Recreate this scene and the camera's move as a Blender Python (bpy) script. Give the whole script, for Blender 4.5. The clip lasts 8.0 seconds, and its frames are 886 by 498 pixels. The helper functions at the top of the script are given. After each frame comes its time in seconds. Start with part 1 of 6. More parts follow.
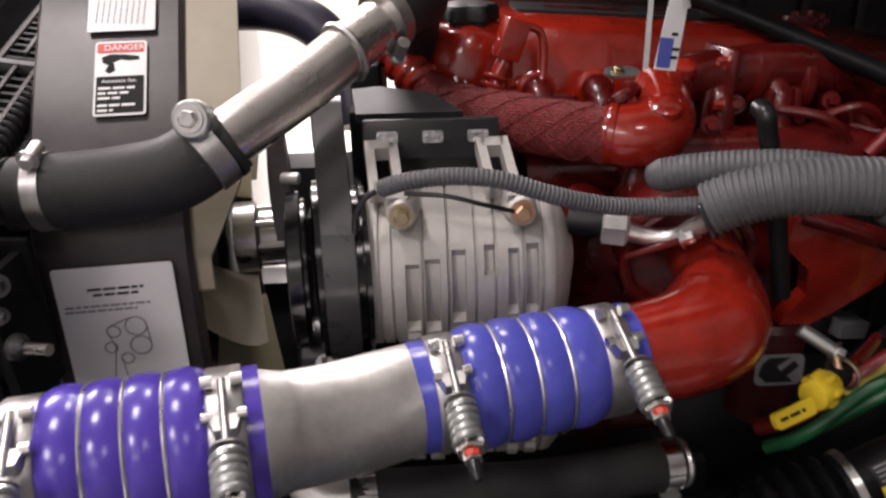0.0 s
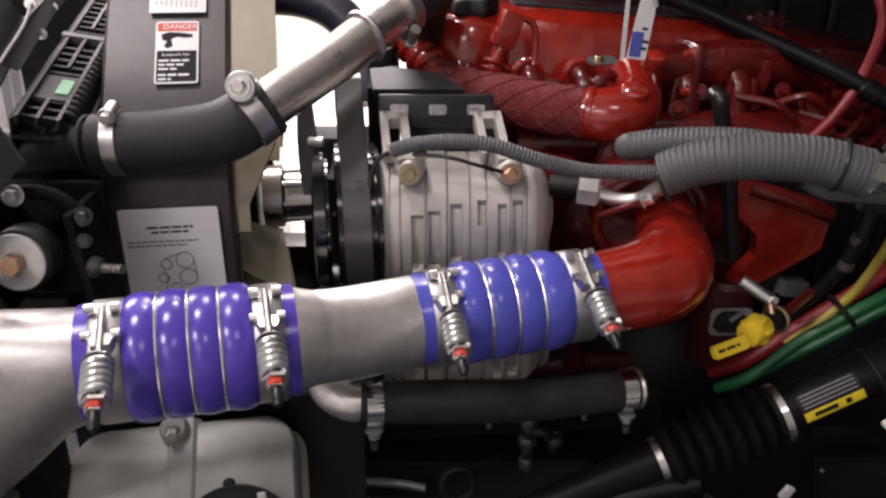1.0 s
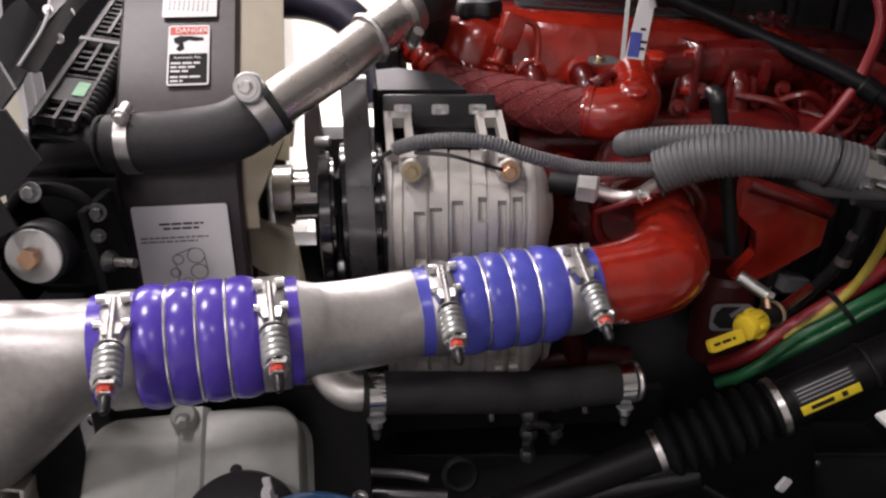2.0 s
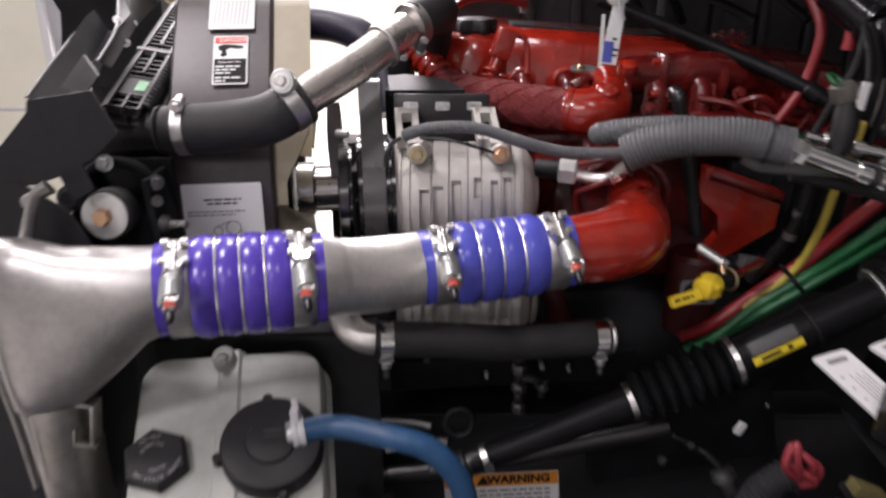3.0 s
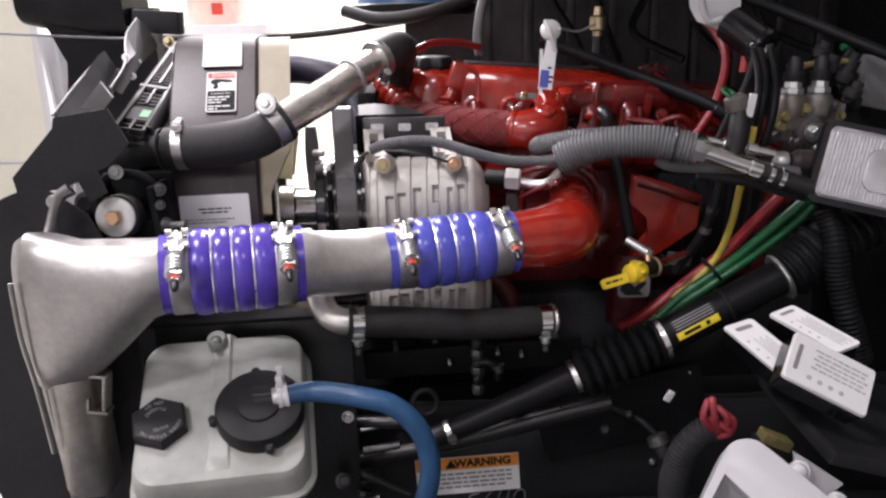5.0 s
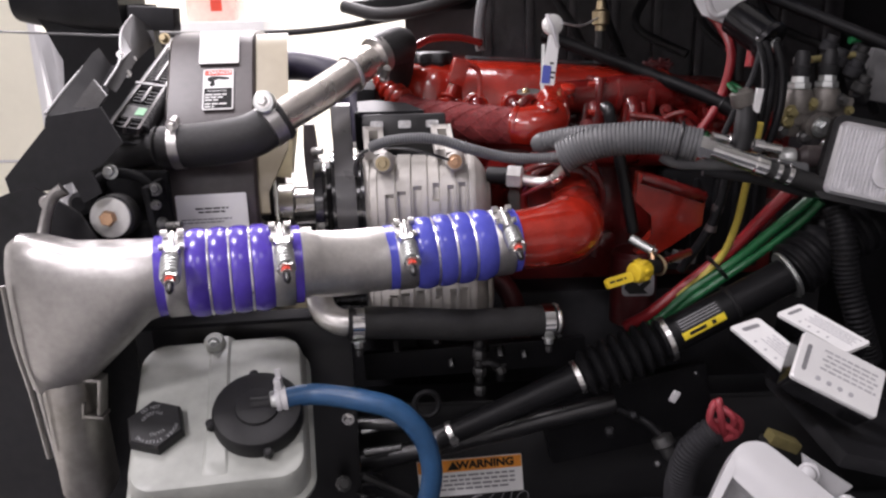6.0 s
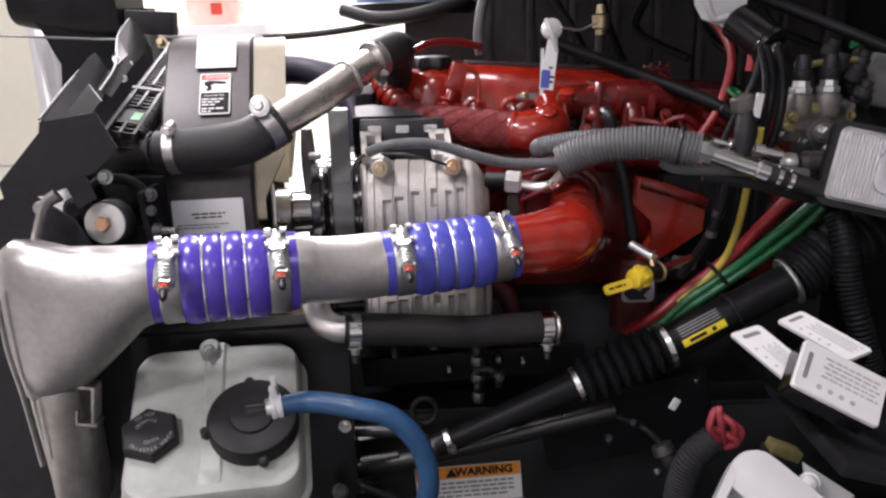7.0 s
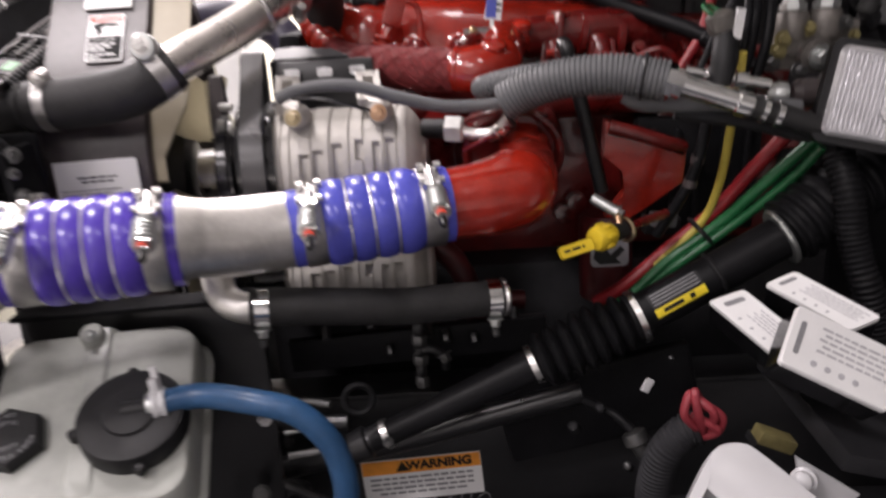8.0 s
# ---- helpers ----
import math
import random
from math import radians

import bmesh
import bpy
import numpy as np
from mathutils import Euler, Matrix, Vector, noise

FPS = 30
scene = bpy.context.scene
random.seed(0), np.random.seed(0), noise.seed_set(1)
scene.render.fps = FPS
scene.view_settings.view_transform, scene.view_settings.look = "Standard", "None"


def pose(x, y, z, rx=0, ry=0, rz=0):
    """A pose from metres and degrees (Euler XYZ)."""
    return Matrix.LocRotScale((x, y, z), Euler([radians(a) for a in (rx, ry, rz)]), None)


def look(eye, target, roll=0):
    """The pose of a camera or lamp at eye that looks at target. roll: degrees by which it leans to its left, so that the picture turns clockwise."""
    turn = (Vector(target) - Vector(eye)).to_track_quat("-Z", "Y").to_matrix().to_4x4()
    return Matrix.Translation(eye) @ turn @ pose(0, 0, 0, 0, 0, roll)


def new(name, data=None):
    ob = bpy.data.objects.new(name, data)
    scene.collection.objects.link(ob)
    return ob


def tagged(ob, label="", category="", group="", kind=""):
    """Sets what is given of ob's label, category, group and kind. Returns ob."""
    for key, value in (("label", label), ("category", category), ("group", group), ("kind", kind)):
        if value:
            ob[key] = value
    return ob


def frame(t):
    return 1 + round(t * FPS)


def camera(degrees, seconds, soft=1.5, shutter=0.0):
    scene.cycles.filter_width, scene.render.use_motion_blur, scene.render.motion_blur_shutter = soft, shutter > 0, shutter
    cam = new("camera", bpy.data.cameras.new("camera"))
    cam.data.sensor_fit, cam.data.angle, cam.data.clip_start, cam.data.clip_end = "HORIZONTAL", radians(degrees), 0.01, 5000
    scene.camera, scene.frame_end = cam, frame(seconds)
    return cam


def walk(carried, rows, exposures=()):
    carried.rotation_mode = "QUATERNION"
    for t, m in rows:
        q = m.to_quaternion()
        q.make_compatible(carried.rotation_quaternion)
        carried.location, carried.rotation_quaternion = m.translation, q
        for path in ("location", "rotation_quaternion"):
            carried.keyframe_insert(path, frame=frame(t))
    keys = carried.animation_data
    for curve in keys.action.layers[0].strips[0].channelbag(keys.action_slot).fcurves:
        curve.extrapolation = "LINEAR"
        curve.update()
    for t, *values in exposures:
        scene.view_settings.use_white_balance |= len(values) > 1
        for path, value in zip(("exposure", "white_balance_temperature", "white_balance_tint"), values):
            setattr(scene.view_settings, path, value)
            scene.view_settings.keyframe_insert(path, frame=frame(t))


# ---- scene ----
cam = camera(59.0, 8.0, soft=2.4, shutter=0.5)
PATH = [
    (0, (-0.05, -0.085, 1.469), (0.008, 1.747, 0.669), -1.2),
    (0.5, (-0.056, -0.185, 1.5), (0.017, 1.625, 0.652), 0.2),
    (1, (-0.051, -0.271, 1.494), (-0.002, 1.552, 0.673), 0.4),
    (1.5, (-0.045, -0.295, 1.49), (-0.011, 1.53, 0.674), 0.1),
    (2.8, (-0.001, -0.403, 1.513), (-0.048, 1.431, 0.718), -0.5),
    (3, (-0.012, -0.526, 1.465), (-0.037, 1.343, 0.755), -0.3),
    (3.5, (0.017, -0.753, 1.407), (0.01, 1.143, 0.772), -0.9),
    (4, (0.016, -0.777, 1.422), (0.035, 1.14, 0.854), -1.4),
    (4.5, (0.022, -0.773, 1.415), (0.043, 1.15, 0.866), -1.2),
    (6, (0.03, -0.736, 1.411), (0.043, 1.183, 0.849), -1.6),
    (6.5, (0.032, -0.729, 1.412), (0.041, 1.192, 0.853), -1.4),
    (7, (0.039, -0.723, 1.413), (0.046, 1.198, 0.858), -1.6),
    (7.5, (0.071, -0.7, 1.414), (0.076, 1.22, 0.852), -2.5),
    (8, (0.186, -0.515, 1.328), (0.14, 1.385, 0.705), -3.7),
]
walk(cam, [(t, look(eye, target, roll)) for t, eye, target, roll in PATH], exposures=[(0, -0.34, 6600, 22), (1.5, -0.29, 6550, 22), (3.0, -0.06, 6350, 22), (4.0, 0.22, 6250, 22), (7.0, 0.24, 6250, 22), (8, 0.22, 6500, 22)])

# ---- light ----
world = bpy.data.worlds.new("hall_air")
scene.world = world
world.use_nodes = True
world.node_tree.nodes["Background"].inputs[0].default_value = (0.75, 0.8, 0.9, 1)
world.node_tree.nodes["Background"].inputs[1].default_value = 0.05
scene.view_settings.exposure = 0.0


def ceiling_lamp(x, y, z, sx, sy, watts, tint=(1.0, 0.97, 0.93), target=None):
    d = bpy.data.lights.new("hall_and_fill_light", "AREA")
    d.shape, d.size, d.size_y, d.energy, d.color = "RECTANGLE", sx, sy, watts, tint
    ob = new("hall_and_fill_light", d)
    ob.matrix_world = look((x, y, z), target or (x, y + 0.001, 0))
    return ob


# Lamp at y -3.9 is added fill; last two whiten the far hall.
for lx, ly, size, watts in ((-1.8, -1.6, 0.5, 68), (0.4, -1.9, 0.5, 16), (-1.6, -3.9, 1.4, 45), (-1.2, 0.7, 0.5, 52), (-0.5, 2.7, 0.5, 50), (-3.4, 4.4, 1.4, 470), (-0.6, 5.4, 1.4, 490)):
    ceiling_lamp(lx, ly, 3.85, size, size, watts)


# ---- materials ----
def mat(name, color, rough=0.5, metal=0.0, vary=0.12, scale=30.0, bump=0.0, bscale=300.0, coat=0.0, dirt=None, aniso=None, spec=0.5):
    m = bpy.data.materials.new(name)
    m.use_nodes = True
    nt = m.node_tree
    b = nt.nodes["Principled BSDF"]
    b.inputs["Roughness"].default_value = rough
    b.inputs["Metallic"].default_value = metal
    b.inputs["Coat Weight"].default_value = coat
    b.inputs["Coat Roughness"].default_value = 0.06
    b.inputs["Specular IOR Level"].default_value = spec
    tc = nt.nodes.new("ShaderNodeTexCoord")

    def noise_node(s, detail=4.0):
        n = nt.nodes.new("ShaderNodeTexNoise")
        n.inputs["Scale"].default_value = s
        n.inputs["Detail"].default_value = detail
        nt.links.new(tc.outputs["Object"], n.inputs["Vector"])
        return n

    n1, n2 = noise_node(scale), noise_node(scale * 7)
    mixn = nt.nodes.new("ShaderNodeMath")
    mixn.operation = "MULTIPLY_ADD"
    nt.links.new(n2.outputs["Fac"], mixn.inputs[0])
    mixn.inputs[1].default_value = 0.45
    nt.links.new(n1.outputs["Fac"], mixn.inputs[2])
    ramp = nt.nodes.new("ShaderNodeValToRGB")
    lo = [c * (1 - vary) for c in color]
    hi = [min(1, c * (1 + vary)) for c in color]
    if dirt:
        lo = dirt
    ramp.color_ramp.elements[0].color, ramp.color_ramp.elements[1].color = (*lo, 1), (*hi, 1)
    ramp.color_ramp.elements[0].position, ramp.color_ramp.elements[1].position = 0.45, 0.95
    nt.links.new(mixn.outputs[0], ramp.inputs["Fac"])
    nt.links.new(ramp.outputs["Color"], b.inputs["Base Color"])
    rr = nt.nodes.new("ShaderNodeMapRange")
    rr.inputs["To Min"].default_value, rr.inputs["To Max"].default_value = max(0.02, rough * 0.8), min(1, rough * 1.25)
    nt.links.new(n1.outputs["Fac"], rr.inputs["Value"])
    nt.links.new(rr.outputs[0], b.inputs["Roughness"])
    if bump > 0:
        bn = noise_node(bscale, 3.0)
        bp = nt.nodes.new("ShaderNodeBump")
        bp.inputs["Strength"].default_value = bump
        bp.inputs["Distance"].default_value = 0.002
        nt.links.new(bn.outputs["Fac"], bp.inputs["Height"])
        nt.links.new(bp.outputs["Normal"], b.inputs["Normal"])
    return m


PURPLE = mat("purple_silicone", (0.085, 0.050, 0.40), 0.22, vary=0.15, scale=18, bump=0.05, bscale=160)
BLUE = mat("blue_silicone", (0.080, 0.088, 0.47), 0.22, vary=0.15, scale=18, bump=0.05, bscale=160)
ALU = mat("brushed_aluminium", (0.84, 0.82, 0.79), 0.40, 1.0, vary=0.16, scale=18, bump=0.28, bscale=40)
CAST = mat("cast_aluminium", (0.345, 0.335, 0.325), 0.40, 1.0, vary=0.20, scale=13, bump=0.35, bscale=55)
STAINED = mat("stained_aluminium", (0.38, 0.365, 0.35), 0.42, 1.0, vary=0.25, scale=7, bump=0.3, bscale=60, dirt=(0.24, 0.23, 0.21))
COMP = mat("compressor_casting", (0.50, 0.48, 0.445), 0.52, 0.3, vary=0.12, scale=16, bump=0.2, bscale=900)
STEEL = mat("bright_steel", (0.74, 0.73, 0.71), 0.28, 1.0, vary=0.12, scale=40, bump=0.05, bscale=200)
PIPE = mat("steel_pipe", (0.80, 0.76, 0.72), 0.27, 1.0, vary=0.12, scale=14, bump=0.05, bscale=250)
CHROME = mat("chrome", (0.85, 0.85, 0.85), 0.09, 1.0, vary=0.04)
BRASS = mat("zinc_yellow", (0.46, 0.38, 0.24), 0.36, 1.0, vary=0.2, scale=60)
RUBBER = mat("black_rubber", (0.0150, 0.0148, 0.015), 0.62, vary=0.5, scale=26, bump=0.25, bscale=110)
BLACK = mat("black_paint", (0.012, 0.012, 0.013), 0.3, vary=0.3, scale=10, bump=0.06, bscale=120)
DEEP = mat("dull_black", (0.018, 0.018, 0.020), 0.62, vary=0.35, scale=8, bump=0.1, bscale=150, spec=0.25)
FOIL = mat("crumpled_foil", (0.42, 0.42, 0.42), 0.3, 1.0, vary=0.3, scale=150, bump=1.0, bscale=160)
OLIVE = mat("olive_brass", (0.20, 0.17, 0.07), 0.5, 0.4, vary=0.2, scale=60)
WORNBLK = mat("scuffed_black_steel", (0.029, 0.028, 0.028), 0.55, vary=0.4, scale=25, bump=0.15, bscale=200, spec=0.2)
MATTBLK = mat("matt_black", (0.014, 0.014, 0.015), 0.75, vary=0.35, scale=9, bump=0.12, bscale=200, spec=0.06)
BAND = mat("dull_stainless", (0.46, 0.45, 0.44), 0.40, 1.0, vary=0.2, scale=40, bump=0.1, bscale=150)
FIREWALL = mat("firewall_paint", (0.038, 0.035, 0.038), 0.35, vary=0.5, scale=6, bump=0.2, bscale=40)
VIOLET = mat("violet_grey_rubber", (0.030, 0.027, 0.048), 0.42, vary=0.2, scale=10, bump=0.05, bscale=300)
BELT = mat("worn_belt_rubber", (0.046, 0.045, 0.046), 0.28, vary=0.10, scale=30, bump=0.03, bscale=500)
DULL = mat("dull_dark_steel", (0.10, 0.10, 0.10), 0.45, 0.8, vary=0.3, scale=50)
GREYBLK = mat("shroud_plastic", (0.042, 0.034, 0.034), 0.36, vary=0.35, scale=11, bump=0.08, bscale=500)
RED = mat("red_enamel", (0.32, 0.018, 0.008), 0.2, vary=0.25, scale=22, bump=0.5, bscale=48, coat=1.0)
# DRED and DKRED are the red darkened for parts in shade.
DRED = mat("shaded_red", (0.115, 0.006, 0.005), 0.28, vary=0.4, scale=20, bump=0.5, bscale=110, coat=0.7)
DKRED = mat("deep_shaded_red", (0.055, 0.005, 0.006), 0.4, vary=0.3, scale=20, bump=0.2, bscale=90)
PINKWIRE = mat("dull_pink_wire", (0.26, 0.03, 0.04), 0.45, vary=0.2, scale=40)
VALVE = mat("grey_valve_casting", (0.145, 0.134, 0.122), 0.45, 0.45, vary=0.25, scale=40, bump=0.3, bscale=400)
PALE = mat("pale_zinc", (0.66, 0.66, 0.64), 0.32, 0.35, vary=0.1, scale=50)
LIGHTINK = mat("light_grey_ink", (0.42, 0.42, 0.44), 0.5)
GREYPL = mat("mid_grey_plastic", (0.12, 0.12, 0.122), 0.5, vary=0.15, scale=12, bump=0.06, bscale=300)
BRAID = mat("red_braid", (0.20, 0.021, 0.022), 0.6, vary=0.4, scale=140, bump=0.6, bscale=420)
def braid(m):
    """Woven relief of small knots."""
    nt = m.node_tree
    tc = nt.nodes.new("ShaderNodeTexCoord")
    vo = nt.nodes.new("ShaderNodeTexVoronoi")
    vo.inputs["Scale"].default_value = 290
    vo.inputs["Randomness"].default_value = 0.35
    nt.links.new(tc.outputs["Object"], vo.inputs["Vector"])
    height = vo.outputs["Distance"]
    bp = nt.nodes.new("ShaderNodeBump")
    bp.inputs["Strength"].default_value, bp.inputs["Distance"].default_value = 1.0, 0.0035
    nt.links.new(height, bp.inputs["Height"])
    nt.links.new(bp.outputs["Normal"], nt.nodes["Principled BSDF"].inputs["Normal"])


braid(BRAID)
TAN = mat("tan_plastic", (0.30, 0.262, 0.182), 0.42, vary=0.12, scale=6)
CREAM = mat("cream_plastic", (0.60, 0.56, 0.44), 0.4, vary=0.1, scale=8)
SHAFTBLK = mat("satin_black", (0.008, 0.008, 0.009), 0.42, vary=0.35, scale=14, bump=0.15, bscale=250, spec=0.14)
GLOSSBLK = mat("gloss_black", (0.006, 0.006, 0.007), 0.16, vary=0.3, scale=10)
POLY = mat("milky_plastic", (0.365, 0.378, 0.350), 0.38, vary=0.16, scale=9, bump=0.03, bscale=200)
CAPBLK = mat("black_plastic", (0.010, 0.010, 0.011), 0.5, vary=0.3, scale=20, bump=0.1, bscale=400, spec=0.35)
GREYCON = mat("grey_conduit", (0.105, 0.108, 0.112), 0.48, vary=0.1, scale=25)
BLUEHOSE = mat("blue_hose", (0.022, 0.078, 0.18), 0.36, vary=0.2, scale=15, bump=0.08, bscale=250)
YELLOW = mat("yellow_plastic", (0.70, 0.50, 0.025), 0.38, vary=0.1, scale=30)
GREEN = mat("green_tubing", (0.009, 0.110, 0.036), 0.35, vary=0.15, scale=20)
REDTUBE = mat("red_tubing", (0.23, 0.012, 0.016), 0.35, vary=0.15, scale=20)
YELTUBE = mat("yellow_tubing", (0.45, 0.36, 0.06), 0.4, vary=0.15, scale=20)
WHITE = mat("white_label", (0.76, 0.76, 0.755), 0.35, vary=0.03)
GLOSSWHITE = mat("glossy_white_label", (0.87, 0.87, 0.86), 0.24, vary=0.02)
WHITEP = mat("white_plastic", (0.54, 0.54, 0.55), 0.3, vary=0.03, scale=4)
INK = mat("black_ink", (0.016, 0.016, 0.016), 0.65, spec=0.2)
GREYINK = mat("grey_ink", (0.22, 0.22, 0.23), 0.5)
REDINK = mat("red_ink", (0.62, 0.06, 0.03), 0.45)
ORANGE = mat("orange_ink", (0.75, 0.28, 0.03), 0.45)
YELINK = mat("yellow_ink", (0.80, 0.62, 0.03), 0.45)
BLUEINK = mat("blue_ink", (0.08, 0.10, 0.42), 0.45)
GREENINK = mat("green_sticker", (0.22, 0.50, 0.28), 0.45, vary=0.25, scale=60)
COPPER = mat("copper_bolt", (0.54, 0.34, 0.21), 0.4, 0.8, vary=0.2, scale=60)
ZINC = mat("zinc_washer", (0.55, 0.57, 0.56), 0.35, 0.9, vary=0.1, scale=40)
FLOOR = mat("pale_floor", (0.62, 0.61, 0.58), 0.35, vary=0.06, scale=2)
DARKSHEET = mat("charcoal_bounce_sheet", (0.06, 0.06, 0.065), 0.9, vary=0.3, scale=60, bump=0.5, bscale=300)
HALLWALL = mat("hall_wall_paint", (0.60, 0.60, 0.60), 0.6, vary=0.05, scale=3)
GREYWALL = mat("grey_wall", (0.16, 0.16, 0.17), 0.7, vary=0.1, scale=3)
WALL = mat("cream_wall", (0.62, 0.60, 0.50), 0.6, vary=0.05, scale=3)
GLASS = mat("lamp_lens", (0.58, 0.58, 0.60), 0.16, 0.55, vary=0.12, scale=25, bump=0.5, bscale=90, coat=0.6)


# ---- building helpers ----
def V(*a):
    return Vector(a)


def thing(name, at, label, category, group="", kind=""):
    ob = new(name)
    ob.empty_display_size = 0.05
    ob.location = at
    return tagged(ob, label, category, group, kind)


def origin_of(ob):
    p = Vector(ob.location)
    while ob.parent:
        ob = ob.parent
        p = p + Vector(ob.location)
    return p


def part(name, bm, material, parent=None, label="", sharp=35, bevel=0.0):
    """Links a bmesh in world coordinates as one mesh under a thing or a part."""
    if bevel > 0:
        es = [e for e in bm.edges if len(e.link_faces) == 2 and e.calc_face_angle(0) > 0.6]
        bmesh.ops.bevel(bm, geom=es, offset=bevel, segments=2, affect="EDGES", profile=0.6, clamp_overlap=True)
    bmesh.ops.recalc_face_normals(bm, faces=bm.faces)
    if parent is not None:
        bmesh.ops.translate(bm, verts=bm.verts, vec=-origin_of(parent))
    me = bpy.data.meshes.new(name)
    bm.to_mesh(me)
    bm.free()
    me.materials.append(material)
    me.shade_smooth()
    me.set_sharp_from_angle(angle=radians(sharp))
    ob = new(name, me)
    if parent is not None:
        ob.parent = parent
    if label:
        ob["label"] = label
    return ob


def structure(name, bm, material, label, category):
    return tagged(part(name, bm, material), label, category, kind="structure")


def smooth_path(pts, n=8):
    """Points on a Catmull-Rom curve through pts."""
    p = [Vector(q) for q in pts]
    if len(p) == 2:
        return [p[0].lerp(p[1], i / n) for i in range(n + 1)]
    p = [2 * p[0] - p[1]] + p + [2 * p[-1] - p[-2]]
    out = []
    for i in range(1, len(p) - 2):
        for k in range(n):
            t = k / n
            a, b, c, d = p[i - 1], p[i], p[i + 1], p[i + 2]
            out.append(0.5 * ((2 * b) + (c - a) * t + (2 * a - 5 * b + 4 * c - d) * t * t + (3 * b - a - 3 * c + d) * t ** 3))
    out.append(p[-2])
    return out


def resample(path, step):
    cum = [0.0]
    for a, b in zip(path, path[1:]):
        cum.append(cum[-1] + (b - a).length)
    total = cum[-1]
    n = max(2, int(total / step))
    out, j = [], 0
    for i in range(n + 1):
        s = total * i / n
        while j < len(cum) - 2 and cum[j + 1] < s:
            j += 1
        f = (s - cum[j]) / max(1e-9, cum[j + 1] - cum[j])
        out.append(path[j].lerp(path[j + 1], min(1, max(0, f))))
    return out, total


def sweep(path, radius, seg=20, caps=True, bm=None, flat=1.0):
    """A round tube along path; radius is a number or a function of the run from 0 to 1."""
    bm = bm or bmesh.new()
    n = len(path)
    up = None
    rings = []
    for i, p in enumerate(path):
        t = (path[min(i + 1, n - 1)] - path[max(i - 1, 0)]).normalized()
        if up is None:
            up = t.orthogonal().normalized()
        up = (up - t * up.dot(t)).normalized()
        side = t.cross(up)
        r = radius(i / (n - 1)) if callable(radius) else radius
        rings.append([bm.verts.new(p + r * (math.cos(a) * up + flat * math.sin(a) * side)) for a in (2 * math.pi * k / seg for k in range(seg))])
    for a, b in zip(rings, rings[1:]):
        for k in range(seg):
            bm.faces.new((a[k], a[(k + 1) % seg], b[(k + 1) % seg], b[k]))
    if caps:
        bm.faces.new(rings[0][::-1])
        bm.faces.new(rings[-1])
    return bm


def tube(pts, radius, seg=20, n=8, step=None, caps=True, bm=None):
    path = smooth_path(pts, n)
    if step:
        path, _ = resample(path, step)
    return sweep(path, radius, seg, caps, bm)


def corrugated(pts, r, pitch=0.008, depth=0.06, seg=24, n=10, bm=None):
    path, total = resample(smooth_path(pts, n), pitch / 6)
    return sweep(path, lambda s: r * (1 - depth * (0.5 + 0.5 * math.tanh(3 * math.cos(2 * math.pi * s * total / pitch)))), seg, True, bm)


def lathe(p0, axis, profile, seg=40, bm=None, caps=True):
    """Profile rows (run along axis, radius), turned round the axis from p0."""
    bm = bm or bmesh.new()
    p0, ax = Vector(p0), Vector(axis).normalized()
    u = ax.orthogonal().normalized()
    w = ax.cross(u)
    rings = []
    for s, r in profile:
        rings.append([bm.verts.new(p0 + ax * s + r * (math.cos(a) * u + math.sin(a) * w)) for a in (2 * math.pi * k / seg for k in range(seg))])
    for a, b in zip(rings, rings[1:]):
        for k in range(seg):
            bm.faces.new((a[k], a[(k + 1) % seg], b[(k + 1) % seg], b[k]))
    if caps:
        bm.faces.new(rings[0][::-1])
        bm.faces.new(rings[-1])
    return bm


def rod(a, b, r, seg=16, bm=None):
    a, b = Vector(a), Vector(b)
    return lathe(a, b - a, [(0, r), ((b - a).length, r)], seg, bm)


def block(center, size, rot=(0, 0, 0), bm=None):
    bm = bm or bmesh.new()
    m = pose(*center, *rot) @ Matrix.Diagonal((*size, 1))
    bmesh.ops.create_cube(bm, size=1, matrix=m)
    return bm


def slab(poly, thick, m, bm=None):
    """An outline in the xy plane of m, drawn out along its z by thick."""
    bm = bm or bmesh.new()
    lo = [bm.verts.new(m @ Vector((x, y, 0))) for x, y in poly]
    hi = [bm.verts.new(m @ Vector((x, y, thick))) for x, y in poly]
    n = len(poly)
    bm.faces.new(lo[::-1])
    bm.faces.new(hi)
    for i in range(n):
        bm.faces.new((lo[i], lo[(i + 1) % n], hi[(i + 1) % n], hi[i]))
    return bm


def round_rect(w, h, r, k=5):
    out = []
    for cx, cy, a0 in ((w / 2 - r, h / 2 - r, 0), (-w / 2 + r, h / 2 - r, 90), (-w / 2 + r, -h / 2 + r, 180), (w / 2 - r, -h / 2 + r, 270)):
        for i in range(k + 1):
            a = radians(a0 + 90 * i / k)
            out.append((cx + r * math.cos(a), cy + r * math.sin(a)))
    return out


def loft(rings, bm=None, caps=True):
    bm = bm or bmesh.new()
    rs = [[bm.verts.new(p) for p in ring] for ring in rings]
    n = len(rs[0])
    for a, b in zip(rs, rs[1:]):
        for k in range(n):
            bm.faces.new((a[k], a[(k + 1) % n], b[(k + 1) % n], b[k]))
    if caps:
        bm.faces.new(rs[0][::-1])
        bm.faces.new(rs[-1])
    return bm


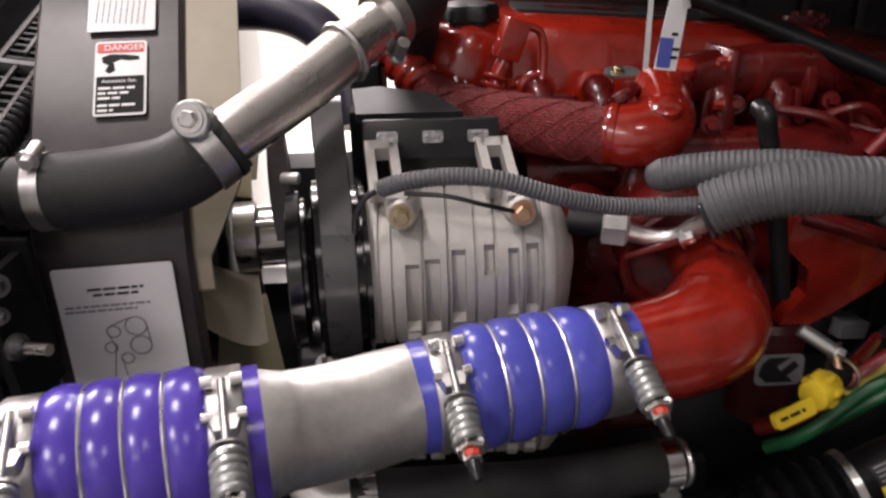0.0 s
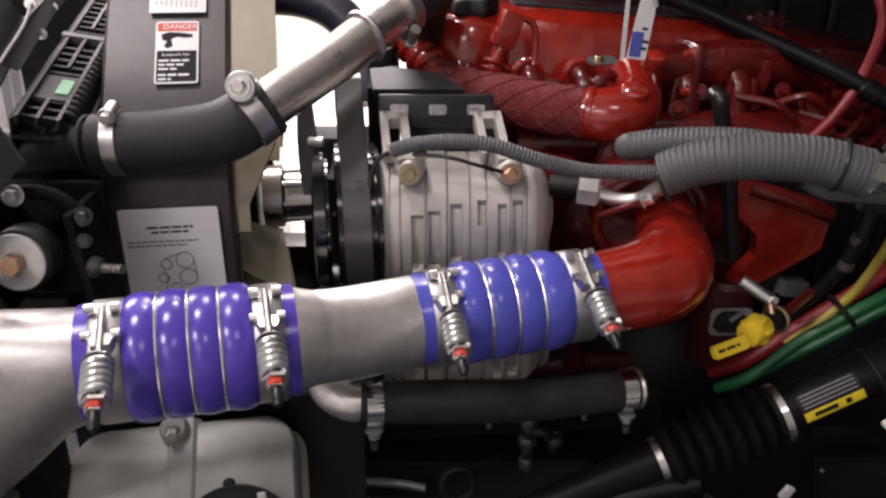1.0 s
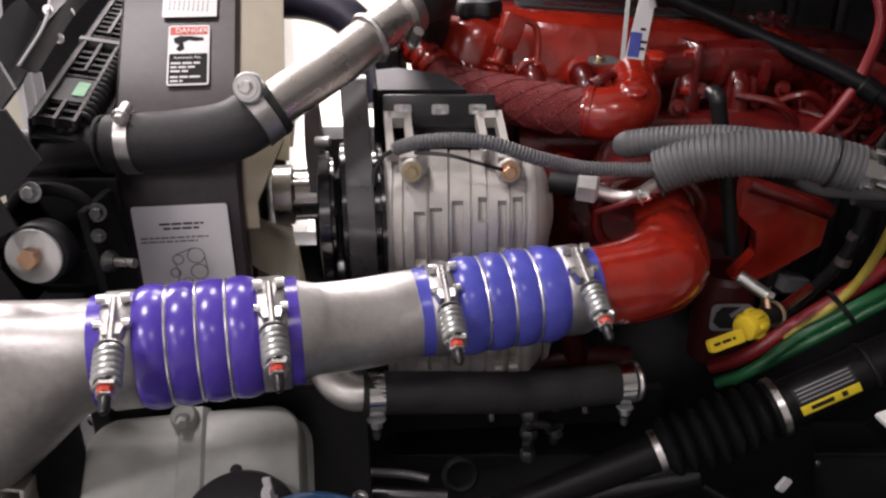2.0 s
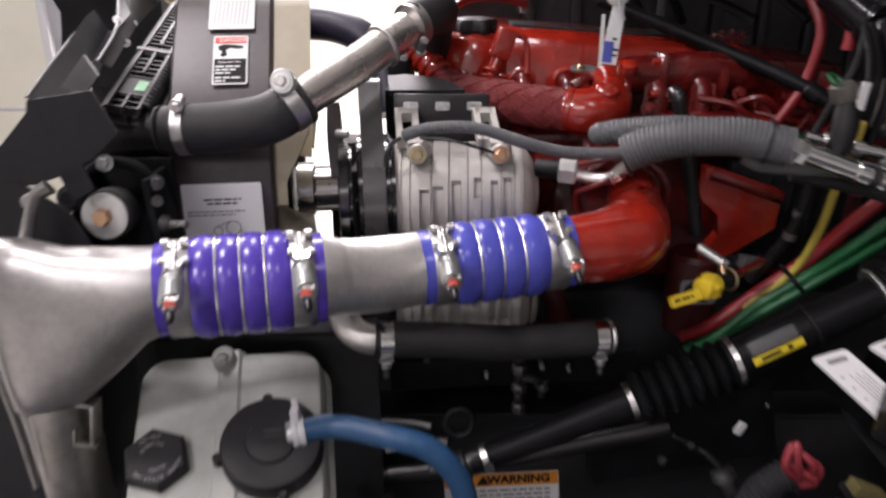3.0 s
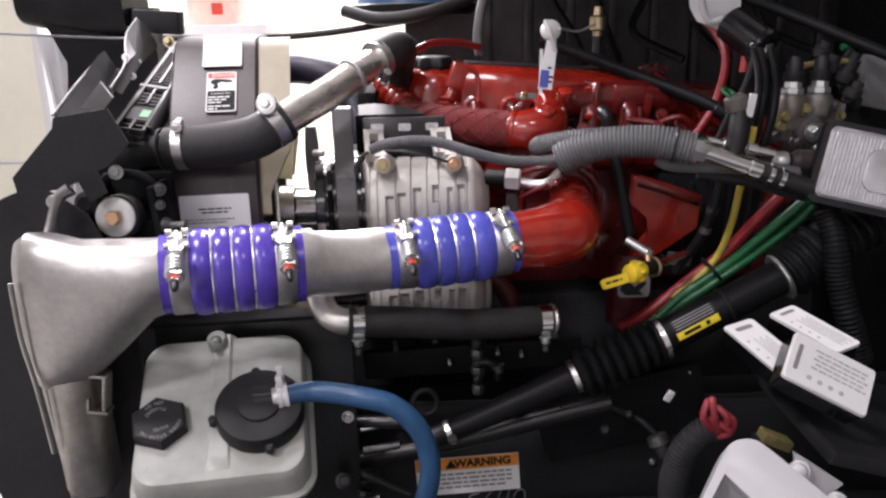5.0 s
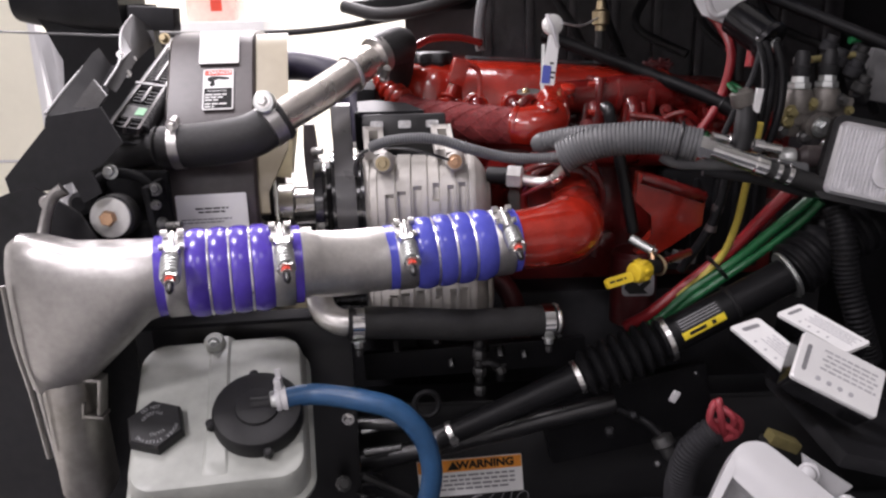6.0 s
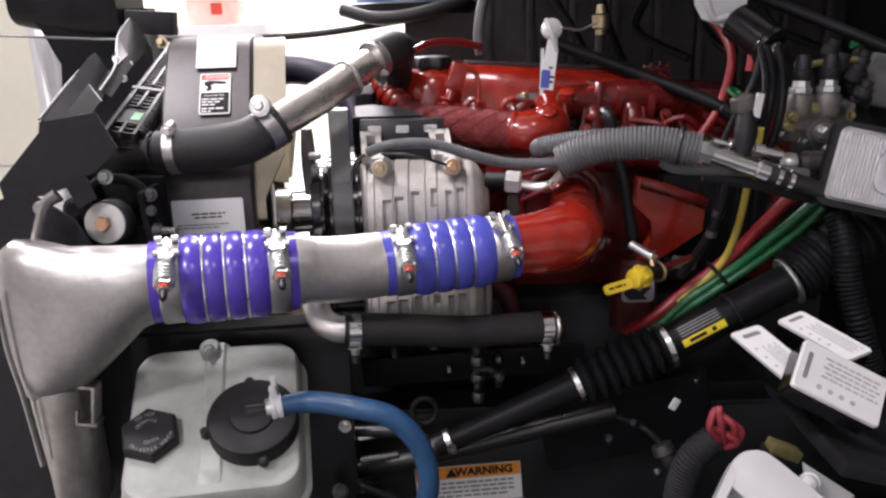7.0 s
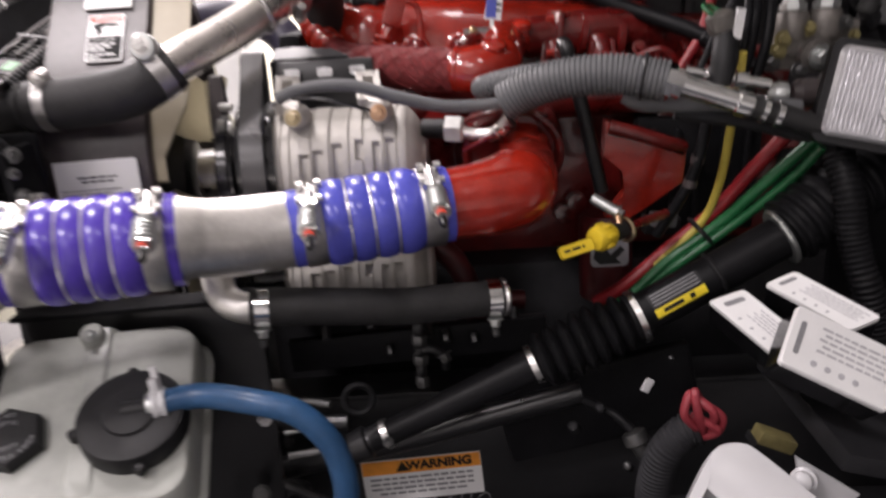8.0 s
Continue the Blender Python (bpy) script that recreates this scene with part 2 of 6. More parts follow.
def torus(center, axis, R, r, seg=48, ring=8, bm=None):
    bm = bm or bmesh.new()
    ax = Vector(axis).normalized()
    u = ax.orthogonal().normalized()
    w = ax.cross(u)
    c = Vector(center)
    rows = []
    for i in range(seg):
        a = 2 * math.pi * i / seg
        d = math.cos(a) * u + math.sin(a) * w
        rows.append([bm.verts.new(c + d * (R + r * math.cos(b)) + ax * r * math.sin(b)) for b in (2 * math.pi * k / ring for k in range(ring))])
    for i in range(seg):
        a, b = rows[i], rows[(i + 1) % seg]
        for k in range(ring):
            bm.faces.new((a[k], a[(k + 1) % ring], b[(k + 1) % ring], b[k]))
    return bm


def hex_bolt(at, axis, r, length, bm=None, washer=True):
    bm = bm or bmesh.new()
    at, ax = Vector(at), Vector(axis).normalized()
    if washer:
        lathe(at, ax, [(0, r * 1.5), (r * 0.25, r * 1.5)], 20, bm)
    lathe(at + ax * r * 0.2, ax, [(0, r), (length * 0.85, r), (length, r * 0.85)], 6, bm)
    return bm


def face_frame(center, normal, up=(0, 0, 1), roll=0):
    """A pose at center: z along normal, y as near up as it can be."""
    z = Vector(normal).normalized()
    y = (Vector(up) - z * Vector(up).dot(z)).normalized()
    x = y.cross(z)
    m = Matrix((x, y, z)).transposed().to_4x4()
    return Matrix.Translation(center) @ m @ pose(0, 0, 0, 0, 0, roll)


def text_mesh(words, size, m, raise_by=0.0008, align="CENTER", bold=0.0):
    cu = bpy.data.curves.new("writing", "FONT")
    cu.body, cu.size, cu.align_x, cu.align_y = words, size, align, "CENTER"
    cu.extrude, cu.offset = 0.0002, bold
    ob = new("writing", cu)
    me = bpy.data.meshes.new_from_object(ob)
    bpy.data.objects.remove(ob)
    bm = bmesh.new()
    bm.from_mesh(me)
    bmesh.ops.transform(bm, matrix=m @ pose(0, 0, raise_by), verts=bm.verts)
    return bm


def plate(m, w, h, thick=0.0008, lift=0.0, r=0.002, x=0.0, y=0.0, bm=None):
    return slab([(a + x, b + y) for a, b in round_rect(w, h, min(r, w / 2.1, h / 2.1), 3)], thick, m @ pose(0, 0, lift), bm)


def bars(m, rows, height, lift=0.0012):
    """Lines of unreadable writing: rows of (x, y, width), broken into short words."""
    bm = bmesh.new()
    for x, y, w in rows:
        p = x - w / 2
        while p < x + w / 2 - height:
            k = min(random.uniform(2.0, 5.0) * height, x + w / 2 - p)
            plate(m, k, height, 0.0003, lift, height * 0.2, p + k / 2, y, bm)
            p += k + height * 0.7
    return bm


def print_rows(m, rows, height, lift, material, parent):
    """Each line of unreadable writing as a part of its own."""
    for row in rows:
        x, y, w = row
        p = x - w / 2
        while p < x + w / 2 - height:
            k = min(random.uniform(2.0, 5.0) * height, x + w / 2 - p)
            part("word", plate(m, k, height, 0.0003, lift, height * 0.2, p + k / 2, y), material, parent)
            p += k + height * 0.7


# ---- the hall ----
structure("floor", block((0, 2, -0.05), (14, 14, 0.1)), FLOOR, "pale polished hall floor", "floor")
# Unseen south wall is pale for fill, unseen east wall grey for contrast.
for nm, c, s in (("wall_north", (0, 9.05, 2), (14, 0.1, 4.2)), ("wall_south", (0, -5.05, 2), (14, 0.1, 4.2)), ("wall_west", (-7.05, 2, 2), (0.1, 14, 4.2)), ("wall_east", (7.05, 2, 2), (0.1, 14, 4.2))):
    structure(nm, block(c, s), GREYWALL if nm == "wall_east" else (WALL if nm == "wall_north" else HALLWALL), "painted hall wall", "wall")
# Invented dark floor cover; it cuts bounce and reflections in the metal.
structure("carpet", block((0.95, -1.15, 0.004), (4.6, 5.8, 0.008)), DARKSHEET, "charcoal floor sheet added round the truck to darken reflections", "carpet")
structure("ceiling", block((0, 2, 4.15), (14, 14, 0.1)), HALLWALL, "pale hall ceiling", "ceiling")

# ---- charge air line ----
A1, A2 = V(-0.419, 0.462, 1.029), V(-0.199, 0.516, 1.026)
B1, B2 = V(-0.062, 0.588, 1.010), V(0.171, 0.636, 1.022)


def bellows_hose(name, p, q, r_end, r_hump, material, label):
    ob = thing(name, (p + q) / 2, label, "hose", "charge air hoses")
    d = q - p
    L = d.length
    e, h = 0.215 * L, 0.57 * L / 4
    prof = [(0, r_end - 0.006), (0, r_end), (e * 0.9, r_end)]
    for i in range(4):
        for k in range(9):
            f = k / 8
            prof.append((e + h * (i + f), r_end + 0.001 + (r_hump - r_end) * math.sin(math.pi * (0.06 + 0.88 * f)) ** 0.55))
    prof += [(L - e * 0.9, r_end), (L, r_end), (L, r_end - 0.006)]
    part("sleeve", lathe(p, d, prof, 56), material, ob)
    for i in (1, 2, 3):
        part("wire_ring", torus(p + d.normalized() * (e + h * i), d, r_end + (r_hump - r_end) * 0.55, 0.0022, 56), STEEL, ob, "bright steel wire ring")
    return ob


def t_bolt_clamp(p, axis, r, tilt, paint, k=1.0):
    """A spring-loaded band clamp round a hose at p."""
    ax = Vector(axis).normalized()
    ob = thing("spring_clamp", p, "stainless T-bolt band clamp with coil spring on hose", "hose clamp", "spring clamps")
    part("band", lathe(p - ax * 0.016, ax, [(0, r), (0, r + 0.0018), (0.002, r + 0.003), (0.030, r + 0.003), (0.032, r + 0.0018), (0.032, r)], 56), BAND, ob)
    back = Vector((0, 0, 1)).cross(ax).normalized()
    d2 = (-0.935 * back + Vector((0, 0, -0.33)) + ax * tilt).normalized()
    front = (Vector((0, 0, 0.935)) - 0.33 * back).normalized()
    top = p - back * (r * 0.22) + Vector((0, 0, r + 0.008))
    for s in (-0.0125, 0.0125):
        part("trunnion", rod(top + ax * (s - 0.005), top + ax * (s + 0.005), 0.0058, 14), STEEL, ob)
    low = top + d2 * 0.036 - front * 0.002
    part("bracket", loft([[low + ax * a + front * b for a, b in ((-0.014, -0.013), (0.014, -0.013), (0.014, 0.002), (-0.014, 0.002))], [low + d2 * 0.016 + ax * a + front * b for a, b in ((-0.009, -0.010), (0.009, -0.010), (0.009, 0.003), (-0.009, 0.003))]]), STEEL, ob, bevel=0.0015)
    for s in (-0.0145, 0.0145):
        part("trunnion", rod(low + ax * (s - 0.004), low + ax * (s + 0.004), 0.0056, 14), STEEL, ob)
    part("strap", loft([[top + ax * a + front * b - d2 * 0.01 for a, b in ((-0.004, -0.012), (0.004, -0.012), (0.004, -0.009), (-0.004, -0.009))], [low + ax * a + front * b for a, b in ((-0.004, -0.012), (0.004, -0.012), (0.004, -0.009), (-0.004, -0.009))]]), STEEL, ob)
    part("bolt", rod(top, top + d2 * 0.150, 0.0040, 12), STEEL, ob)
    s0 = top + d2 * 0.074
    u = d2.orthogonal().normalized()
    w = d2.cross(u)
    pts = [s0 + d2 * (0.046 * k / 72) + 0.0118 * (math.cos(k * 2 * math.pi * 5.5 / 72) * u + math.sin(k * 2 * math.pi * 5.5 / 72) * w) for k in range(73)]
    part("spring", sweep(pts, 0.0040, 8), ZINC, ob)
    part("spring_cup", lathe(s0 - d2 * 0.008, d2, [(0, 0.008), (0.003, 0.0135), (0.006, 0.0150)], 20), STEEL, ob)
    e = s0 + d2 * 0.047
    part("nut", lathe(e, d2, [(0, 0.0135), (0.004, 0.0135), (0.0041, 0.0088), (0.013, 0.0088)], 6), STEEL, ob)
    if paint:
        part("paint_mark", lathe(e + d2 * 0.005 + front * 0.0022, d2, [(0, 0.0080), (0.0055, 0.0076)], 8), REDINK, ob, "red paint torque mark")
    part("bolt_tip", lathe(e + d2 * 0.014, d2, [(0, 0.0058), (0.013, 0.0058), (0.018, 0.0035), (0.019, 0.001)], 12), BLACK, ob)
    return ob


bellows_hose("charge_hose", A1, A2, 0.0650, 0.0715, PURPLE, "glossy purple silicone bellows hose between aluminium pipes")
bellows_hose("charge_hose", B1, B2, 0.0575, 0.0640, BLUE, "glossy blue silicone bellows hose between pipe and elbow")
dA, dB = (A2 - A1), (B2 - B1)
t_bolt_clamp(A1.lerp(A2, 0.135), dA, 0.0650, 0.0, True)
t_bolt_clamp(A1.lerp(A2, 0.865), dA, 0.0650, 0.0, True)
t_bolt_clamp(B1.lerp(B2, 0.135), dB, 0.0575, -0.06, True)
t_bolt_clamp(B1.lerp(B2, 0.875), dB, 0.0575, -0.05, True)

mid = thing("charge_pipe", (A2 + B1) / 2, "brushed aluminium charge pipe with a rolled bead", "pipe")
path = smooth_path([A2 - dA.normalized() * 0.04, A2 + dA.normalized() * 0.004, A2.lerp(B1, 0.45) + V(0, 0, -0.004), B1, B1 + dB.normalized() * 0.04], 14)
part("pipe", sweep(path, lambda s: 0.0635 - 0.0085 * min(1, max(0, (s - 0.19) / 0.13)) ** 0.8 + 0.0015 * math.sin(3.14 * min(1, max(0, (s - 0.3) / 0.6))), 56), ALU, mid)
elb = thing("turbo_elbow", V(0.26, 0.64, 1.03), "glossy red painted charge air elbow", "pipe")
epath = smooth_path([B2 - dB.normalized() * 0.05, B2, V(0.232, 0.652, 1.024), V(0.278, 0.683, 1.030), V(0.299, 0.735, 1.046), V(0.302, 0.79, 1.066), V(0.298, 0.86, 1.09)], 10)
part("elbow", sweep(epath, lambda s: 0.0545 + 0.008 * min(1, max(0, (s - 0.2) / 0.25)) - 0.017 * min(1, max(0, (s - 0.52) / 0.22)), 44), RED, elb)
part("rim", torus(V(0.301, 0.81, 1.073), V(-0.01, 0.2, 0.06), 0.049, 0.006, 40), RED, elb)

# charge cooler end tank
tank = thing("end_tank", V(-0.56, 0.46, 0.62), "cast aluminium charge cooler end tank", "end tank")
AX = dA.normalized()


def oval(c, wy, wz, p=2.6, n=40, ux=V(0, 1, 0), uz=V(0, 0, 1)):
    out = []
    for k in range(n):
        a = 2 * math.pi * k / n
        ca, sa = math.cos(a), math.sin(a)
        out.append(c + ux * wy * math.copysign(abs(ca) ** (2 / p), ca) + uz * wz * math.copysign(abs(sa) ** (2 / p), sa))
    return out


sd = Vector((0, 0, 1)).cross(AX).normalized()
rings = []
for x, y, zc, wy, wz, p in ((-0.385, 0.472, 1.029, 0.060, 0.060, 2.0), (-0.416, 0.464, 1.028, 0.062, 0.062, 2.0), (-0.438, 0.460, 1.024, 0.064, 0.066, 2.1), (-0.485, 0.455, 1.002, 0.064, 0.089, 2.4), (-0.54, 0.452, 0.978, 0.062, 0.115, 2.6), (-0.59, 0.452, 0.974, 0.060, 0.132, 2.8), (-0.625, 0.452, 0.972, 0.056, 0.134, 3.0), (-0.642, 0.452, 0.972, 0.046, 0.122, 3.0), (-0.650, 0.452, 0.970, 0.028, 0.10, 2.8)):
    rings.append(oval(V(x, y, zc), wy, wz, p, 44, sd))
part("outlet", loft(rings), CAST, tank, "funnel shaped cast outlet")
rings = []
for z, w in ((1.06, 0.02), (1.05, 0.034), (1.0, 0.042), (0.80, 0.042), (0.66, 0.042), (0.645, 0.034), (0.64, 0.02)):
    rings.append(oval(V(-0.588 + (1.0 - z) * 0.03, 0.455, z), w, w * 1.05, 2.8, 32, V(1, 0, 0), V(0, 1, 0)))
part("side_tank", loft(rings), STAINED, tank, "stained cast side tank")
part("weld_seam", tube([V(-0.633, 0.400, 1.04), V(-0.630, 0.397, 0.95), V(-0.622, 0.402, 0.86), V(-0.616, 0.408, 0.74)], 0.004, 8, 8), STAINED, tank)
part("flange", block((-0.618, 0.465, 0.83), (0.012, 0.09, 0.41), (0, -4.5, 0)), CAST, tank, bevel=0.005)
part("boss", lathe(V(-0.456, 0.404, 1.0), (0.2, -1, 0.1), [(0, 0.021), (0.005, 0.020), (0.0065, 0.017), (0.007, 0.004)], 28), CAST, tank)
ear = sweep(smooth_path([V(-0.604, 0.470, 1.075), V(-0.598, 0.482, 1.105), V(-0.592, 0.488, 1.130), V(-0.580, 0.492, 1.156), V(-0.562, 0.496, 1.168)], 6), lambda f: 0.013 - 0.004 * math.sin(3.14 * f), 16, flat=0.6)
lathe(V(-0.590, 0.496, 1.148), (0, -1, 0.1), [(0, 0.0115), (0.008, 0.0115), (0.010, 0.009)], 20, ear)
part("mount_ear", ear, CAST, tank, "curved cast mounting ear")
hook = bmesh.new()
for c, s in (((-0.540, 0.43, 0.872), (0.038, 0.03, 0.006)), ((-0.523, 0.43, 0.840), (0.006, 0.03, 0.064)), ((-0.538, 0.43, 0.806), (0.034, 0.03, 0.006)), ((-0.552, 0.43, 0.818), (0.005, 0.03, 0.028))):
    block(c, s, (0, 8, 0), hook)
part("hook_bracket", hook, STAINED, tank, bevel=0.002)

# ---- fan shroud and fan ----
SHROUD_SIDE = [(0.742, 0.56), (0.742, 1.06), (0.746, 1.10), (0.758, 1.14), (0.780, 1.18), (0.812, 1.222), (0.86, 1.272), (0.92, 1.330), (0.965, 1.372), (0.990, 1.388), (1.02, 1.395), (1.15, 1.398)]
YAW = radians(7)
shroud = thing("fan_shroud", V(-0.40, 0.74, 0.55), "dark plastic fan shroud ring with paper labels", "fan shroud")


def hoop(inset):
    """The shroud's outline: straight sides, slanted shoulders and a flat top."""
    near = [V(0, y + inset, z - inset) for y, z in SHROUD_SIDE]
    return near + [V(0, 2.30 - p.y, p.z) for p in near[-2::-1]]


part("ring", loft([[V(s - 0.490, 0, 0) + q for q in hoop(r)] for s, r in [(0.0, 0.02), (0, 0.006), (0.006, 0), (0.17, 0), (0.176, 0.005), (0.176, 0.03), (0.01, 0.05)]], caps=False), GREYBLK, shroud, "dark grey moulded ring")
rows = []
for y, z in SHROUD_SIDE[1:11]:
    w = 0.020 + 0.046 * min(1, max(0.0, (z - 1.10) / 0.09))
    rows.append([V(-0.314, y + 0.012, z - 0.004), V(-0.314 + w, y + 0.008, z - 0.003), V(-0.314 + w, y + 0.014, z - 0.008), V(-0.314, y + 0.018, z - 0.010)])
part("flare", loft(rows), TAN, shroud, "translucent tan plastic fan guard")


def on_ring(x, z, lift=0.001):
    """A pose on the viewer's side of the shroud at height z."""
    for (y0, z0), (y1, z1) in zip(SHROUD_SIDE, SHROUD_SIDE[1:]):
        if z0 <= z <= z1:
            f = (z - z0) / (z1 - z0)
            n = V(0, -(z1 - z0), y1 - y0).normalized()
            return face_frame(V(x, y0 + f * (y1 - y0), z) + n * lift, n)


m = on_ring(-0.386, 1.286, 0.004)
lab = part("danger_label", plate(m, 0.060, 0.106, r=0.004), WHITE, shroud, "white, red and black danger sticker")
part("red_band", plate(m, 0.055, 0.014, 0.0004, 0.0008, 0.002, 0, 0.043), REDINK, lab)
part("writing", text_mesh("DANGER", 0.0118, m @ pose(0.004, 0.043, 0.0006)), WHITE, lab)
part("black_panel", plate(m, 0.055, 0.052, 0.0004, 0.0008, 0.002, 0, -0.024), INK, lab)
part("writing", text_mesh("Automatic Fan.", 0.0066, m @ pose(-0.001, -0.005, 0.0006)), WHITE, lab)
print_rows(m, [(-0.004, -0.015, 0.042), (-0.006, -0.022, 0.038), (-0.012, -0.029, 0.026), (-0.003, -0.039, 0.044), (-0.016, -0.046, 0.018)], 0.0032, 0.0014, WHITE, lab)
fan_icon = slab([(-0.022, 0.030), (-0.012, 0.034), (0.004, 0.033), (0.021, 0.030), (0.022, 0.025), (0.010, 0.024), (0.000, 0.026), (-0.008, 0.022), (-0.006, 0.010), (-0.013, 0.006), (-0.018, 0.010), (-0.014, 0.018), (-0.021, 0.022)], 0.0004, m @ pose(0, 0, 0.0008))
part("pictogram", fan_icon, INK, lab)
m = on_ring(-0.386, 1.364, 0.006)
lab = part("paper_label", plate(m, 0.080, 0.092, r=0.002), WHITE, shroud, "white paper notice")
print_rows(m @ pose(0, 0, 0, 0, 0, 86), [(0.0, 0.028 - 0.007 * k, 0.070) for k in range(9)], 0.0018, 0.0012, LIGHTINK, lab)
m = on_ring(-0.402, 1.02, 0.004)
lab = part("belt_label", plate(m, 0.133, 0.166, r=0.004), GLOSSWHITE, shroud, "white belt routing diagram label")
print_rows(m, [(0.0, 0.055, 0.062), (0.0, 0.048, 0.052)], 0.0030, 0.0012, INK, lab)
print_rows(m, [(-0.012, 0.034, 0.095), (-0.02, 0.028, 0.08)], 0.0025, 0.0012, GREYINK, lab)
belt = bmesh.new()
for cx, cy, r in ((0.014, 0.004, 0.0120), (0.016, -0.022, 0.0120), (-0.012, -0.001, 0.0075), (-0.018, -0.022, 0.0070), (-0.002, -0.038, 0.0070)):
    torus(m @ V(cx, cy, 0.0012), m.to_3x3() @ V(0, 0, 1), r, 0.0008, 28, 4, belt)
for a, b in (((-0.014, 0.007), (0.010, 0.016)), ((0.026, 0.004), (0.028, -0.022)), ((-0.019, -0.001), (-0.012, -0.024)), ((-0.013, -0.022), (-0.020, -0.062)), ((-0.008, -0.038), (-0.006, -0.062))):
    rod(m @ V(*a, 0.0012), m @ V(*b, 0.0012), 0.0008, 6, belt)
part("belt_diagram", belt, GREYINK, lab)

shroud.rotation_euler = (0, 0, YAW)
fan = thing("cooling_fan", V(-0.40, 0.74, 0.97), "cream plastic radiator fan with broad blades", "fan")
part("hub", lathe(V(-0.37, 1.085, 0.985), (1, 0, 0), [(0, 0.13), (0.010, 0.13), (0.014, 0.11), (0.05, 0.10), (0.06, 0.08)], 40), CAPBLK, fan, "black fan hub")
for k in range(5):
    a0 = radians(185 + 72 * k)
    bm = bmesh.new()
    rows = []
    for i in range(9):
        r = 0.10 + 0.165 * i / 8
        row = []
        for j in range(9):
            f = j / 8 - 0.5
            a = a0 + f * 0.30 + 0.05 * (1 - 4 * f * f)
            x = -0.302 + f * (0.072 + 0.034 * i / 8)
            reach = r - 0.016 * (2 * abs(f)) ** 4 * (i / 8)
            row.append(bm.verts.new(V(x, 1.085 + reach * math.cos(a), 0.985 + reach * math.sin(a))))
        rows.append(row)
    for i in range(8):
        for j in range(8):
            bm.faces.new((rows[i][j], rows[i + 1][j], rows[i + 1][j + 1], rows[i][j + 1]))
    bmesh.ops.solidify(bm, geom=bm.faces[:], thickness=0.004)
    part("blade", bm, CREAM, fan)
fan.rotation_euler = (0, 0, YAW)
clutch = thing("fan_clutch", V(-0.32, 1.075, 0.995), "polished finned fan drive hub", "fan drive")
part("drum", lathe(V(-0.340, 1.072, 0.995), (0.993, 0.12, 0), [(0, 0.050), (0.002, 0.056), (0.034, 0.056), (0.036, 0.050), (0.040, 0.046), (0.11, 0.046)], 44), STEEL, clutch)
for k in range(8):
    a = 2 * math.pi * k / 8
    part("stud", rod(V(-0.304, 1.077 + 0.045 * math.cos(a), 0.995 + 0.045 * math.sin(a)), V(-0.236, 1.084 + 0.045 * math.cos(a), 0.995 + 0.045 * math.sin(a)), 0.0065, 12), STEEL, clutch)

# ---- radiator hose and pipe ----
rh = thing("radiator_hose", V(-0.40, 0.73, 1.2), "matt black rubber radiator hose", "hose")
part("hose", tube([V(-0.478, 0.7275, 1.1955), V(-0.42, 0.727, 1.198), V(-0.37, 0.727, 1.202), V(-0.308, 0.731, 1.214), V(-0.252, 0.750, 1.246)], lambda f: 0.0395 + 0.002 * math.sin(3.14 * f), 36), RUBBER, rh)
for a, b in ((V(-0.252, 0.750, 1.246), V(-0.308, 0.731, 1.214)), (V(-0.485, 0.728, 1.195), V(-0.46, 0.727, 1.197))):
    part("moulded_lip", torus(a, b - a, 0.0372, 0.0026, 36, 8), RUBBER, rh)
tagged(part("radiator_neck", tube([V(-0.68, 0.745, 1.176), V(-0.58, 0.733, 1.186), V(-0.50, 0.728, 1.193), V(-0.45, 0.727, 1.197)], 0.0305, 28), CAPBLK), "black plastic radiator outlet neck in hose end", "pipe")
sp = thing("coolant_pipe", V(-0.15, 0.85, 1.3), "shiny steel coolant pipe with bead", "pipe")
d = (V(-0.106, 0.895, 1.336) - V(-0.262, 0.752, 1.254)).normalized()
part("pipe", tube([V(-0.275, 0.735, 1.231), V(-0.252, 0.752, 1.245), V(-0.172, 0.826, 1.288), V(-0.104, 0.895, 1.330), V(-0.04, 0.97, 1.362)], 0.0325, 36), PIPE, sp)
part("bead", torus(V(-0.132, 0.866, 1.313), d, 0.034, 0.005, 36), BAND, sp)
eh = thing("engine_hose", V(0.0, 1.0, 1.37), "black rubber hose end on steel pipe", "hose")
part("hose", tube([V(-0.085, 0.915, 1.346), V(-0.06, 0.945, 1.357), V(-0.042, 0.975, 1.362), V(-0.04, 1.01, 1.355), V(-0.048, 1.05, 1.33), V(-0.055, 1.09, 1.28)], 0.038, 32), RUBBER, eh)


def band_clamp(p, axis, r, bolt_dir, big=False, label="stainless band clamp on rubber hose"):
    ax = Vector(axis).normalized()
    ob = thing("band_clamp", p, label, "hose clamp", "band clamps")
    part("band", lathe(Vector(p) - ax * 0.009, ax, [(0, r), (0, r + 0.002), (0.018, r + 0.002), (0.018, r)], 48), BAND, ob)
    b = Vector(bolt_dir).normalized()
    t = ax.cross(b).normalized()
    q = Vector(p) + b * (r + 0.008)
    part("lug", rod(q - t * 0.014, q + t * 0.014, 0.008, 14), BAND, ob)
    part("screw_head", hex_bolt(q + t * 0.014, t, 0.0075 if not big else 0.010, 0.009), STEEL, ob)
    return ob


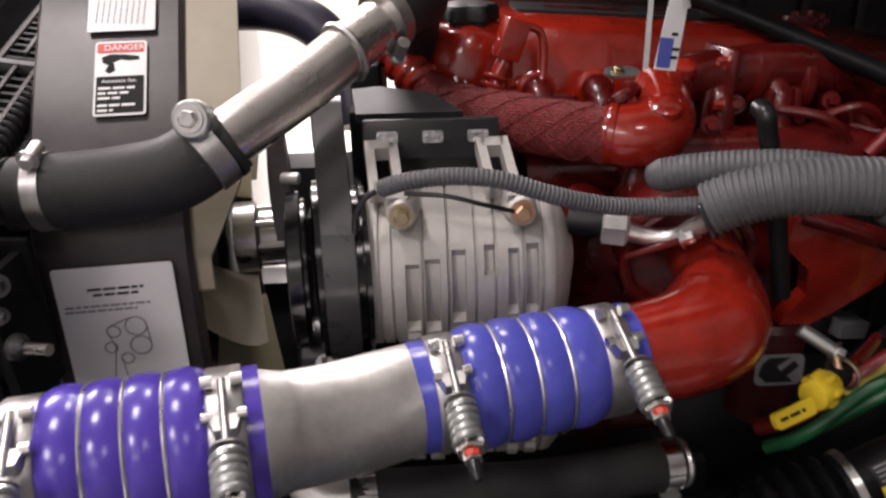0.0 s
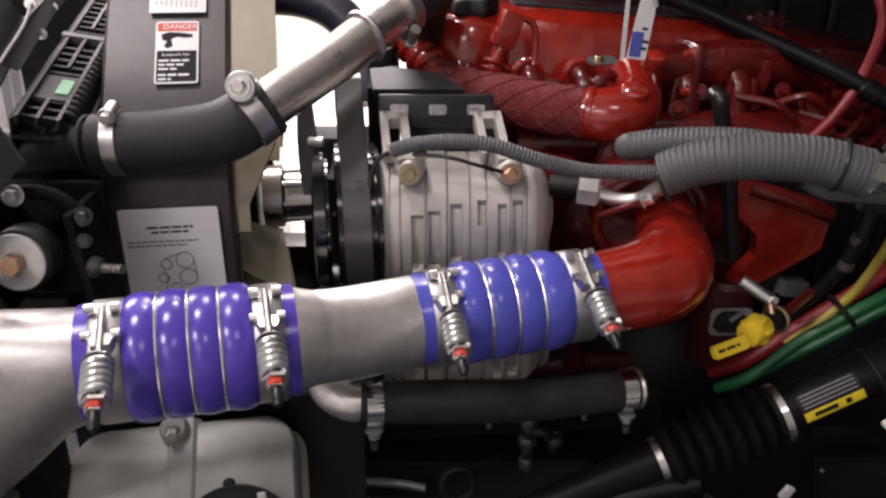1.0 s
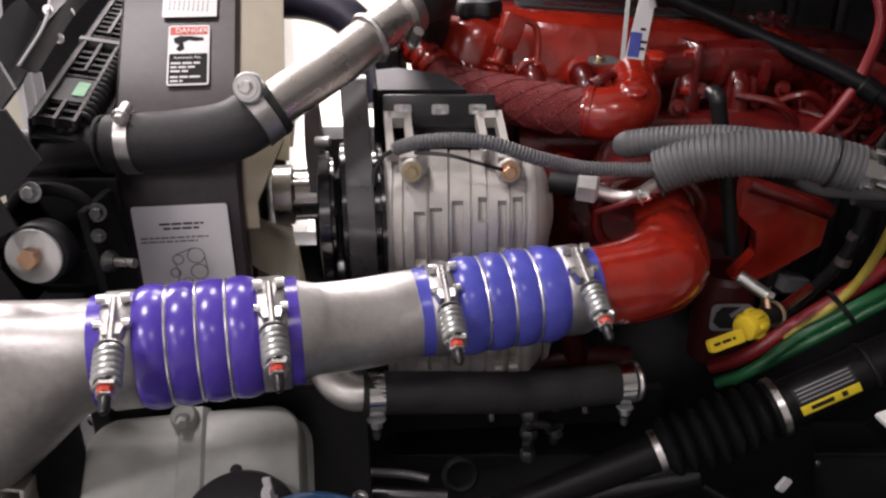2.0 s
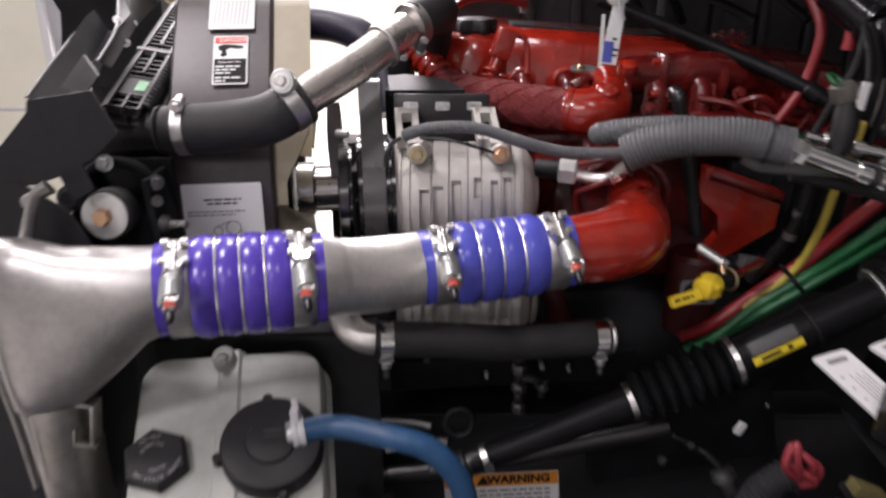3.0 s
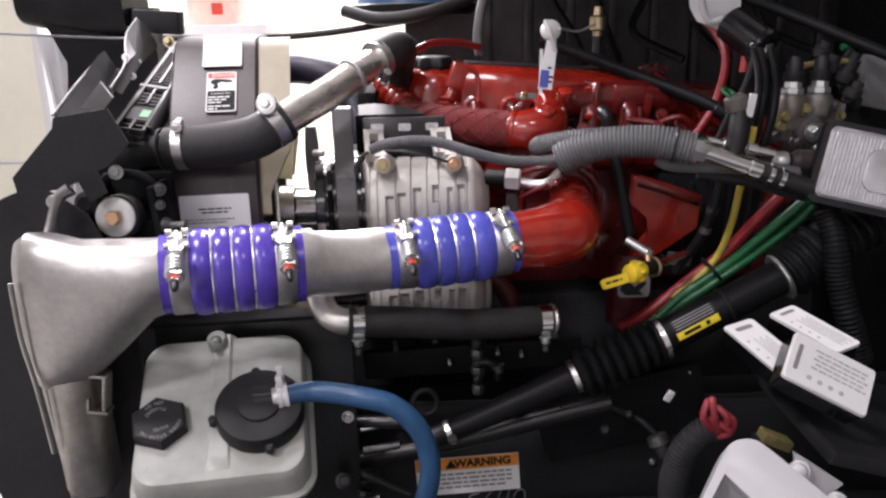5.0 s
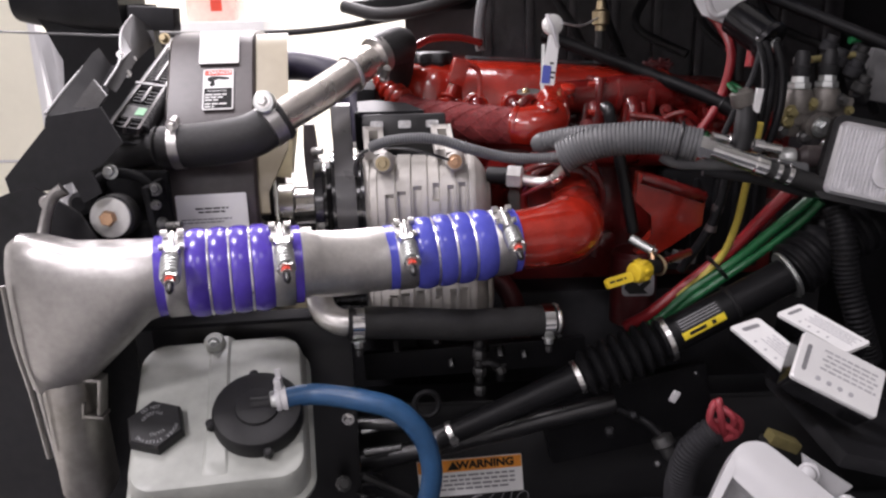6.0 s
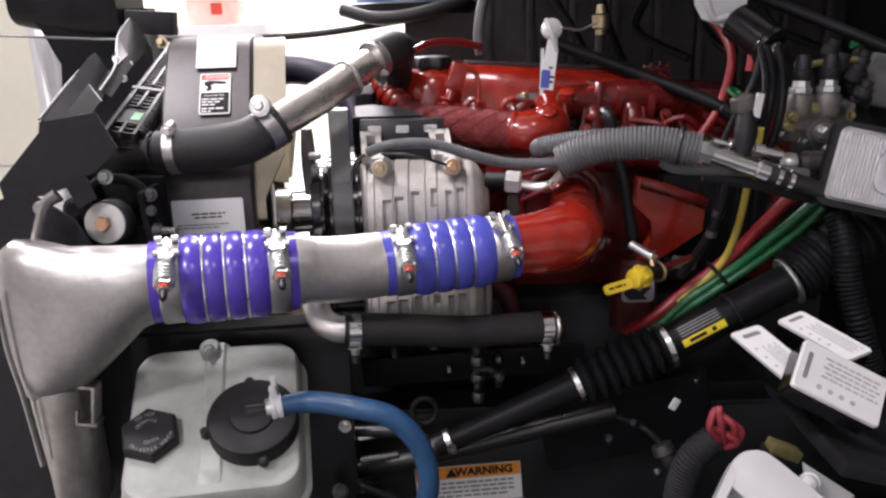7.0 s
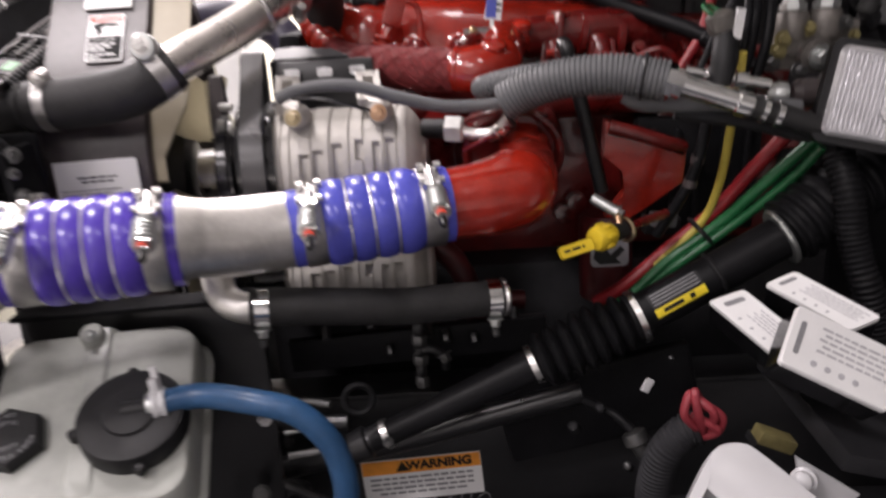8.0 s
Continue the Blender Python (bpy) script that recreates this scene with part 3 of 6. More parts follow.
band_clamp(V(-0.448, 0.727, 1.197), (1, 0, 0.06), 0.0400, (0, -0.25, 1))
big = thing("bolted_clamp", V(-0.273, 0.736, 1.231), "bolted steel pipe clamp with large washer", "hose clamp")
bd = V(0.055, 0.035, 0.035).normalized()
part("band", lathe(V(-0.273, 0.736, 1.231) - bd * 0.012, bd, [(0, 0.0385), (0, 0.041), (0.024, 0.041), (0.024, 0.0385)], 48), BAND, big)
part("rear_band", lathe(V(-0.273, 0.736, 1.231) + bd * 0.014, bd, [(0, 0.0385), (0, 0.0415), (0.008, 0.0415), (0.008, 0.0385)], 48), RUBBER, big, "black rubber strap")
part("washer", lathe(V(-0.276, 0.712, 1.275), (-0.1, -1, 0.25), [(0, 0.020), (0.012, 0.020), (0.014, 0.018)], 32), ZINC, big)
part("bolt_head", hex_bolt(V(-0.2775, 0.698, 1.279), (-0.1, -1, 0.25), 0.0095, 0.008), STEEL, big)
band_clamp(V(-0.082, 0.918, 1.344), (0.6, 0.6, 0.3), 0.038, (0.3, -0.5, -0.6), label="steel band clamp on black engine hose")

# ---- compressors ----
def compressor(zc, yc, label, R=0.099):
    ob = thing("air_compressor", V(0.0, yc, zc - 0.09), label, "compressor", "air conditioning compressors")
    grooves = (-0.098, -0.083, -0.048, -0.018, 0.014, 0.037, 0.070, 0.092)
    pockets = ((-0.068, -0.052, 22, -28), (-0.045, -0.028, 26, -28), (-0.014, 0.002, 30, -20), (0.024, 0.036, 34, 18), (0.052, 0.064, 32, -14), (0.073, 0.087, 34, -12))
    slots = ((-0.068, -0.052, -36, -48), (-0.045, -0.028, -34, -46), (0.052, 0.064, -22, -36), (0.073, 0.087, -20, -34))

    def radius(x, a):
        r = R
        if x < -0.112:
            r -= 0.004 + 0.5 * (-0.112 - x)
        if x > 0.098:
            r -= 0.012 * ((x - 0.098) / 0.02) ** 2 + (0.002 if x > 0.108 else 0)
        for g in grooves:
            if abs(x - g) < 0.0016:
                r -= 0.004
        if -0.047 < x < -0.019:
            r += 0.0015
        for x0, x1, hi, lo in pockets:
            if x0 <= x <= x1 and lo <= a <= hi:
                r -= 0.011
        for x0, x1, hi, lo in slots:
            if x0 <= x <= x1 and lo <= a <= hi:
                r += 0.006
        return r

    xs = sorted({round(-0.118 + 0.002 * k, 4) for k in range(125)} | {round(v + o, 4) for p in pockets + slots for v in p[:2] for o in (-0.0004, 0.0004)} | {round(g + o, 4) for g in grooves for o in (-0.0018, -0.0014, 0.0014, 0.0018)})
    angles = [-180 + 3 * k for k in range(120)]
    rings = []
    for x in xs:
        rings.append([V(x, yc - radius(x, a) * math.cos(radians(a)), zc + radius(x, a) * math.sin(radians(a))) for a in angles])
    part("body", loft(rings), COMP, ob, "cast grey aluminium body with slots", sharp=40)
    part("end_cap", lathe(V(0.128, yc, zc + 0.01), (1, 0, 0), [(0, 0.05), (0.008, 0.045), (0.012, 0.03)], 32), COMP, ob)
    for x in (-0.07, 0.067) if R > 0.09 else ():
        boss = lathe(V(x, yc - 0.040, zc + 0.094), (0, -1, 0.12), [(0, 0.022), (0.046, 0.0165), (0.050, 0.015)], 24)
        block((x - 0.006, yc - 0.055, zc + 0.108), (0.024, 0.034, 0.030), (20, 0, 6), boss)
        part("mount_ear", boss, COMP, ob)
        em = pose(x - 0.021, yc - 0.006, zc + 0.128, 26, 0, 6)
        frame_bars = bmesh.new()
        for cx, cy, w, h in ((-0.0145, 0, 0.011, 0.088), (0.0145, 0, 0.011, 0.088), (0, -0.036, 0.030, 0.016), (0, 0.036, 0.030, 0.016)):
            bmesh.ops.create_cube(frame_bars, size=1, matrix=em @ pose(cx, cy, 0) @ Matrix.Diagonal((w, h, 0.020, 1)))
        part("ear_frame", frame_bars, COMP, ob, "pale cast lug with a square opening")
        part("bolt", hex_bolt(V(x, yc - 0.089, zc + 0.100), (0, -1, 0.12), 0.0092, 0.012), BRASS if x < 0 else COPPER, ob, "yellow zinc hex bolt" if x < 0 else "coppery hex bolt")
    part("foot", block((0.115, yc - 0.085, zc - 0.05), (0.03, 0.02, 0.008)), COMP, ob, bevel=0.002)
    # clutch
    part("pulley", lathe(V(-0.182, yc - 0.006, zc), (0.993, 0.12, 0), [(0, 0.05), (0, R + 0.001), (0.003, R + 0.013), (0.009, R + 0.013), (0.011, R + 0.003), (0.056, R + 0.003), (0.058, R + 0.013), (0.064, R + 0.013), (0.064, 0.05)], 56), GLOSSBLK, ob, "black clutch pulley")
    part("clutch_plate", lathe(V(-0.215, yc - 0.008, zc), (0.993, 0.12, 0), [(0, 0.02), (0, R - 0.013), (0.003, R - 0.001), (0.018, R + 0.001), (0.020, R - 0.009), (0.024, R - 0.009)], 48), GLOSSBLK, ob)
    part("clutch_coil", lathe(V(-0.130, yc, zc), (1, 0, 0), [(0, R - 0.029), (0.0, R - 0.017), (0.014, R - 0.017), (0.014, R - 0.029)], 48), DEEP, ob)
    return ob


c1 = compressor(1.052, 0.826, "grey cast air conditioning compressor beside red engine")
compressor(0.868, 0.775, "grey cast lower compressor behind black hose", 0.060)
loop = []
for k in range(40):
    a = radians(136 + 214 * k / 39)
    loop.append(V(0, 0.826 + 0.110 * math.cos(a), 1.052 + 0.110 * math.sin(a)))
for k in range(24):
    a = radians(-10 + 146 * k / 23)
    loop.append(V(0, 0.915 + 0.030 * math.cos(a), 1.215 + 0.030 * math.sin(a)))
rows = []
for p in loop + loop[:1]:
    c = V(0, 0.86, 1.1)
    n = (p - c).normalized() * 0.005
    lean = -0.125 * (p.y - 0.716)
    rows.append([p + V(lean - 0.160, 0, 0), p + n + V(lean - 0.159, 0, 0), p + n + V(lean - 0.121, 0, 0), p + V(lean - 0.120, 0, 0)])
belt_thing = thing("drive_belt", V(-0.16, 0.86, 0.94), "dark grey ribbed drive belt over black pulleys", "belt")
part("band", loft(rows, caps=False), BELT, belt_thing)
for off in (-0.150, -0.140, -0.130):
    part("rib", sweep([p - (p - V(0, 0.86, 1.1)).normalized() * 0.001 + V(off - 0.125 * (p.y - 0.716), 0, 0) for p in loop + loop[:1]], 0.0028, 6, False), BELT, belt_thing)
idler = thing("idler_pulley", V(-0.15, 0.90, 1.185), "smooth steel belt idler pulley above compressor", "pulley")
part("wheel", lathe(V(-0.186, 0.915, 1.215), (0.993, 0.12, 0), [(0, 0.012), (0, 0.031), (0.003, 0.029), (0.034, 0.029), (0.037, 0.031), (0.037, 0.012)], 40), DULL, idler)
part("arm", loft([[V(-0.228 + 0.006 * f + dx * (0.010 + 0.004 * math.sin(3.14 * f)), 0.888 - 0.034 * f + dy * 0.010, 1.212 - 0.13 * f) for dx, dy in ((-1, -1), (1, -1), (1, 1), (-1, 1))] for f in (0, 0.15, 0.35, 0.6, 0.85, 1.0)]), GREYBLK, idler, "dark tensioner arm", bevel=0.003)
part("pivot", lathe(V(-0.222, 0.862, 1.160), (1, -0.15, 0), [(0, 0.006), (0.003, 0.0075), (0.022, 0.0075), (0.024, 0.005)], 18), PALE, idler, "bright pivot stub")

brk = thing("compressor_bracket", V(0, 0.9, 1.15), "black painted steel compressor bracket with cast windows", "bracket")
part("plate", block((-0.032, 0.875, 1.203), (0.17, 0.03, 0.050), (-12, 0, 0)), BLACK, brk, bevel=0.004)
part("shelf", slab([(-0.125, 0.0), (0.01, 0.0), (-0.03, 0.07), (-0.10, 0.10), (-0.135, 0.09)], 0.012, pose(0, 0.885, 1.222, 8, 0, 0)), DEEP, brk, bevel=0.003)
for x in (-0.086, -0.030, 0.026):
    part("window", plate(face_frame(V(x, 0.8555, 1.210), (0, -1, 0.21)), 0.026, 0.015, 0.002, 0.0, 0.003), FOIL, brk, "crinkled bare metal window")
part("back", block((-0.01, 0.91, 1.1), (0.14, 0.04, 0.17)), BLACK, brk, bevel=0.004)
part("side_cheek", block((-0.118, 0.985, 1.14), (0.036, 0.15, 0.18)), MATTBLK, brk, bevel=0.004)

# ---- lower hose ----
lh = thing("lower_hose", V(0.06, 0.62, 0.87), "ribbed black rubber bypass hose", "hose")
part("hose", tube([V(-0.135, 0.573, 0.897), V(-0.03, 0.59, 0.885), V(0.08, 0.615, 0.868), V(0.15, 0.632, 0.863), V(0.25, 0.66, 0.856)], 0.029, 32), RUBBER, lh)
part("elbow", tube([V(-0.12, 0.577, 0.894), V(-0.15, 0.573, 0.898), V(-0.178, 0.585, 0.915), V(-0.19, 0.61, 0.95), V(-0.195, 0.64, 0.99)], 0.024, 28), ALU, lh, "bent aluminium elbow")
part("end_bead", torus(V(0.25, 0.66, 0.856), (1, 0.25, -0.05), 0.026, 0.005, 32), STEEL, lh)
for p in (V(-0.118, 0.577, 0.894), V(0.232, 0.655, 0.857)):
    cl = thing("band_clamp", p, "shiny stainless band clamp with hanging screw", "hose clamp", "band clamps")
    part("band", lathe(p - V(0.0105, 0.002, 0), (1, 0.2, -0.06), [(0, 0.029), (0, 0.0312), (0.021, 0.0312), (0.021, 0.029)], 40), CHROME, cl)
    q = p + V(0.002, -0.022, -0.026)
    part("screw", hex_bolt(q, (0, -0.15, -1), 0.0085, 0.012), ZINC, cl)
    part("screw_tip", lathe(q + V(0, -0.003, -0.016), (0, -0.15, -1), [(0, 0.0060), (0.010, 0.0060), (0.014, 0.003)], 14), DULL, cl)

# ---- engine ----
front = thing("front_cover", V(-0.12, 1.15, 0.3), "black engine front cover with brackets", "engine cover")
part("cover", block((-0.115, 1.16, 0.66), (0.19, 0.42, 0.70)), DEEP, front, bevel=0.02)
part("boss", lathe(V(-0.24, 1.0, 0.86), (1, 0, 0), [(0, 0.06), (0.01, 0.075), (0.10, 0.08)], 32), DEEP, front)
part("upper_case", block((-0.120, 1.16, 1.14), (0.045, 0.26, 0.26)), MATTBLK, front, bevel=0.015)
part("case_top", block((-0.21, 1.28, 0.90), (0.18, 0.10, 0.32)), DEEP, front, bevel=0.015)
part("timing_case", block((-0.165, 1.16, 0.86), (0.11, 0.34, 0.40)), DEEP, front, bevel=0.02)
part("lower_wheel", lathe(V(-0.215, 0.86, 0.90), (1, 0, 0), [(0, 0.02), (0, 0.052), (0.004, 0.055), (0.05, 0.055), (0.054, 0.05)], 36), BLACK, front)
for z, y in ((0.925, 0.80), (0.90, 0.79), (0.885, 0.81)):
    part("glint_bolt", hex_bolt(V(-0.205 + (z - 0.9), y, z), (0.2, -1, 0.5), 0.008, 0.012), STEEL, front)
eng = thing("engine", V(0.35, 1.25, 0.5), "glossy red painted truck diesel engine", "engine")
ET = Matrix.Translation((0, 1.1, 1.30)) @ pose(0, 0, 0, 0, 4, 0) @ Matrix.Translation((0, -1.1, -1.30))


def tilted(bm):
    """Leans a piece with the engine, whose rear sits lower."""
    bmesh.ops.transform(bm, matrix=ET, verts=bm.verts)
    return bm


# Block and most castings take the shaded red instead of the enamel.
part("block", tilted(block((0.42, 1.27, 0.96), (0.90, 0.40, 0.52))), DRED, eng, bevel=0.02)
rings = []
for y0, y1, z, ins in ((1.08, 1.46, 1.20, 0.0), (1.085, 1.455, 1.285, 0.004), (1.10, 1.44, 1.318, 0.012), (1.125, 1.415, 1.332, 0.03)):
    rings.append([V(a + 0.30, b + (y0 + y1) / 2, z - 0.006) for a, b in round_rect(0.62 - 2 * ins, y1 - y0, 0.035, 6)])
part("valve_cover", tilted(loft(rings)), RED, eng, "red painted valve cover")
part("crankcase", block((0.40, 1.20, 0.62), (1.05, 0.44, 0.36)), DEEP, eng, "black lower crankcase", bevel=0.02)
part("cover_plate", tilted(plate(pose(0.32, 1.23, 1.3265), 0.42, 0.12, 0.004, 0.0, 0.01)), DEEP, eng, "dark cover name plate")
part("cover_mark", tilted(bars(pose(0.28, 1.225, 1.3305), [(0.0, 0.0, 0.24)], 0.045, 0.0002)), DRED, eng, "red blocks on plate")
part("filler_neck", lathe(V(0.025, 1.125, 1.16), (0.03, 0, 1), [(0, 0.085), (0.10, 0.080), (0.140, 0.072), (0.152, 0.060), (0.157, 0.046)], 36), RED, eng)
cap_rows = []
for z, k in ((0, 0.90), (0.008, 0.92), (0.010, 1.0), (0.024, 1.0), (0.031, 0.90), (0.034, 0.62)):
    cap_rows.append([V(0.030, 1.105, 1.308 + z) + (0.043 + 0.005 * math.cos(6 * a)) * k * V(math.cos(a), math.sin(a), 0) for a in [2 * math.pi * i / 48 for i in range(48)]])
part("oil_cap", loft(cap_rows), CAPBLK, eng, "black lobed oil filler cap")
part("cover_rail", tilted(block((0.30, 1.072, 1.212), (0.66, 0.03, 0.02))), DRED, eng, bevel=0.004)
for k in range(7):
    part("cover_bolt", tilted(hex_bolt(V(0.02 + 0.09 * k, 1.065, 1.222), (0, 0, 1), 0.009, 0.012)), RED, eng)
# intake and gas tubes along the block
BRAIDED = smooth_path([V(-0.075, 1.07, 1.272), V(-0.045, 1.045, 1.240), V(0.0, 1.0, 1.218), V(0.06, 0.955, 1.207), V(0.13, 0.915, 1.200), V(0.197, 0.886, 1.196)], 12)


def sleeve_radius(s):
    return 0.022 + 0.0155 * min(1, max(0, (s - 0.2) / 0.45)) + 0.0008 * math.sin(s * 31)


def braid_cord(path, turns, start):
    """A raised cord wound round the sleeve; cords of both hands cross in diamonds."""
    n = len(path) - 1
    pts = []
    for i in range(4 * n + 1):
        f = i / (4 * n)
        k = min(int(f * n), n - 1)
        p = path[k].lerp(path[k + 1], f * n - k)
        d = (path[k + 1] - path[k]).normalized()
        u = d.cross(Vector((0, 0, 1))).normalized()
        a = 2 * math.pi * (start + turns * f)
        pts.append(p + (sleeve_radius(f) + 0.0004) * (math.cos(a) * u + math.sin(a) * u.cross(d)))
    return sweep(pts, lambda s: 0.0013 + 0.0004 * math.sin(s * 420), 5)


sleeve = part("braided_tube", sweep(BRAIDED, sleeve_radius, 44), BRAID, eng, "tube in red braided heat sleeve")
for turns in (1.5, -1.5):
    for c in range(6):
        part("braid_cord", braid_cord(BRAIDED, turns, c / 6), BRAID, sleeve)
part("corrugated_elbow", corrugated([V(-0.078, 1.10, 1.292), V(-0.075, 1.08, 1.280), V(-0.062, 1.06, 1.258), V(-0.036, 1.036, 1.236)], 0.031, 0.020, 0.16, 28), RED, eng)
part("gas_elbow", tube([V(0.19, 0.889, 1.197), V(0.215, 0.882, 1.196), V(0.242, 0.882, 1.197), V(0.266, 0.900, 1.204), V(0.276, 0.935, 1.215), V(0.286, 0.98, 1.226), V(0.31, 1.02, 1.235)], lambda s: 0.0375 + 0.006 * math.sin(s * 3.1), 36), RED, eng, "glossy red cast elbow")
part("gas_joint", lathe(V(0.193, 0.888, 1.1985), (1, -0.3, -0.08), [(0, 0.0375), (0.003, 0.0405), (0.010, 0.0405), (0.013, 0.0375)], 36), RED, eng)
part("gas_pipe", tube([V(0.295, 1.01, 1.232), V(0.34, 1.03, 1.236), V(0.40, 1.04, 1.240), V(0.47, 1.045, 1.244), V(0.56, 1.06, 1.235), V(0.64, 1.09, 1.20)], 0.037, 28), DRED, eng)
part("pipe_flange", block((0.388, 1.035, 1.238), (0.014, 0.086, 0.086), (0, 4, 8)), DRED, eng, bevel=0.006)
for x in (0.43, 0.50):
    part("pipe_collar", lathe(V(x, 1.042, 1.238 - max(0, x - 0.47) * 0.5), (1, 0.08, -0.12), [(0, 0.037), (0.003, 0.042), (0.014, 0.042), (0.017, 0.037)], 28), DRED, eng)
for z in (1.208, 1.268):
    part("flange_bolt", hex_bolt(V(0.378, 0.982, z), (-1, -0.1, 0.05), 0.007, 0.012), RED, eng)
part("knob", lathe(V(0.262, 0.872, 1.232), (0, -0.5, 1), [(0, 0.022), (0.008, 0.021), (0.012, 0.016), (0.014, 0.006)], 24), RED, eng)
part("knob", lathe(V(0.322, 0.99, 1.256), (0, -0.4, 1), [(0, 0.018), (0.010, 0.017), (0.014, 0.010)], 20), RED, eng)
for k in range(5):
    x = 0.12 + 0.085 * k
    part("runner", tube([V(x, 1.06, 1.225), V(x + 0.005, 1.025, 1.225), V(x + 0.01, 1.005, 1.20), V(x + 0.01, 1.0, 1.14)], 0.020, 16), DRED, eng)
    part("runner_collar", torus(V(x + 0.003, 1.028, 1.226), (0.1, -1, 0), 0.023, 0.006, 20), RED, eng)
part("sensor_box", block((0.085, 1.02, 1.300), (0.036, 0.030, 0.056), (0, 20, 12)), RED, eng, bevel=0.004)
part("sensor_stem", tube([V(0.075, 1.02, 1.272), V(0.060, 1.005, 1.240), V(0.050, 0.985, 1.205)], 0.011, 14), RED, eng)
for z in (1.238, 1.25):
    part("stem_collar", torus(V(0.057 + (z - 1.238) * 0.4, 1.008, z), (0.35, 0.3, 1), 0.014, 0.004, 18), RED, eng)
part("sensor_wire", tube([V(0.102, 1.025, 1.318), V(0.128, 1.03, 1.305), V(0.133, 1.03, 1.26), V(0.125, 1.02, 1.225), V(0.105, 1.01, 1.205)], 0.006, 10), RED, eng)
for o in (0.0, 0.012):
    part("fuel_line", tube([V(-0.040 + o, 1.17, 1.325), V(-0.018 + o, 1.11, 1.292), V(0.001 + o, 1.062, 1.263), V(0.012 + o, 1.045, 1.235)], 0.0032, 8), CHROME, eng, "thin bright steel line")
part("breather_hose", tube([V(-0.02, 1.30, 1.345), V(0.03, 1.33, 1.365), V(0.10, 1.36, 1.365), V(0.16, 1.38, 1.35)], 0.009, 12), DRED, eng)
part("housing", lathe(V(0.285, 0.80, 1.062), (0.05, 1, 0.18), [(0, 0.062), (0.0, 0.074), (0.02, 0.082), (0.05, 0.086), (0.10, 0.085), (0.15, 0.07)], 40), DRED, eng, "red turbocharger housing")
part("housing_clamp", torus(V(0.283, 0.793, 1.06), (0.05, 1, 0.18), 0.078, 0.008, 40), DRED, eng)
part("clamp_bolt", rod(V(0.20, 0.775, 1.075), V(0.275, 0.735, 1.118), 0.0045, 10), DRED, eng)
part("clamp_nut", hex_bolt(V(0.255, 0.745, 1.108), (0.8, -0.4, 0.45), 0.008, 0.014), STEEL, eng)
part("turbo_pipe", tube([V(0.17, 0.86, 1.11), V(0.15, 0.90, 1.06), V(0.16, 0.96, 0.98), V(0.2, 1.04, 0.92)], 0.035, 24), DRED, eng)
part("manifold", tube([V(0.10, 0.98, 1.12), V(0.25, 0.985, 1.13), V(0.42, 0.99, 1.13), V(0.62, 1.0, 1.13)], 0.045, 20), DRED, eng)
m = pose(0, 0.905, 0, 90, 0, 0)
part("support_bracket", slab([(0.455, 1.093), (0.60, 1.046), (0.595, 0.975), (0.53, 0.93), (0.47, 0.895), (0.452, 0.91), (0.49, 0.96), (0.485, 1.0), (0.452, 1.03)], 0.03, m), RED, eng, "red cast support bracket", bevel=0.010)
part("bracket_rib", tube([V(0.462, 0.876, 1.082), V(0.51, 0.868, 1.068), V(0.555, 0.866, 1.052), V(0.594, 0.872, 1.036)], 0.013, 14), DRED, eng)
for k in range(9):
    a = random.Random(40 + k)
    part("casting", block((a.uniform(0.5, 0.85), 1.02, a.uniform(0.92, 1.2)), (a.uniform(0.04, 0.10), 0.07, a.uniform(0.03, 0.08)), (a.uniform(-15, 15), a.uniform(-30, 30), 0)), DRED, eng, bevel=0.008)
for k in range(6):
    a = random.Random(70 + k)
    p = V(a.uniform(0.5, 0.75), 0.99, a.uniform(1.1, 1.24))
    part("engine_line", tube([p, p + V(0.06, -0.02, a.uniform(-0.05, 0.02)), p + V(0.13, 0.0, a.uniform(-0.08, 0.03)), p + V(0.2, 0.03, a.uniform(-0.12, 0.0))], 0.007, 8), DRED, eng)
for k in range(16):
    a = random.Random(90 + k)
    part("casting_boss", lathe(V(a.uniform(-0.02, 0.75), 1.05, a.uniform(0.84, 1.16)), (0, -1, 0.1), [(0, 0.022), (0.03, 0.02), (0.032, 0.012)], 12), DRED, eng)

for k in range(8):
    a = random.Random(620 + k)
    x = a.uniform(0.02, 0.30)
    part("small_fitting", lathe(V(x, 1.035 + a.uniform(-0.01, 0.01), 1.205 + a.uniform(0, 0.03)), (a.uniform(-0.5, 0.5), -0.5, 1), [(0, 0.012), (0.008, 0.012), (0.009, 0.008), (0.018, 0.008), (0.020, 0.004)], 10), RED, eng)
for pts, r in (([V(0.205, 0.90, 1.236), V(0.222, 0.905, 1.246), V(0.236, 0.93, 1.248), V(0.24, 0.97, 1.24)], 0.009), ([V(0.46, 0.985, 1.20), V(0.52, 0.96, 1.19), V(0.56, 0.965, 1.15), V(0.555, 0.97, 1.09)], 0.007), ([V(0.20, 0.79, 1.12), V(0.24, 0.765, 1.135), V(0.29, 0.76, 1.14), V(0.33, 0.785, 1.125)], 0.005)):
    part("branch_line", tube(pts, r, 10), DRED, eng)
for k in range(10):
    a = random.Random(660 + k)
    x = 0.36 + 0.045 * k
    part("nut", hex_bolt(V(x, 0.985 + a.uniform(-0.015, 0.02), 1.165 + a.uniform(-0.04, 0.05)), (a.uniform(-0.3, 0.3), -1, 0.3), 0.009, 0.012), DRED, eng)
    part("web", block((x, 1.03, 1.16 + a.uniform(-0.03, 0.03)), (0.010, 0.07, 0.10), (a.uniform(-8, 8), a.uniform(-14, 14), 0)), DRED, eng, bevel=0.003)
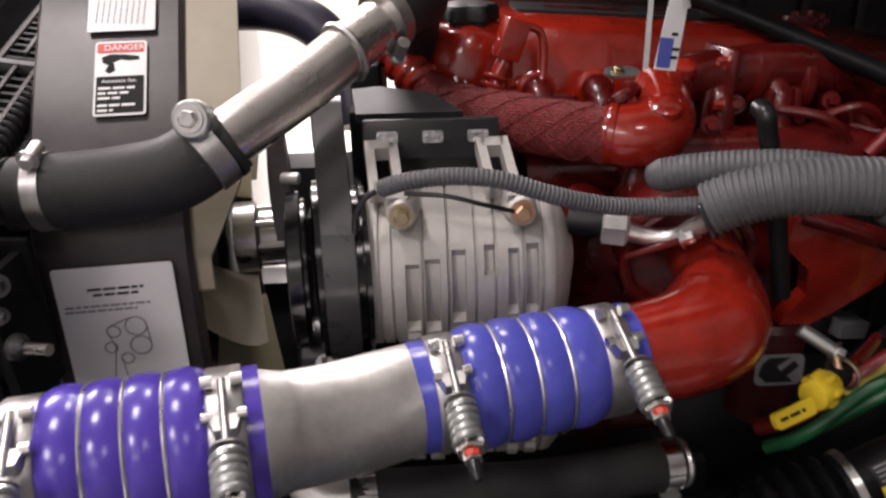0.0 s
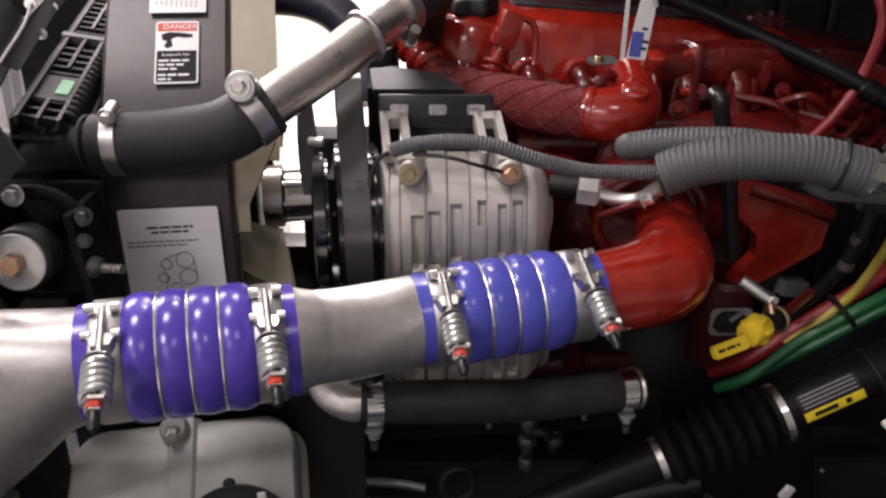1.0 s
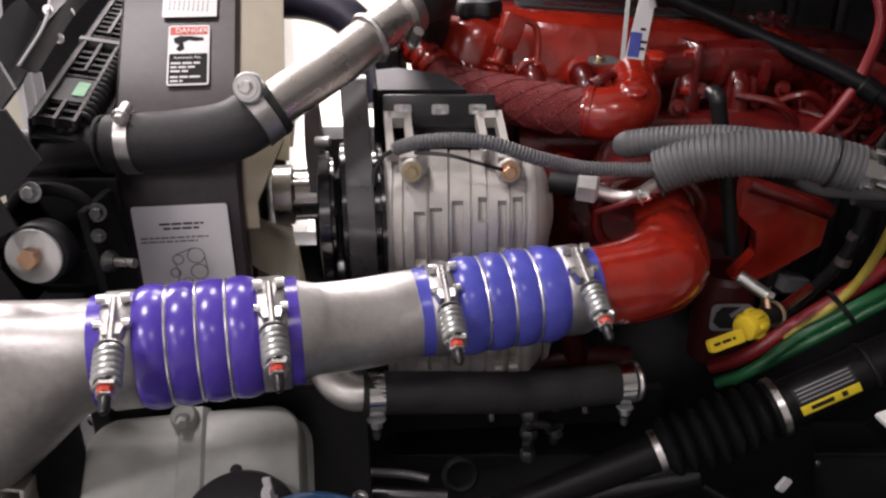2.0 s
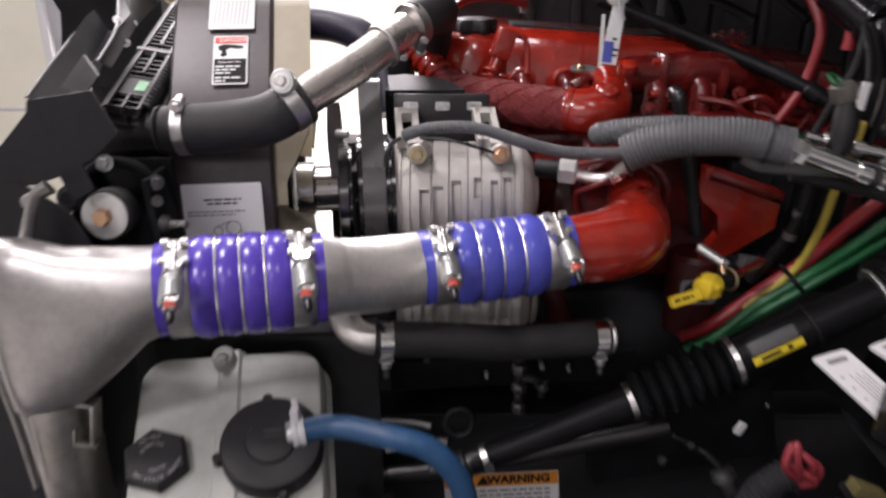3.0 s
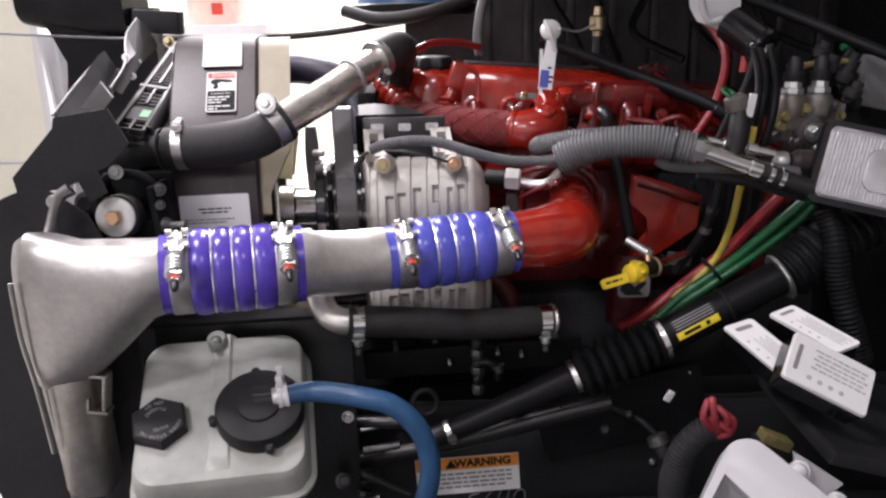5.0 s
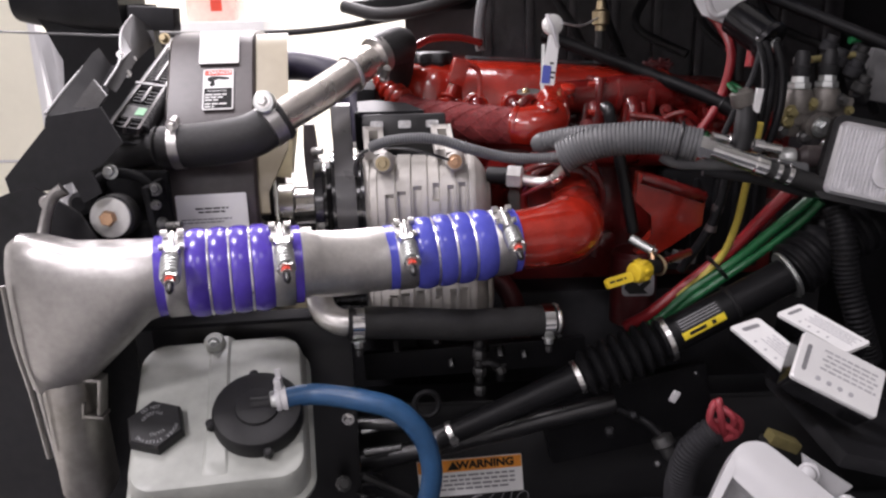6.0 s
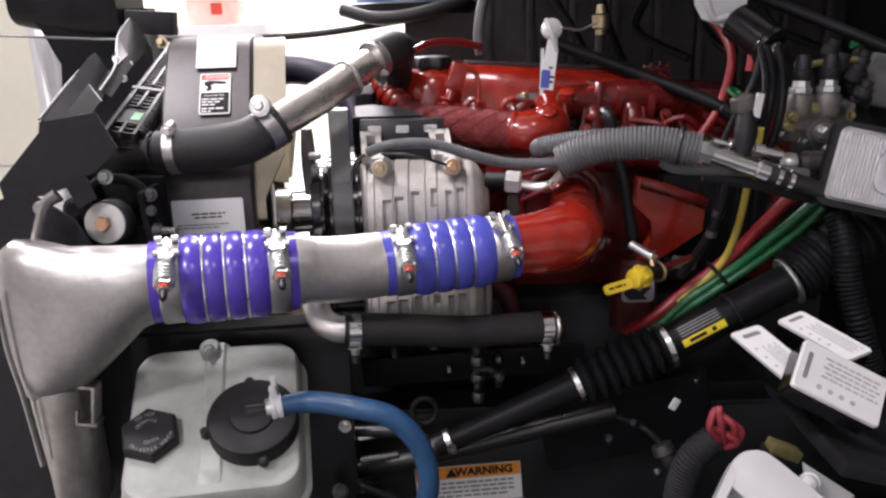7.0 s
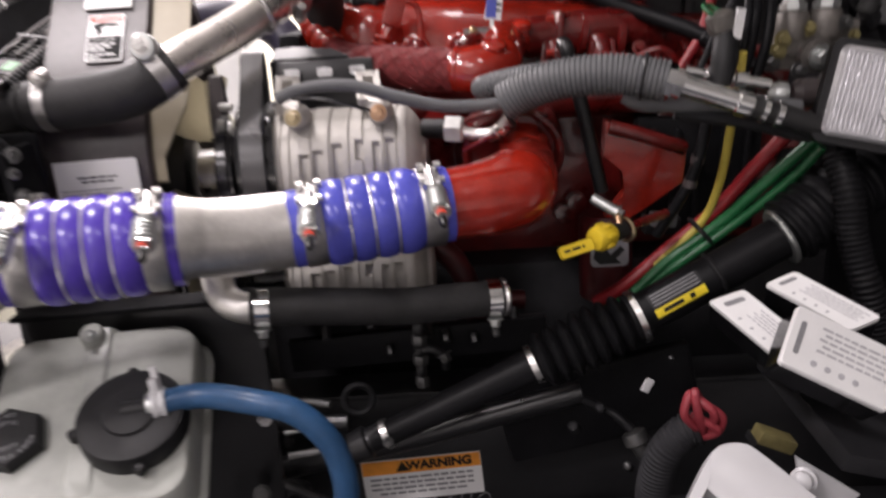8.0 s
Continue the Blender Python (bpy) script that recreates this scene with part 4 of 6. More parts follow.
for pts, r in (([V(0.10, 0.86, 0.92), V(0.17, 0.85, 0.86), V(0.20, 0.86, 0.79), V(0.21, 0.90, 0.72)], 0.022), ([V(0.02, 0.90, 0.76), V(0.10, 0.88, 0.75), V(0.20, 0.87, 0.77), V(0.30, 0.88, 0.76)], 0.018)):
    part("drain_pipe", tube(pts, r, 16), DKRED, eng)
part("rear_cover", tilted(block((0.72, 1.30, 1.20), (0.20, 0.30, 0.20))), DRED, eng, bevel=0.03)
for k in range(9):
    a = radians(40 * k)
    part("flower_fin", block((0.560 + 0.030 * math.cos(a), 1.15, 1.296 + 0.011 * math.sin(a)), (0.012, 0.020, 0.008), (0, -40 * k, 0)), DKRED, eng, bevel=0.003)
part("flower_hub", block((0.560, 1.155, 1.296), (0.052, 0.02, 0.020)), DKRED, eng, bevel=0.009)
# Invented black box; it carries the shade behind the red bracket.
gap_box = thing("shade_box", V(0.58, 0.97, 0.85), "black box added to darken the gap behind red bracket", "control module")
part("case", block((0.645, 0.985, 0.965), (0.24, 0.05, 0.22), (0, 3, 0)), SHAFTBLK, gap_box, bevel=0.01)
for k in range(5):
    part("fin", block((0.555 + 0.045 * k, 0.955, 0.965), (0.010, 0.014, 0.19), (0, 3, 0)), SHAFTBLK, gap_box, bevel=0.003)
part("plug", block((0.575, 0.945, 0.875), (0.07, 0.04, 0.035), (0, 3, 0)), CAPBLK, gap_box, bevel=0.006)
tag = thing("warning_tag", V(0.245, 1.0, 1.255), "white paper tag with blue print on steel strap", "tag")
part("strap_foot", plate(face_frame(V(0.238, 1.0, 1.252), (0, -0.35, 1)), 0.050, 0.026, 0.004, 0.0, 0.012), ZINC, tag)
part("foot_bolt", hex_bolt(V(0.232, 0.998, 1.256), (0, -0.3, 1), 0.006, 0.006), BRASS, tag)
part("strap", slab([(-0.0038, 0), (0.0038, 0), (0.0034, 0.100), (-0.0034, 0.100)], 0.003, face_frame(V(0.2665, 0.985, 1.255), (-0.3, -1, 0.1))), ZINC, tag, "thin zinc strap")
m = face_frame(V(0.270, 0.897, 1.332), (0.1, -1, 0.12), roll=-7)
part("paper", slab([(-0.016, -0.056), (0.013, -0.056), (0.015, 0.02), (0.010, 0.06), (-0.006, 0.06), (-0.012, 0.0)], 0.0012, m), WHITE, tag, "folded white paper")
part("print", plate(m, 0.018, 0.036, 0.0004, 0.0013, 0.002, -0.005, -0.035), BLUEINK, tag)
part("print", bars(m, [(0.008, -0.03, 0.010), (0.008, -0.04, 0.010), (0.006, -0.012, 0.012)], 0.004, 0.0014), INK, tag)
part("cap", lathe(V(0.275, 0.912, 1.394), (0.1, -1, 0.2), [(0, 0.021), (0.008, 0.021), (0.011, 0.016), (0.012, 0.004)], 28), PALE, tag, "round white cap")
part("bow", tube([V(0.262, 0.897, 1.415), V(0.272, 0.886, 1.39), V(0.284, 0.890, 1.352)], 0.004, 8), WHITEP, tag)
part("cord", tube([V(0.293, 0.90, 1.398), V(0.36, 1.05, 1.39), V(0.435, 1.24, 1.405)], 0.0025, 6), WHITEP, tag)
vb = thing("brass_valve", V(0.444, 1.25, 1.34), "small brass valve on black hose", "valve")
part("body", lathe(V(0.444, 1.25, 1.375), (0, 0, 1), [(0, 0.013), (0.012, 0.013), (0.016, 0.021), (0.045, 0.021), (0.05, 0.012), (0.07, 0.010)], 12), BRASS, vb)
part("stem", rod(V(0.442, 1.25, 1.30), V(0.444, 1.25, 1.38), 0.012, 12), RUBBER, vb)

# dark bar, dipstick tube and tall hose over the engine
bar = thing("brace_bar", V(0.72, 0.90, 1.17), "glossy black brace bar across engine", "bar")
part("bar", tube([V(0.30, 1.22, 1.367), V(0.33, 1.2, 1.357), V(0.50, 1.07, 1.288), V(0.645, 0.95, 1.224), V(0.72, 0.90, 1.17)], 0.0145, 16), SHAFTBLK, bar)
part("end_fitting", lathe(V(0.645, 0.95, 1.224), (0.75, -0.5, -0.5), [(0, 0.015), (0.003, 0.018), (0.03, 0.018), (0.034, 0.014)], 20), SHAFTBLK, bar)
tagged(part("dipstick_tube", tube([V(0.380, 0.87, 1.232), V(0.383, 0.853, 1.226), V(0.387, 0.85, 1.206), V(0.41, 0.85, 1.12), V(0.445, 0.86, 0.97)], 0.0125, 14), BLACK), "black dipstick tube beside turbo", "tube")
tagged(part("vent_hose", tube([V(0.16, 1.40, 1.33), V(0.155, 1.40, 1.38), V(0.168, 1.41, 1.46), V(0.20, 1.44, 1.53), V(0.28, 1.5, 1.56)], 0.014, 14), GREYCON), "grey vent hose rising from engine", "hose")
oc = thing("air_filter", V(-0.02, 1.75, 1.45), "black air cleaner with blue ribbed lid", "air filter")
part("can", lathe(V(-0.02, 1.75, 1.44), (0, 0, 1), [(0, 0.17), (0.01, 0.185), (0.03, 0.19), (0.034, 0.182)], 48), CAPBLK, oc)
part("lid", lathe(V(-0.02, 1.75, 1.47), (0, 0, 1), [(0, 0.175), (0.02, 0.17), (0.025, 0.05)], 48), BLUEHOSE, oc, "blue ribbed lid")
tagged(part("bypass_hose", tube([V(-0.22, 1.62, 1.455), V(-0.12, 1.56, 1.43), V(0.0, 1.54, 1.44), V(0.12, 1.58, 1.475), V(0.2, 1.64, 1.52)], 0.018, 14), RUBBER), "black hose below blue air filter", "hose")
tagged(part("intake_duct", tube([V(-0.50, 1.52, 1.285), V(-0.40, 1.47, 1.300), V(-0.31, 1.44, 1.300), V(-0.24, 1.42, 1.278), V(-0.195, 1.40, 1.235), V(-0.17, 1.37, 1.17), V(-0.16, 1.34, 1.10)], 0.040, 28), VIOLET), "bent dark intake duct behind fan", "duct")
tagged(part("long_cable", tube([V(-0.95, 1.9, 1.39), V(-0.55, 1.7, 1.385), V(-0.30, 1.68, 1.392), V(0.0, 1.7, 1.43)], 0.010, 10), RUBBER), "slim dark cable in front of bright wall", "cable")

# ---- reservoir ----
RM = pose(-0.340, 0.446, 0.803, 29, 0, 9)
res = thing("steering_reservoir", RM @ V(0, 0, -0.13), "milky plastic power steering fluid reservoir with caps", "reservoir")


def rr(w, d, r, z, dy=0.0):
    return [RM @ V(x, y + dy, z) for x, y in round_rect(w, d, r, 7)]


part("shell", loft([rr(0.284, 0.300, 0.045, -0.062), rr(0.283, 0.299, 0.044, -0.045), rr(0.278, 0.293, 0.043, -0.022), rr(0.274, 0.288, 0.042, -0.009), rr(0.266, 0.280, 0.038, -0.002), rr(0.252, 0.266, 0.034, 0.001)]), POLY, res)
part("seam", loft([rr(0.284, 0.300, 0.045, -0.074), rr(0.300, 0.316, 0.050, -0.072), rr(0.300, 0.316, 0.050, -0.063), rr(0.284, 0.300, 0.045, -0.059)]), POLY, res)
part("lower_shell", loft([rr(0.20, 0.25, 0.03, -0.17, 0.02), rr(0.235, 0.272, 0.035, -0.15, 0.01), rr(0.274, 0.292, 0.042, -0.073)]), POLY, res)
part("ridge", loft([[RM @ V(x * w, y, z + dz) for x, z in ((-0.026, -0.004), (-0.016, 0.006), (0.010, 0.006), (0.020, -0.004))] for y, w, dz in ((0.145, 1, 0), (0.0, 1, 0), (-0.10, 1.15, -0.001), (-0.124, 1.3, -0.003), (-0.132, 1.3, -0.009))]), POLY, res, bevel=0.004)
part("bolt_boss", lathe(RM @ V(-0.012, 0.135, -0.02), RM.to_3x3() @ V(0, -0.2, 1), [(0, 0.019), (0.035, 0.018), (0.042, 0.014)], 24), POLY, res)
part("boss_bolt", hex_bolt(RM @ V(-0.012, 0.122, 0.020), RM.to_3x3() @ V(0, -1, 0.5), 0.0070, 0.010), ZINC, res)
cm = RM @ pose(0.064, -0.032, 0.0)
up = RM.to_3x3() @ V(0, 0, 1)
cap = part("breather_cap", lathe(cm @ V(0, 0, 0), up, [(0, 0.070), (0.003, 0.073), (0.030, 0.072), (0.034, 0.069), (0.036, 0.060), (0.036, 0.036), (0.040, 0.034), (0.042, 0.022)], 56), CAPBLK, res, "large round black breather cap")
for k in range(18):
    a = radians(20 * k)
    part("grip", block((0, 0, 0), (0.005, 0.006, 0.028)), CAPBLK, cap).matrix_basis = Matrix.Translation((cm @ V(0.072 * math.cos(a), 0.072 * math.sin(a), 0.016)) - origin_of(res)) @ pose(0, 0, 0, 29, 0, 9) @ pose(0, 0, 0, 0, 0, 20 * k)
for a0 in (95, 190, 282):
    a = radians(a0)
    c = cm @ V(0.076 * math.cos(a), 0.076 * math.sin(a), 0.010)
    part("catch", lathe(c, up, [(0, 0.008), (0.014, 0.008), (0.016, 0.005)], 8), CAPBLK, cap)
part("spout", tube([cm @ V(-0.01, 0.004, 0.034), cm @ V(0.02, 0.006, 0.033), cm @ V(0.040, 0.010, 0.034)], 0.013, 16), CAPBLK, cap)
hm = RM @ pose(-0.097, -0.034, 0.0, 0, 0, -8)
hexcap = part("hex_cap", lathe(hm @ V(0, 0, 0), up, [(0, 0.045), (0.003, 0.048), (0.018, 0.047), (0.022, 0.043)], 6), CAPBLK, res, "black hexagonal fluid cap", bevel=0.004)
for words, r, turn in (("POWER STEERING", 0.0335, 180), ("DO NOT", 0.031, 0), ("fluid", 0.020, 180), ("OVERFILL", 0.020, 0)):
    stepa = 9.5 if r > 0.025 else 13
    for i, ch in enumerate(words.upper()):
        if ch == " ":
            continue
        off = (i - (len(words) - 1) / 2) * stepa
        a = turn + 25 + 90 - off
        mm = hm @ pose(r * math.cos(radians(a)), r * math.sin(radians(a)), 0.0222, 0, 0, a - 90)
        part("letter", text_mesh(ch, 0.0085, mm, 0.0004), GREYINK, hexcap)
part("front_label", plate(RM @ pose(0.03, -0.158, -0.088, 78, 0, 0), 0.055, 0.020, 0.001, 0.0, 0.002), WHITE, res, "small white label")
bh = thing("return_hose", V(-0.1, 0.41, 0.83), "curved blue rubber return hose", "hose")
hs = cm @ V(0.042, 0.010, 0.034)
part("hose", tube([hs, hs + V(0.05, 0.012, 0.002), V(-0.10, 0.416, 0.822), V(-0.045, 0.412, 0.804), V(-0.005, 0.410, 0.757), V(0.009, 0.408, 0.70), V(0.004, 0.412, 0.65), V(-0.008, 0.42, 0.605)], 0.0178, 28, 10), BLUEHOSE, bh)
part("end_ring", lathe(V(-0.007, 0.419, 0.612), (-0.12, 0.1, -1), [(0, 0.0215), (0.003, 0.0225), (0.006, 0.0215)], 24), YELTUBE, bh, "yellow hose end ring")
part("fitting", lathe(V(-0.009, 0.42, 0.605), (-0.1, 0.1, -1), [(0, 0.014), (0.012, 0.014), (0.013, 0.022), (0.035, 0.022), (0.037, 0.015), (0.08, 0.015)], 6), STEEL, bh, "steel hex fitting")
wc = thing("plastic_clamp", hs, "white nylon clamp on blue hose", "hose clamp")
ud = V(1, 0.24, 0.1).normalized()
part("band", lathe(hs - ud * 0.012, ud, [(0, 0.020), (0, 0.0225), (0.007, 0.0225), (0.0075, 0.0205), (0.011, 0.0205), (0.0115, 0.0225), (0.018, 0.0225), (0.018, 0.02)], 28), WHITEP, wc)
part("lock", block(hs + V(-0.006, 0.0, 0.029), (0.013, 0.016, 0.020), (0, -8, 0)), WHITEP, wc, bevel=0.004)
part("tail", block(hs + V(-0.006, 0.004, 0.043), (0.010, 0.005, 0.020), (0, -8, 0)), WHITEP, wc, bevel=0.002)
part("steel_stub", lathe(hs - ud * 0.020, ud, [(0, 0.0165), (0.002, 0.018), (0.009, 0.018), (0.010, 0.0165)], 24), ZINC, wc, "zinc stub under the nylon strap")

# ---- radiator, brackets, fender ----
rad = thing("radiator", V(-0.40, 0.74, 0.4), "black radiator with slanted plastic grid top", "radiator")
part("core", block((-0.555, 1.17, 0.80), (0.12, 0.72, 0.68)), DEEP, rad, bevel=0.01)
GM = face_frame(V(-0.538, 0.72, 1.240), V(0.2, -0.2, 1).normalized(), (0, 1, 0.2))
part("grid_back", plate(GM, 0.082, 0.64, 0.004, -0.030, 0.004, 0.010, 0.31), DEEP, rad)
part("grid_side", plate(GM, 0.004, 0.64, 0.060, -0.062, 0.001, -0.028, 0.31), DEEP, rad)
part("header", loft([[V(x, y, z) for x, z in ((-0.655, 0.88), (-0.565, 0.88), (-0.565, 1.165 + 0.2 * (y - 0.70)), (-0.640, 1.125 + 0.2 * (y - 0.70)))] for y in (0.765, 1.30)]), DEEP, rad, "black radiator header", bevel=0.008)
for k in range(27):
    y = 0.004 + 0.0225 * k
    if 0.05 < y < 0.125:
        continue
    part("rib", plate(GM, 0.060, 0.0065, 0.012, -0.014, 0.002, -0.001, y), DEEP, rad)
for k in range(22):
    part("fin", tube([GM @ V(0.024, 0.020 + 0.0165 * k, -0.001), GM @ V(0.035, 0.019 + 0.0165 * k, -0.002), GM @ V(0.041, 0.018 + 0.0165 * k, -0.009), GM @ V(0.042, 0.018 + 0.0165 * k, -0.024)], 0.0044, 8, 4), CAPBLK, rad)
for x, y0, y1 in ((-0.022, -0.01, 0.62), (0.002, -0.01, 0.05), (0.002, 0.15, 0.262), (0.002, 0.305, 0.62), (0.026, -0.01, 0.62)):
    part("long_rib", plate(GM, 0.0045, y1 - y0, 0.013, -0.010, 0.0015, x, (y0 + y1) / 2), GREYBLK, rad)
part("cross_bar", plate(GM, 0.060, 0.014, 0.014, -0.010, 0.002, -0.002, 0.268), GREYPL, rad)
part("blank_panel", plate(GM, 0.052, 0.074, 0.010, -0.010, 0.003, 0.0, 0.088), CAPBLK, rad)
part("sticker", plate(GM, 0.016, 0.044, 0.0006, 0.0008, 0.001, 0.012, 0.090), GREENINK, rad, "small green inspection sticker")

rad.rotation_euler = (0, 0, YAW)
mount = thing("tank_mount", V(-0.52, 0.60, 0.95), "black mount block with large washer and bolt", "mount")
part("back_plate", block((-0.525, 0.690, 1.075), (0.13, 0.014, 0.17)), MATTBLK, mount, bevel=0.005)
for x, lean in ((-0.588, 6), (-0.468, -5)):
    part("side_rib", block((x, 0.645, 1.07), (0.013, 0.09, 0.155), (0, lean, 0)), MATTBLK, mount, bevel=0.005)
part("web", block((-0.525, 0.655, 1.045), (0.10, 0.06, 0.05), (-25, 0, 0)), MATTBLK, mount, bevel=0.012)
part("arch", tube([V(-0.582, 0.63, 1.13), V(-0.56, 0.628, 1.158), V(-0.525, 0.626, 1.168), V(-0.49, 0.628, 1.158), V(-0.47, 0.63, 1.13)], 0.009, 12), MATTBLK, mount)
part("bushing", lathe(V(-0.524, 0.60, 1.10), (0, -1, 0.08), [(0, 0.038), (0.030, 0.038), (0.034, 0.034)], 32), RUBBER, mount)
part("washer", lathe(V(-0.524, 0.566, 1.103), (0.0, -1, 0.1), [(0, 0.034), (0.005, 0.034), (0.006, 0.032)], 40), PALE, mount, "large zinc washer")
part("bolt_head", hex_bolt(V(-0.524, 0.5605, 1.104), (0, -1, 0.1), 0.0135, 0.013, washer=False), COPPER, mount, "coppery hex bolt head")
part("side_bolt", lathe(V(-0.575, 0.60, 1.125), (0, -1, 0.1), [(0, 0.020), (0.03, 0.020), (0.036, 0.012)], 18), DEEP, mount)
part("small_bolt", hex_bolt(V(-0.522, 0.585, 1.178), (0.1, -1, 0.2), 0.0085, 0.010), ZINC, mount)
part("bracket_nut", hex_bolt(V(-0.462, 0.615, 1.14), (0.3, -1, 0.2), 0.008, 0.014), DULL, mount)
part("bracket_nut", hex_bolt(V(-0.458, 0.60, 1.115), (0.3, -1, 0.0), 0.006, 0.012), DULL, mount)
part("stud", rod(V(-0.455, 0.605, 1.077), V(-0.415, 0.592, 1.080), 0.006, 12), STEEL, mount, "threaded steel stud")
part("stud_washer", lathe(V(-0.455, 0.605, 1.077), (1, -0.3, 0.08), [(0, 0.014), (0.005, 0.014), (0.013, 0.008)], 20), DULL, mount)

wing = thing("splash_bracket", V(-0.58, 0.53, 1.15), "bent matt black steel splash bracket", "bracket")
part("plate", slab([(-0.590, 1.279), (-0.500, 1.292), (-0.473, 1.234), (-0.512, 1.198), (-0.531, 1.190), (-0.518, 1.153), (-0.550, 1.137), (-0.564, 1.172), (-0.60, 1.160), (-0.668, 1.156), (-0.672, 1.182), (-0.594, 1.262)], 0.004, pose(0, 0.535, 0, 90, 0, 0)), DEEP, wing)
sheet = bmesh.new()
for off in (0.0, 0.004):
    rows = [[sheet.verts.new(V(*p) + V(0, 0, off)) for p in row] for row in (((-0.590, 0.535, 1.279), (-0.55, 0.53, 1.268), (-0.519, 0.535, 1.275)), ((-0.600, 0.66, 1.32), (-0.57, 0.66, 1.285), (-0.545, 0.66, 1.29)), ((-0.612, 0.80, 1.365), (-0.59, 0.80, 1.325), (-0.575, 0.80, 1.325)), ((-0.619, 0.85, 1.372), (-0.60, 0.85, 1.338), (-0.582, 0.85, 1.335)))]
    for i in range(3):
        for j in range(2):
            sheet.faces.new((rows[i][j], rows[i + 1][j], rows[i + 1][j + 1], rows[i][j + 1]))
part("flange", sheet, MATTBLK, wing)
def sheet_of(points, thick):
    """A bent sheet through an outline of points, given thickness along y."""
    bm = bmesh.new()
    lo = [bm.verts.new(V(*q)) for q in points]
    hi = [bm.verts.new(V(*q) + V(0.001, thick, 0)) for q in points]
    n = len(points)
    c0 = bm.verts.new(sum((v.co for v in lo), V(0, 0, 0)) / n)
    c1 = bm.verts.new(c0.co + V(0.001, thick, 0))
    for k in range(n):
        bm.faces.new((lo[k], lo[(k + 1) % n], c0))
        bm.faces.new((hi[(k + 1) % n], hi[k], c1))
        bm.faces.new((lo[k], hi[k], hi[(k + 1) % n], lo[(k + 1) % n]))
    return bm


part("gusset", sheet_of(((-0.555, 0.56, 1.292), (-0.534, 0.60, 1.331), (-0.500, 0.56, 1.307), (-0.512, 0.545, 1.288)), 0.004), WORNBLK, wing, "scuffed triangular gusset")
STRUT = ((-0.533, 0.64, 1.317), (-0.548, 0.76, 1.354), (-0.599, 0.92, 1.403), (-0.601, 1.0, 1.438), (-0.575, 1.04, 1.41), (-0.565, 1.0, 1.378), (-0.553, 0.85, 1.349), (-0.525, 0.66, 1.305))
part("strut", sheet_of(STRUT, 0.004), WORNBLK, wing, "scuffed black strut with rivets")
part("strut_lip", tube([V(*q) for q in STRUT[:4]], 0.0022, 8), GREYPL, wing)
part("flange_lip", tube([V(-0.590, 0.533, 1.283), V(-0.601, 0.66, 1.323), V(-0.613, 0.80, 1.362), V(-0.618, 0.84, 1.370)], 0.0024, 8), GREYPL, wing)
for x, y, z in ((-0.559, 0.795, 1.364), (-0.558, 0.855, 1.352), (-0.542, 0.775, 1.329), (-0.532, 0.59, 1.311)):
    part("rivet", hex_bolt(V(x, y, z), (0.2, -1, 0.3), 0.0045, 0.004), STEEL, wing)
part("tab", sheet_of(((-0.611, 1.0, 1.409), (-0.561, 1.0, 1.405), (-0.559, 1.0, 1.384), (-0.570, 1.0, 1.373), (-0.592, 1.0, 1.373), (-0.604, 1.0, 1.385)), 0.004), GREYPL, wing, "grey sheet tab")
part("end_box", block((-0.575, 1.06, 1.43), (0.10, 0.05, 0.05), (0, 4, 0)), DEEP, wing, bevel=0.004)
part("fitting", hex_bolt(V(-0.545, 1.02, 1.388), (0, -1, 0.2), 0.008, 0.015), BRASS, wing)
fend = thing("fender_liner", V(-0.70, 0.55, 0.3), "matt black fender liner panel with rivets", "fender liner")
part("panel", slab([(-0.626, 1.166), (-0.668, 1.158), (-0.695, 1.148), (-0.727, 1.122), (-0.752, 1.085), (-0.80, 0.99), (-0.85, 0.88), (-0.862, 0.775), (-0.772, 0.52), (-0.74, 0.42), (-0.50, 0.42), (-0.50, 1.0), (-0.56, 1.12)], 0.006, pose(0, 0.535, 0, 90, 0, 0)), DEEP, fend)
for k in range(5):
    part("rivet", lathe(V(-0.695 + 0.016 * k, 0.527, 1.0 - 0.09 * k), (0, -1, 0), [(0, 0.006), (0.003, 0.005), (0.004, 0.002)], 10), GREYPL, fend)
sup = thing("support_plate", V(-0.32, 0.62, 0.3), "black steel support plate behind reservoir", "plate")
part("plate", block((-0.32, 0.625, 0.60), (0.37, 0.012, 0.60)), BLACK, sup, bevel=0.003)
part("lip", block((-0.32, 0.60, 0.900), (0.37, 0.05, 0.008), (0, -2, 0)), MATTBLK, sup, bevel=0.002)
part("bolt", hex_bolt(V(-0.152, 0.618, 0.680), (0, -1, 0.1), 0.008, 0.010), STEEL, sup)

# ---- frame rail, shaft and low clutter ----
rail = thing("frame_rail", V(0.3, 0.80, 0.2), "black painted steel chassis rail with stickers", "frame rail")
part("web", block((0.35, 0.795, 0.42), (1.7, 0.012, 0.40)), BLACK, rail, bevel=0.002)
part("flange", block((0.35, 0.83, 0.618), (1.7, 0.09, 0.010)), BLACK, rail, bevel=0.002)
m = face_frame(V(0.087, 0.7875, 0.439), (0, -1, 0), roll=3.5)
lab = part("warning_label", plate(m, 0.231, 0.092, 0.001, 0.0, 0.002), WHITE, rail, "white and orange warning sticker")
part("orange_band", plate(m, 0.229, 0.030, 0.0004, 0.001, 0.001, 0, 0.0295), ORANGE, lab)
part("writing", text_mesh("WARNING", 0.026, m @ pose(0.035, 0.0295, 0.0012), bold=0.0011), INK, lab)
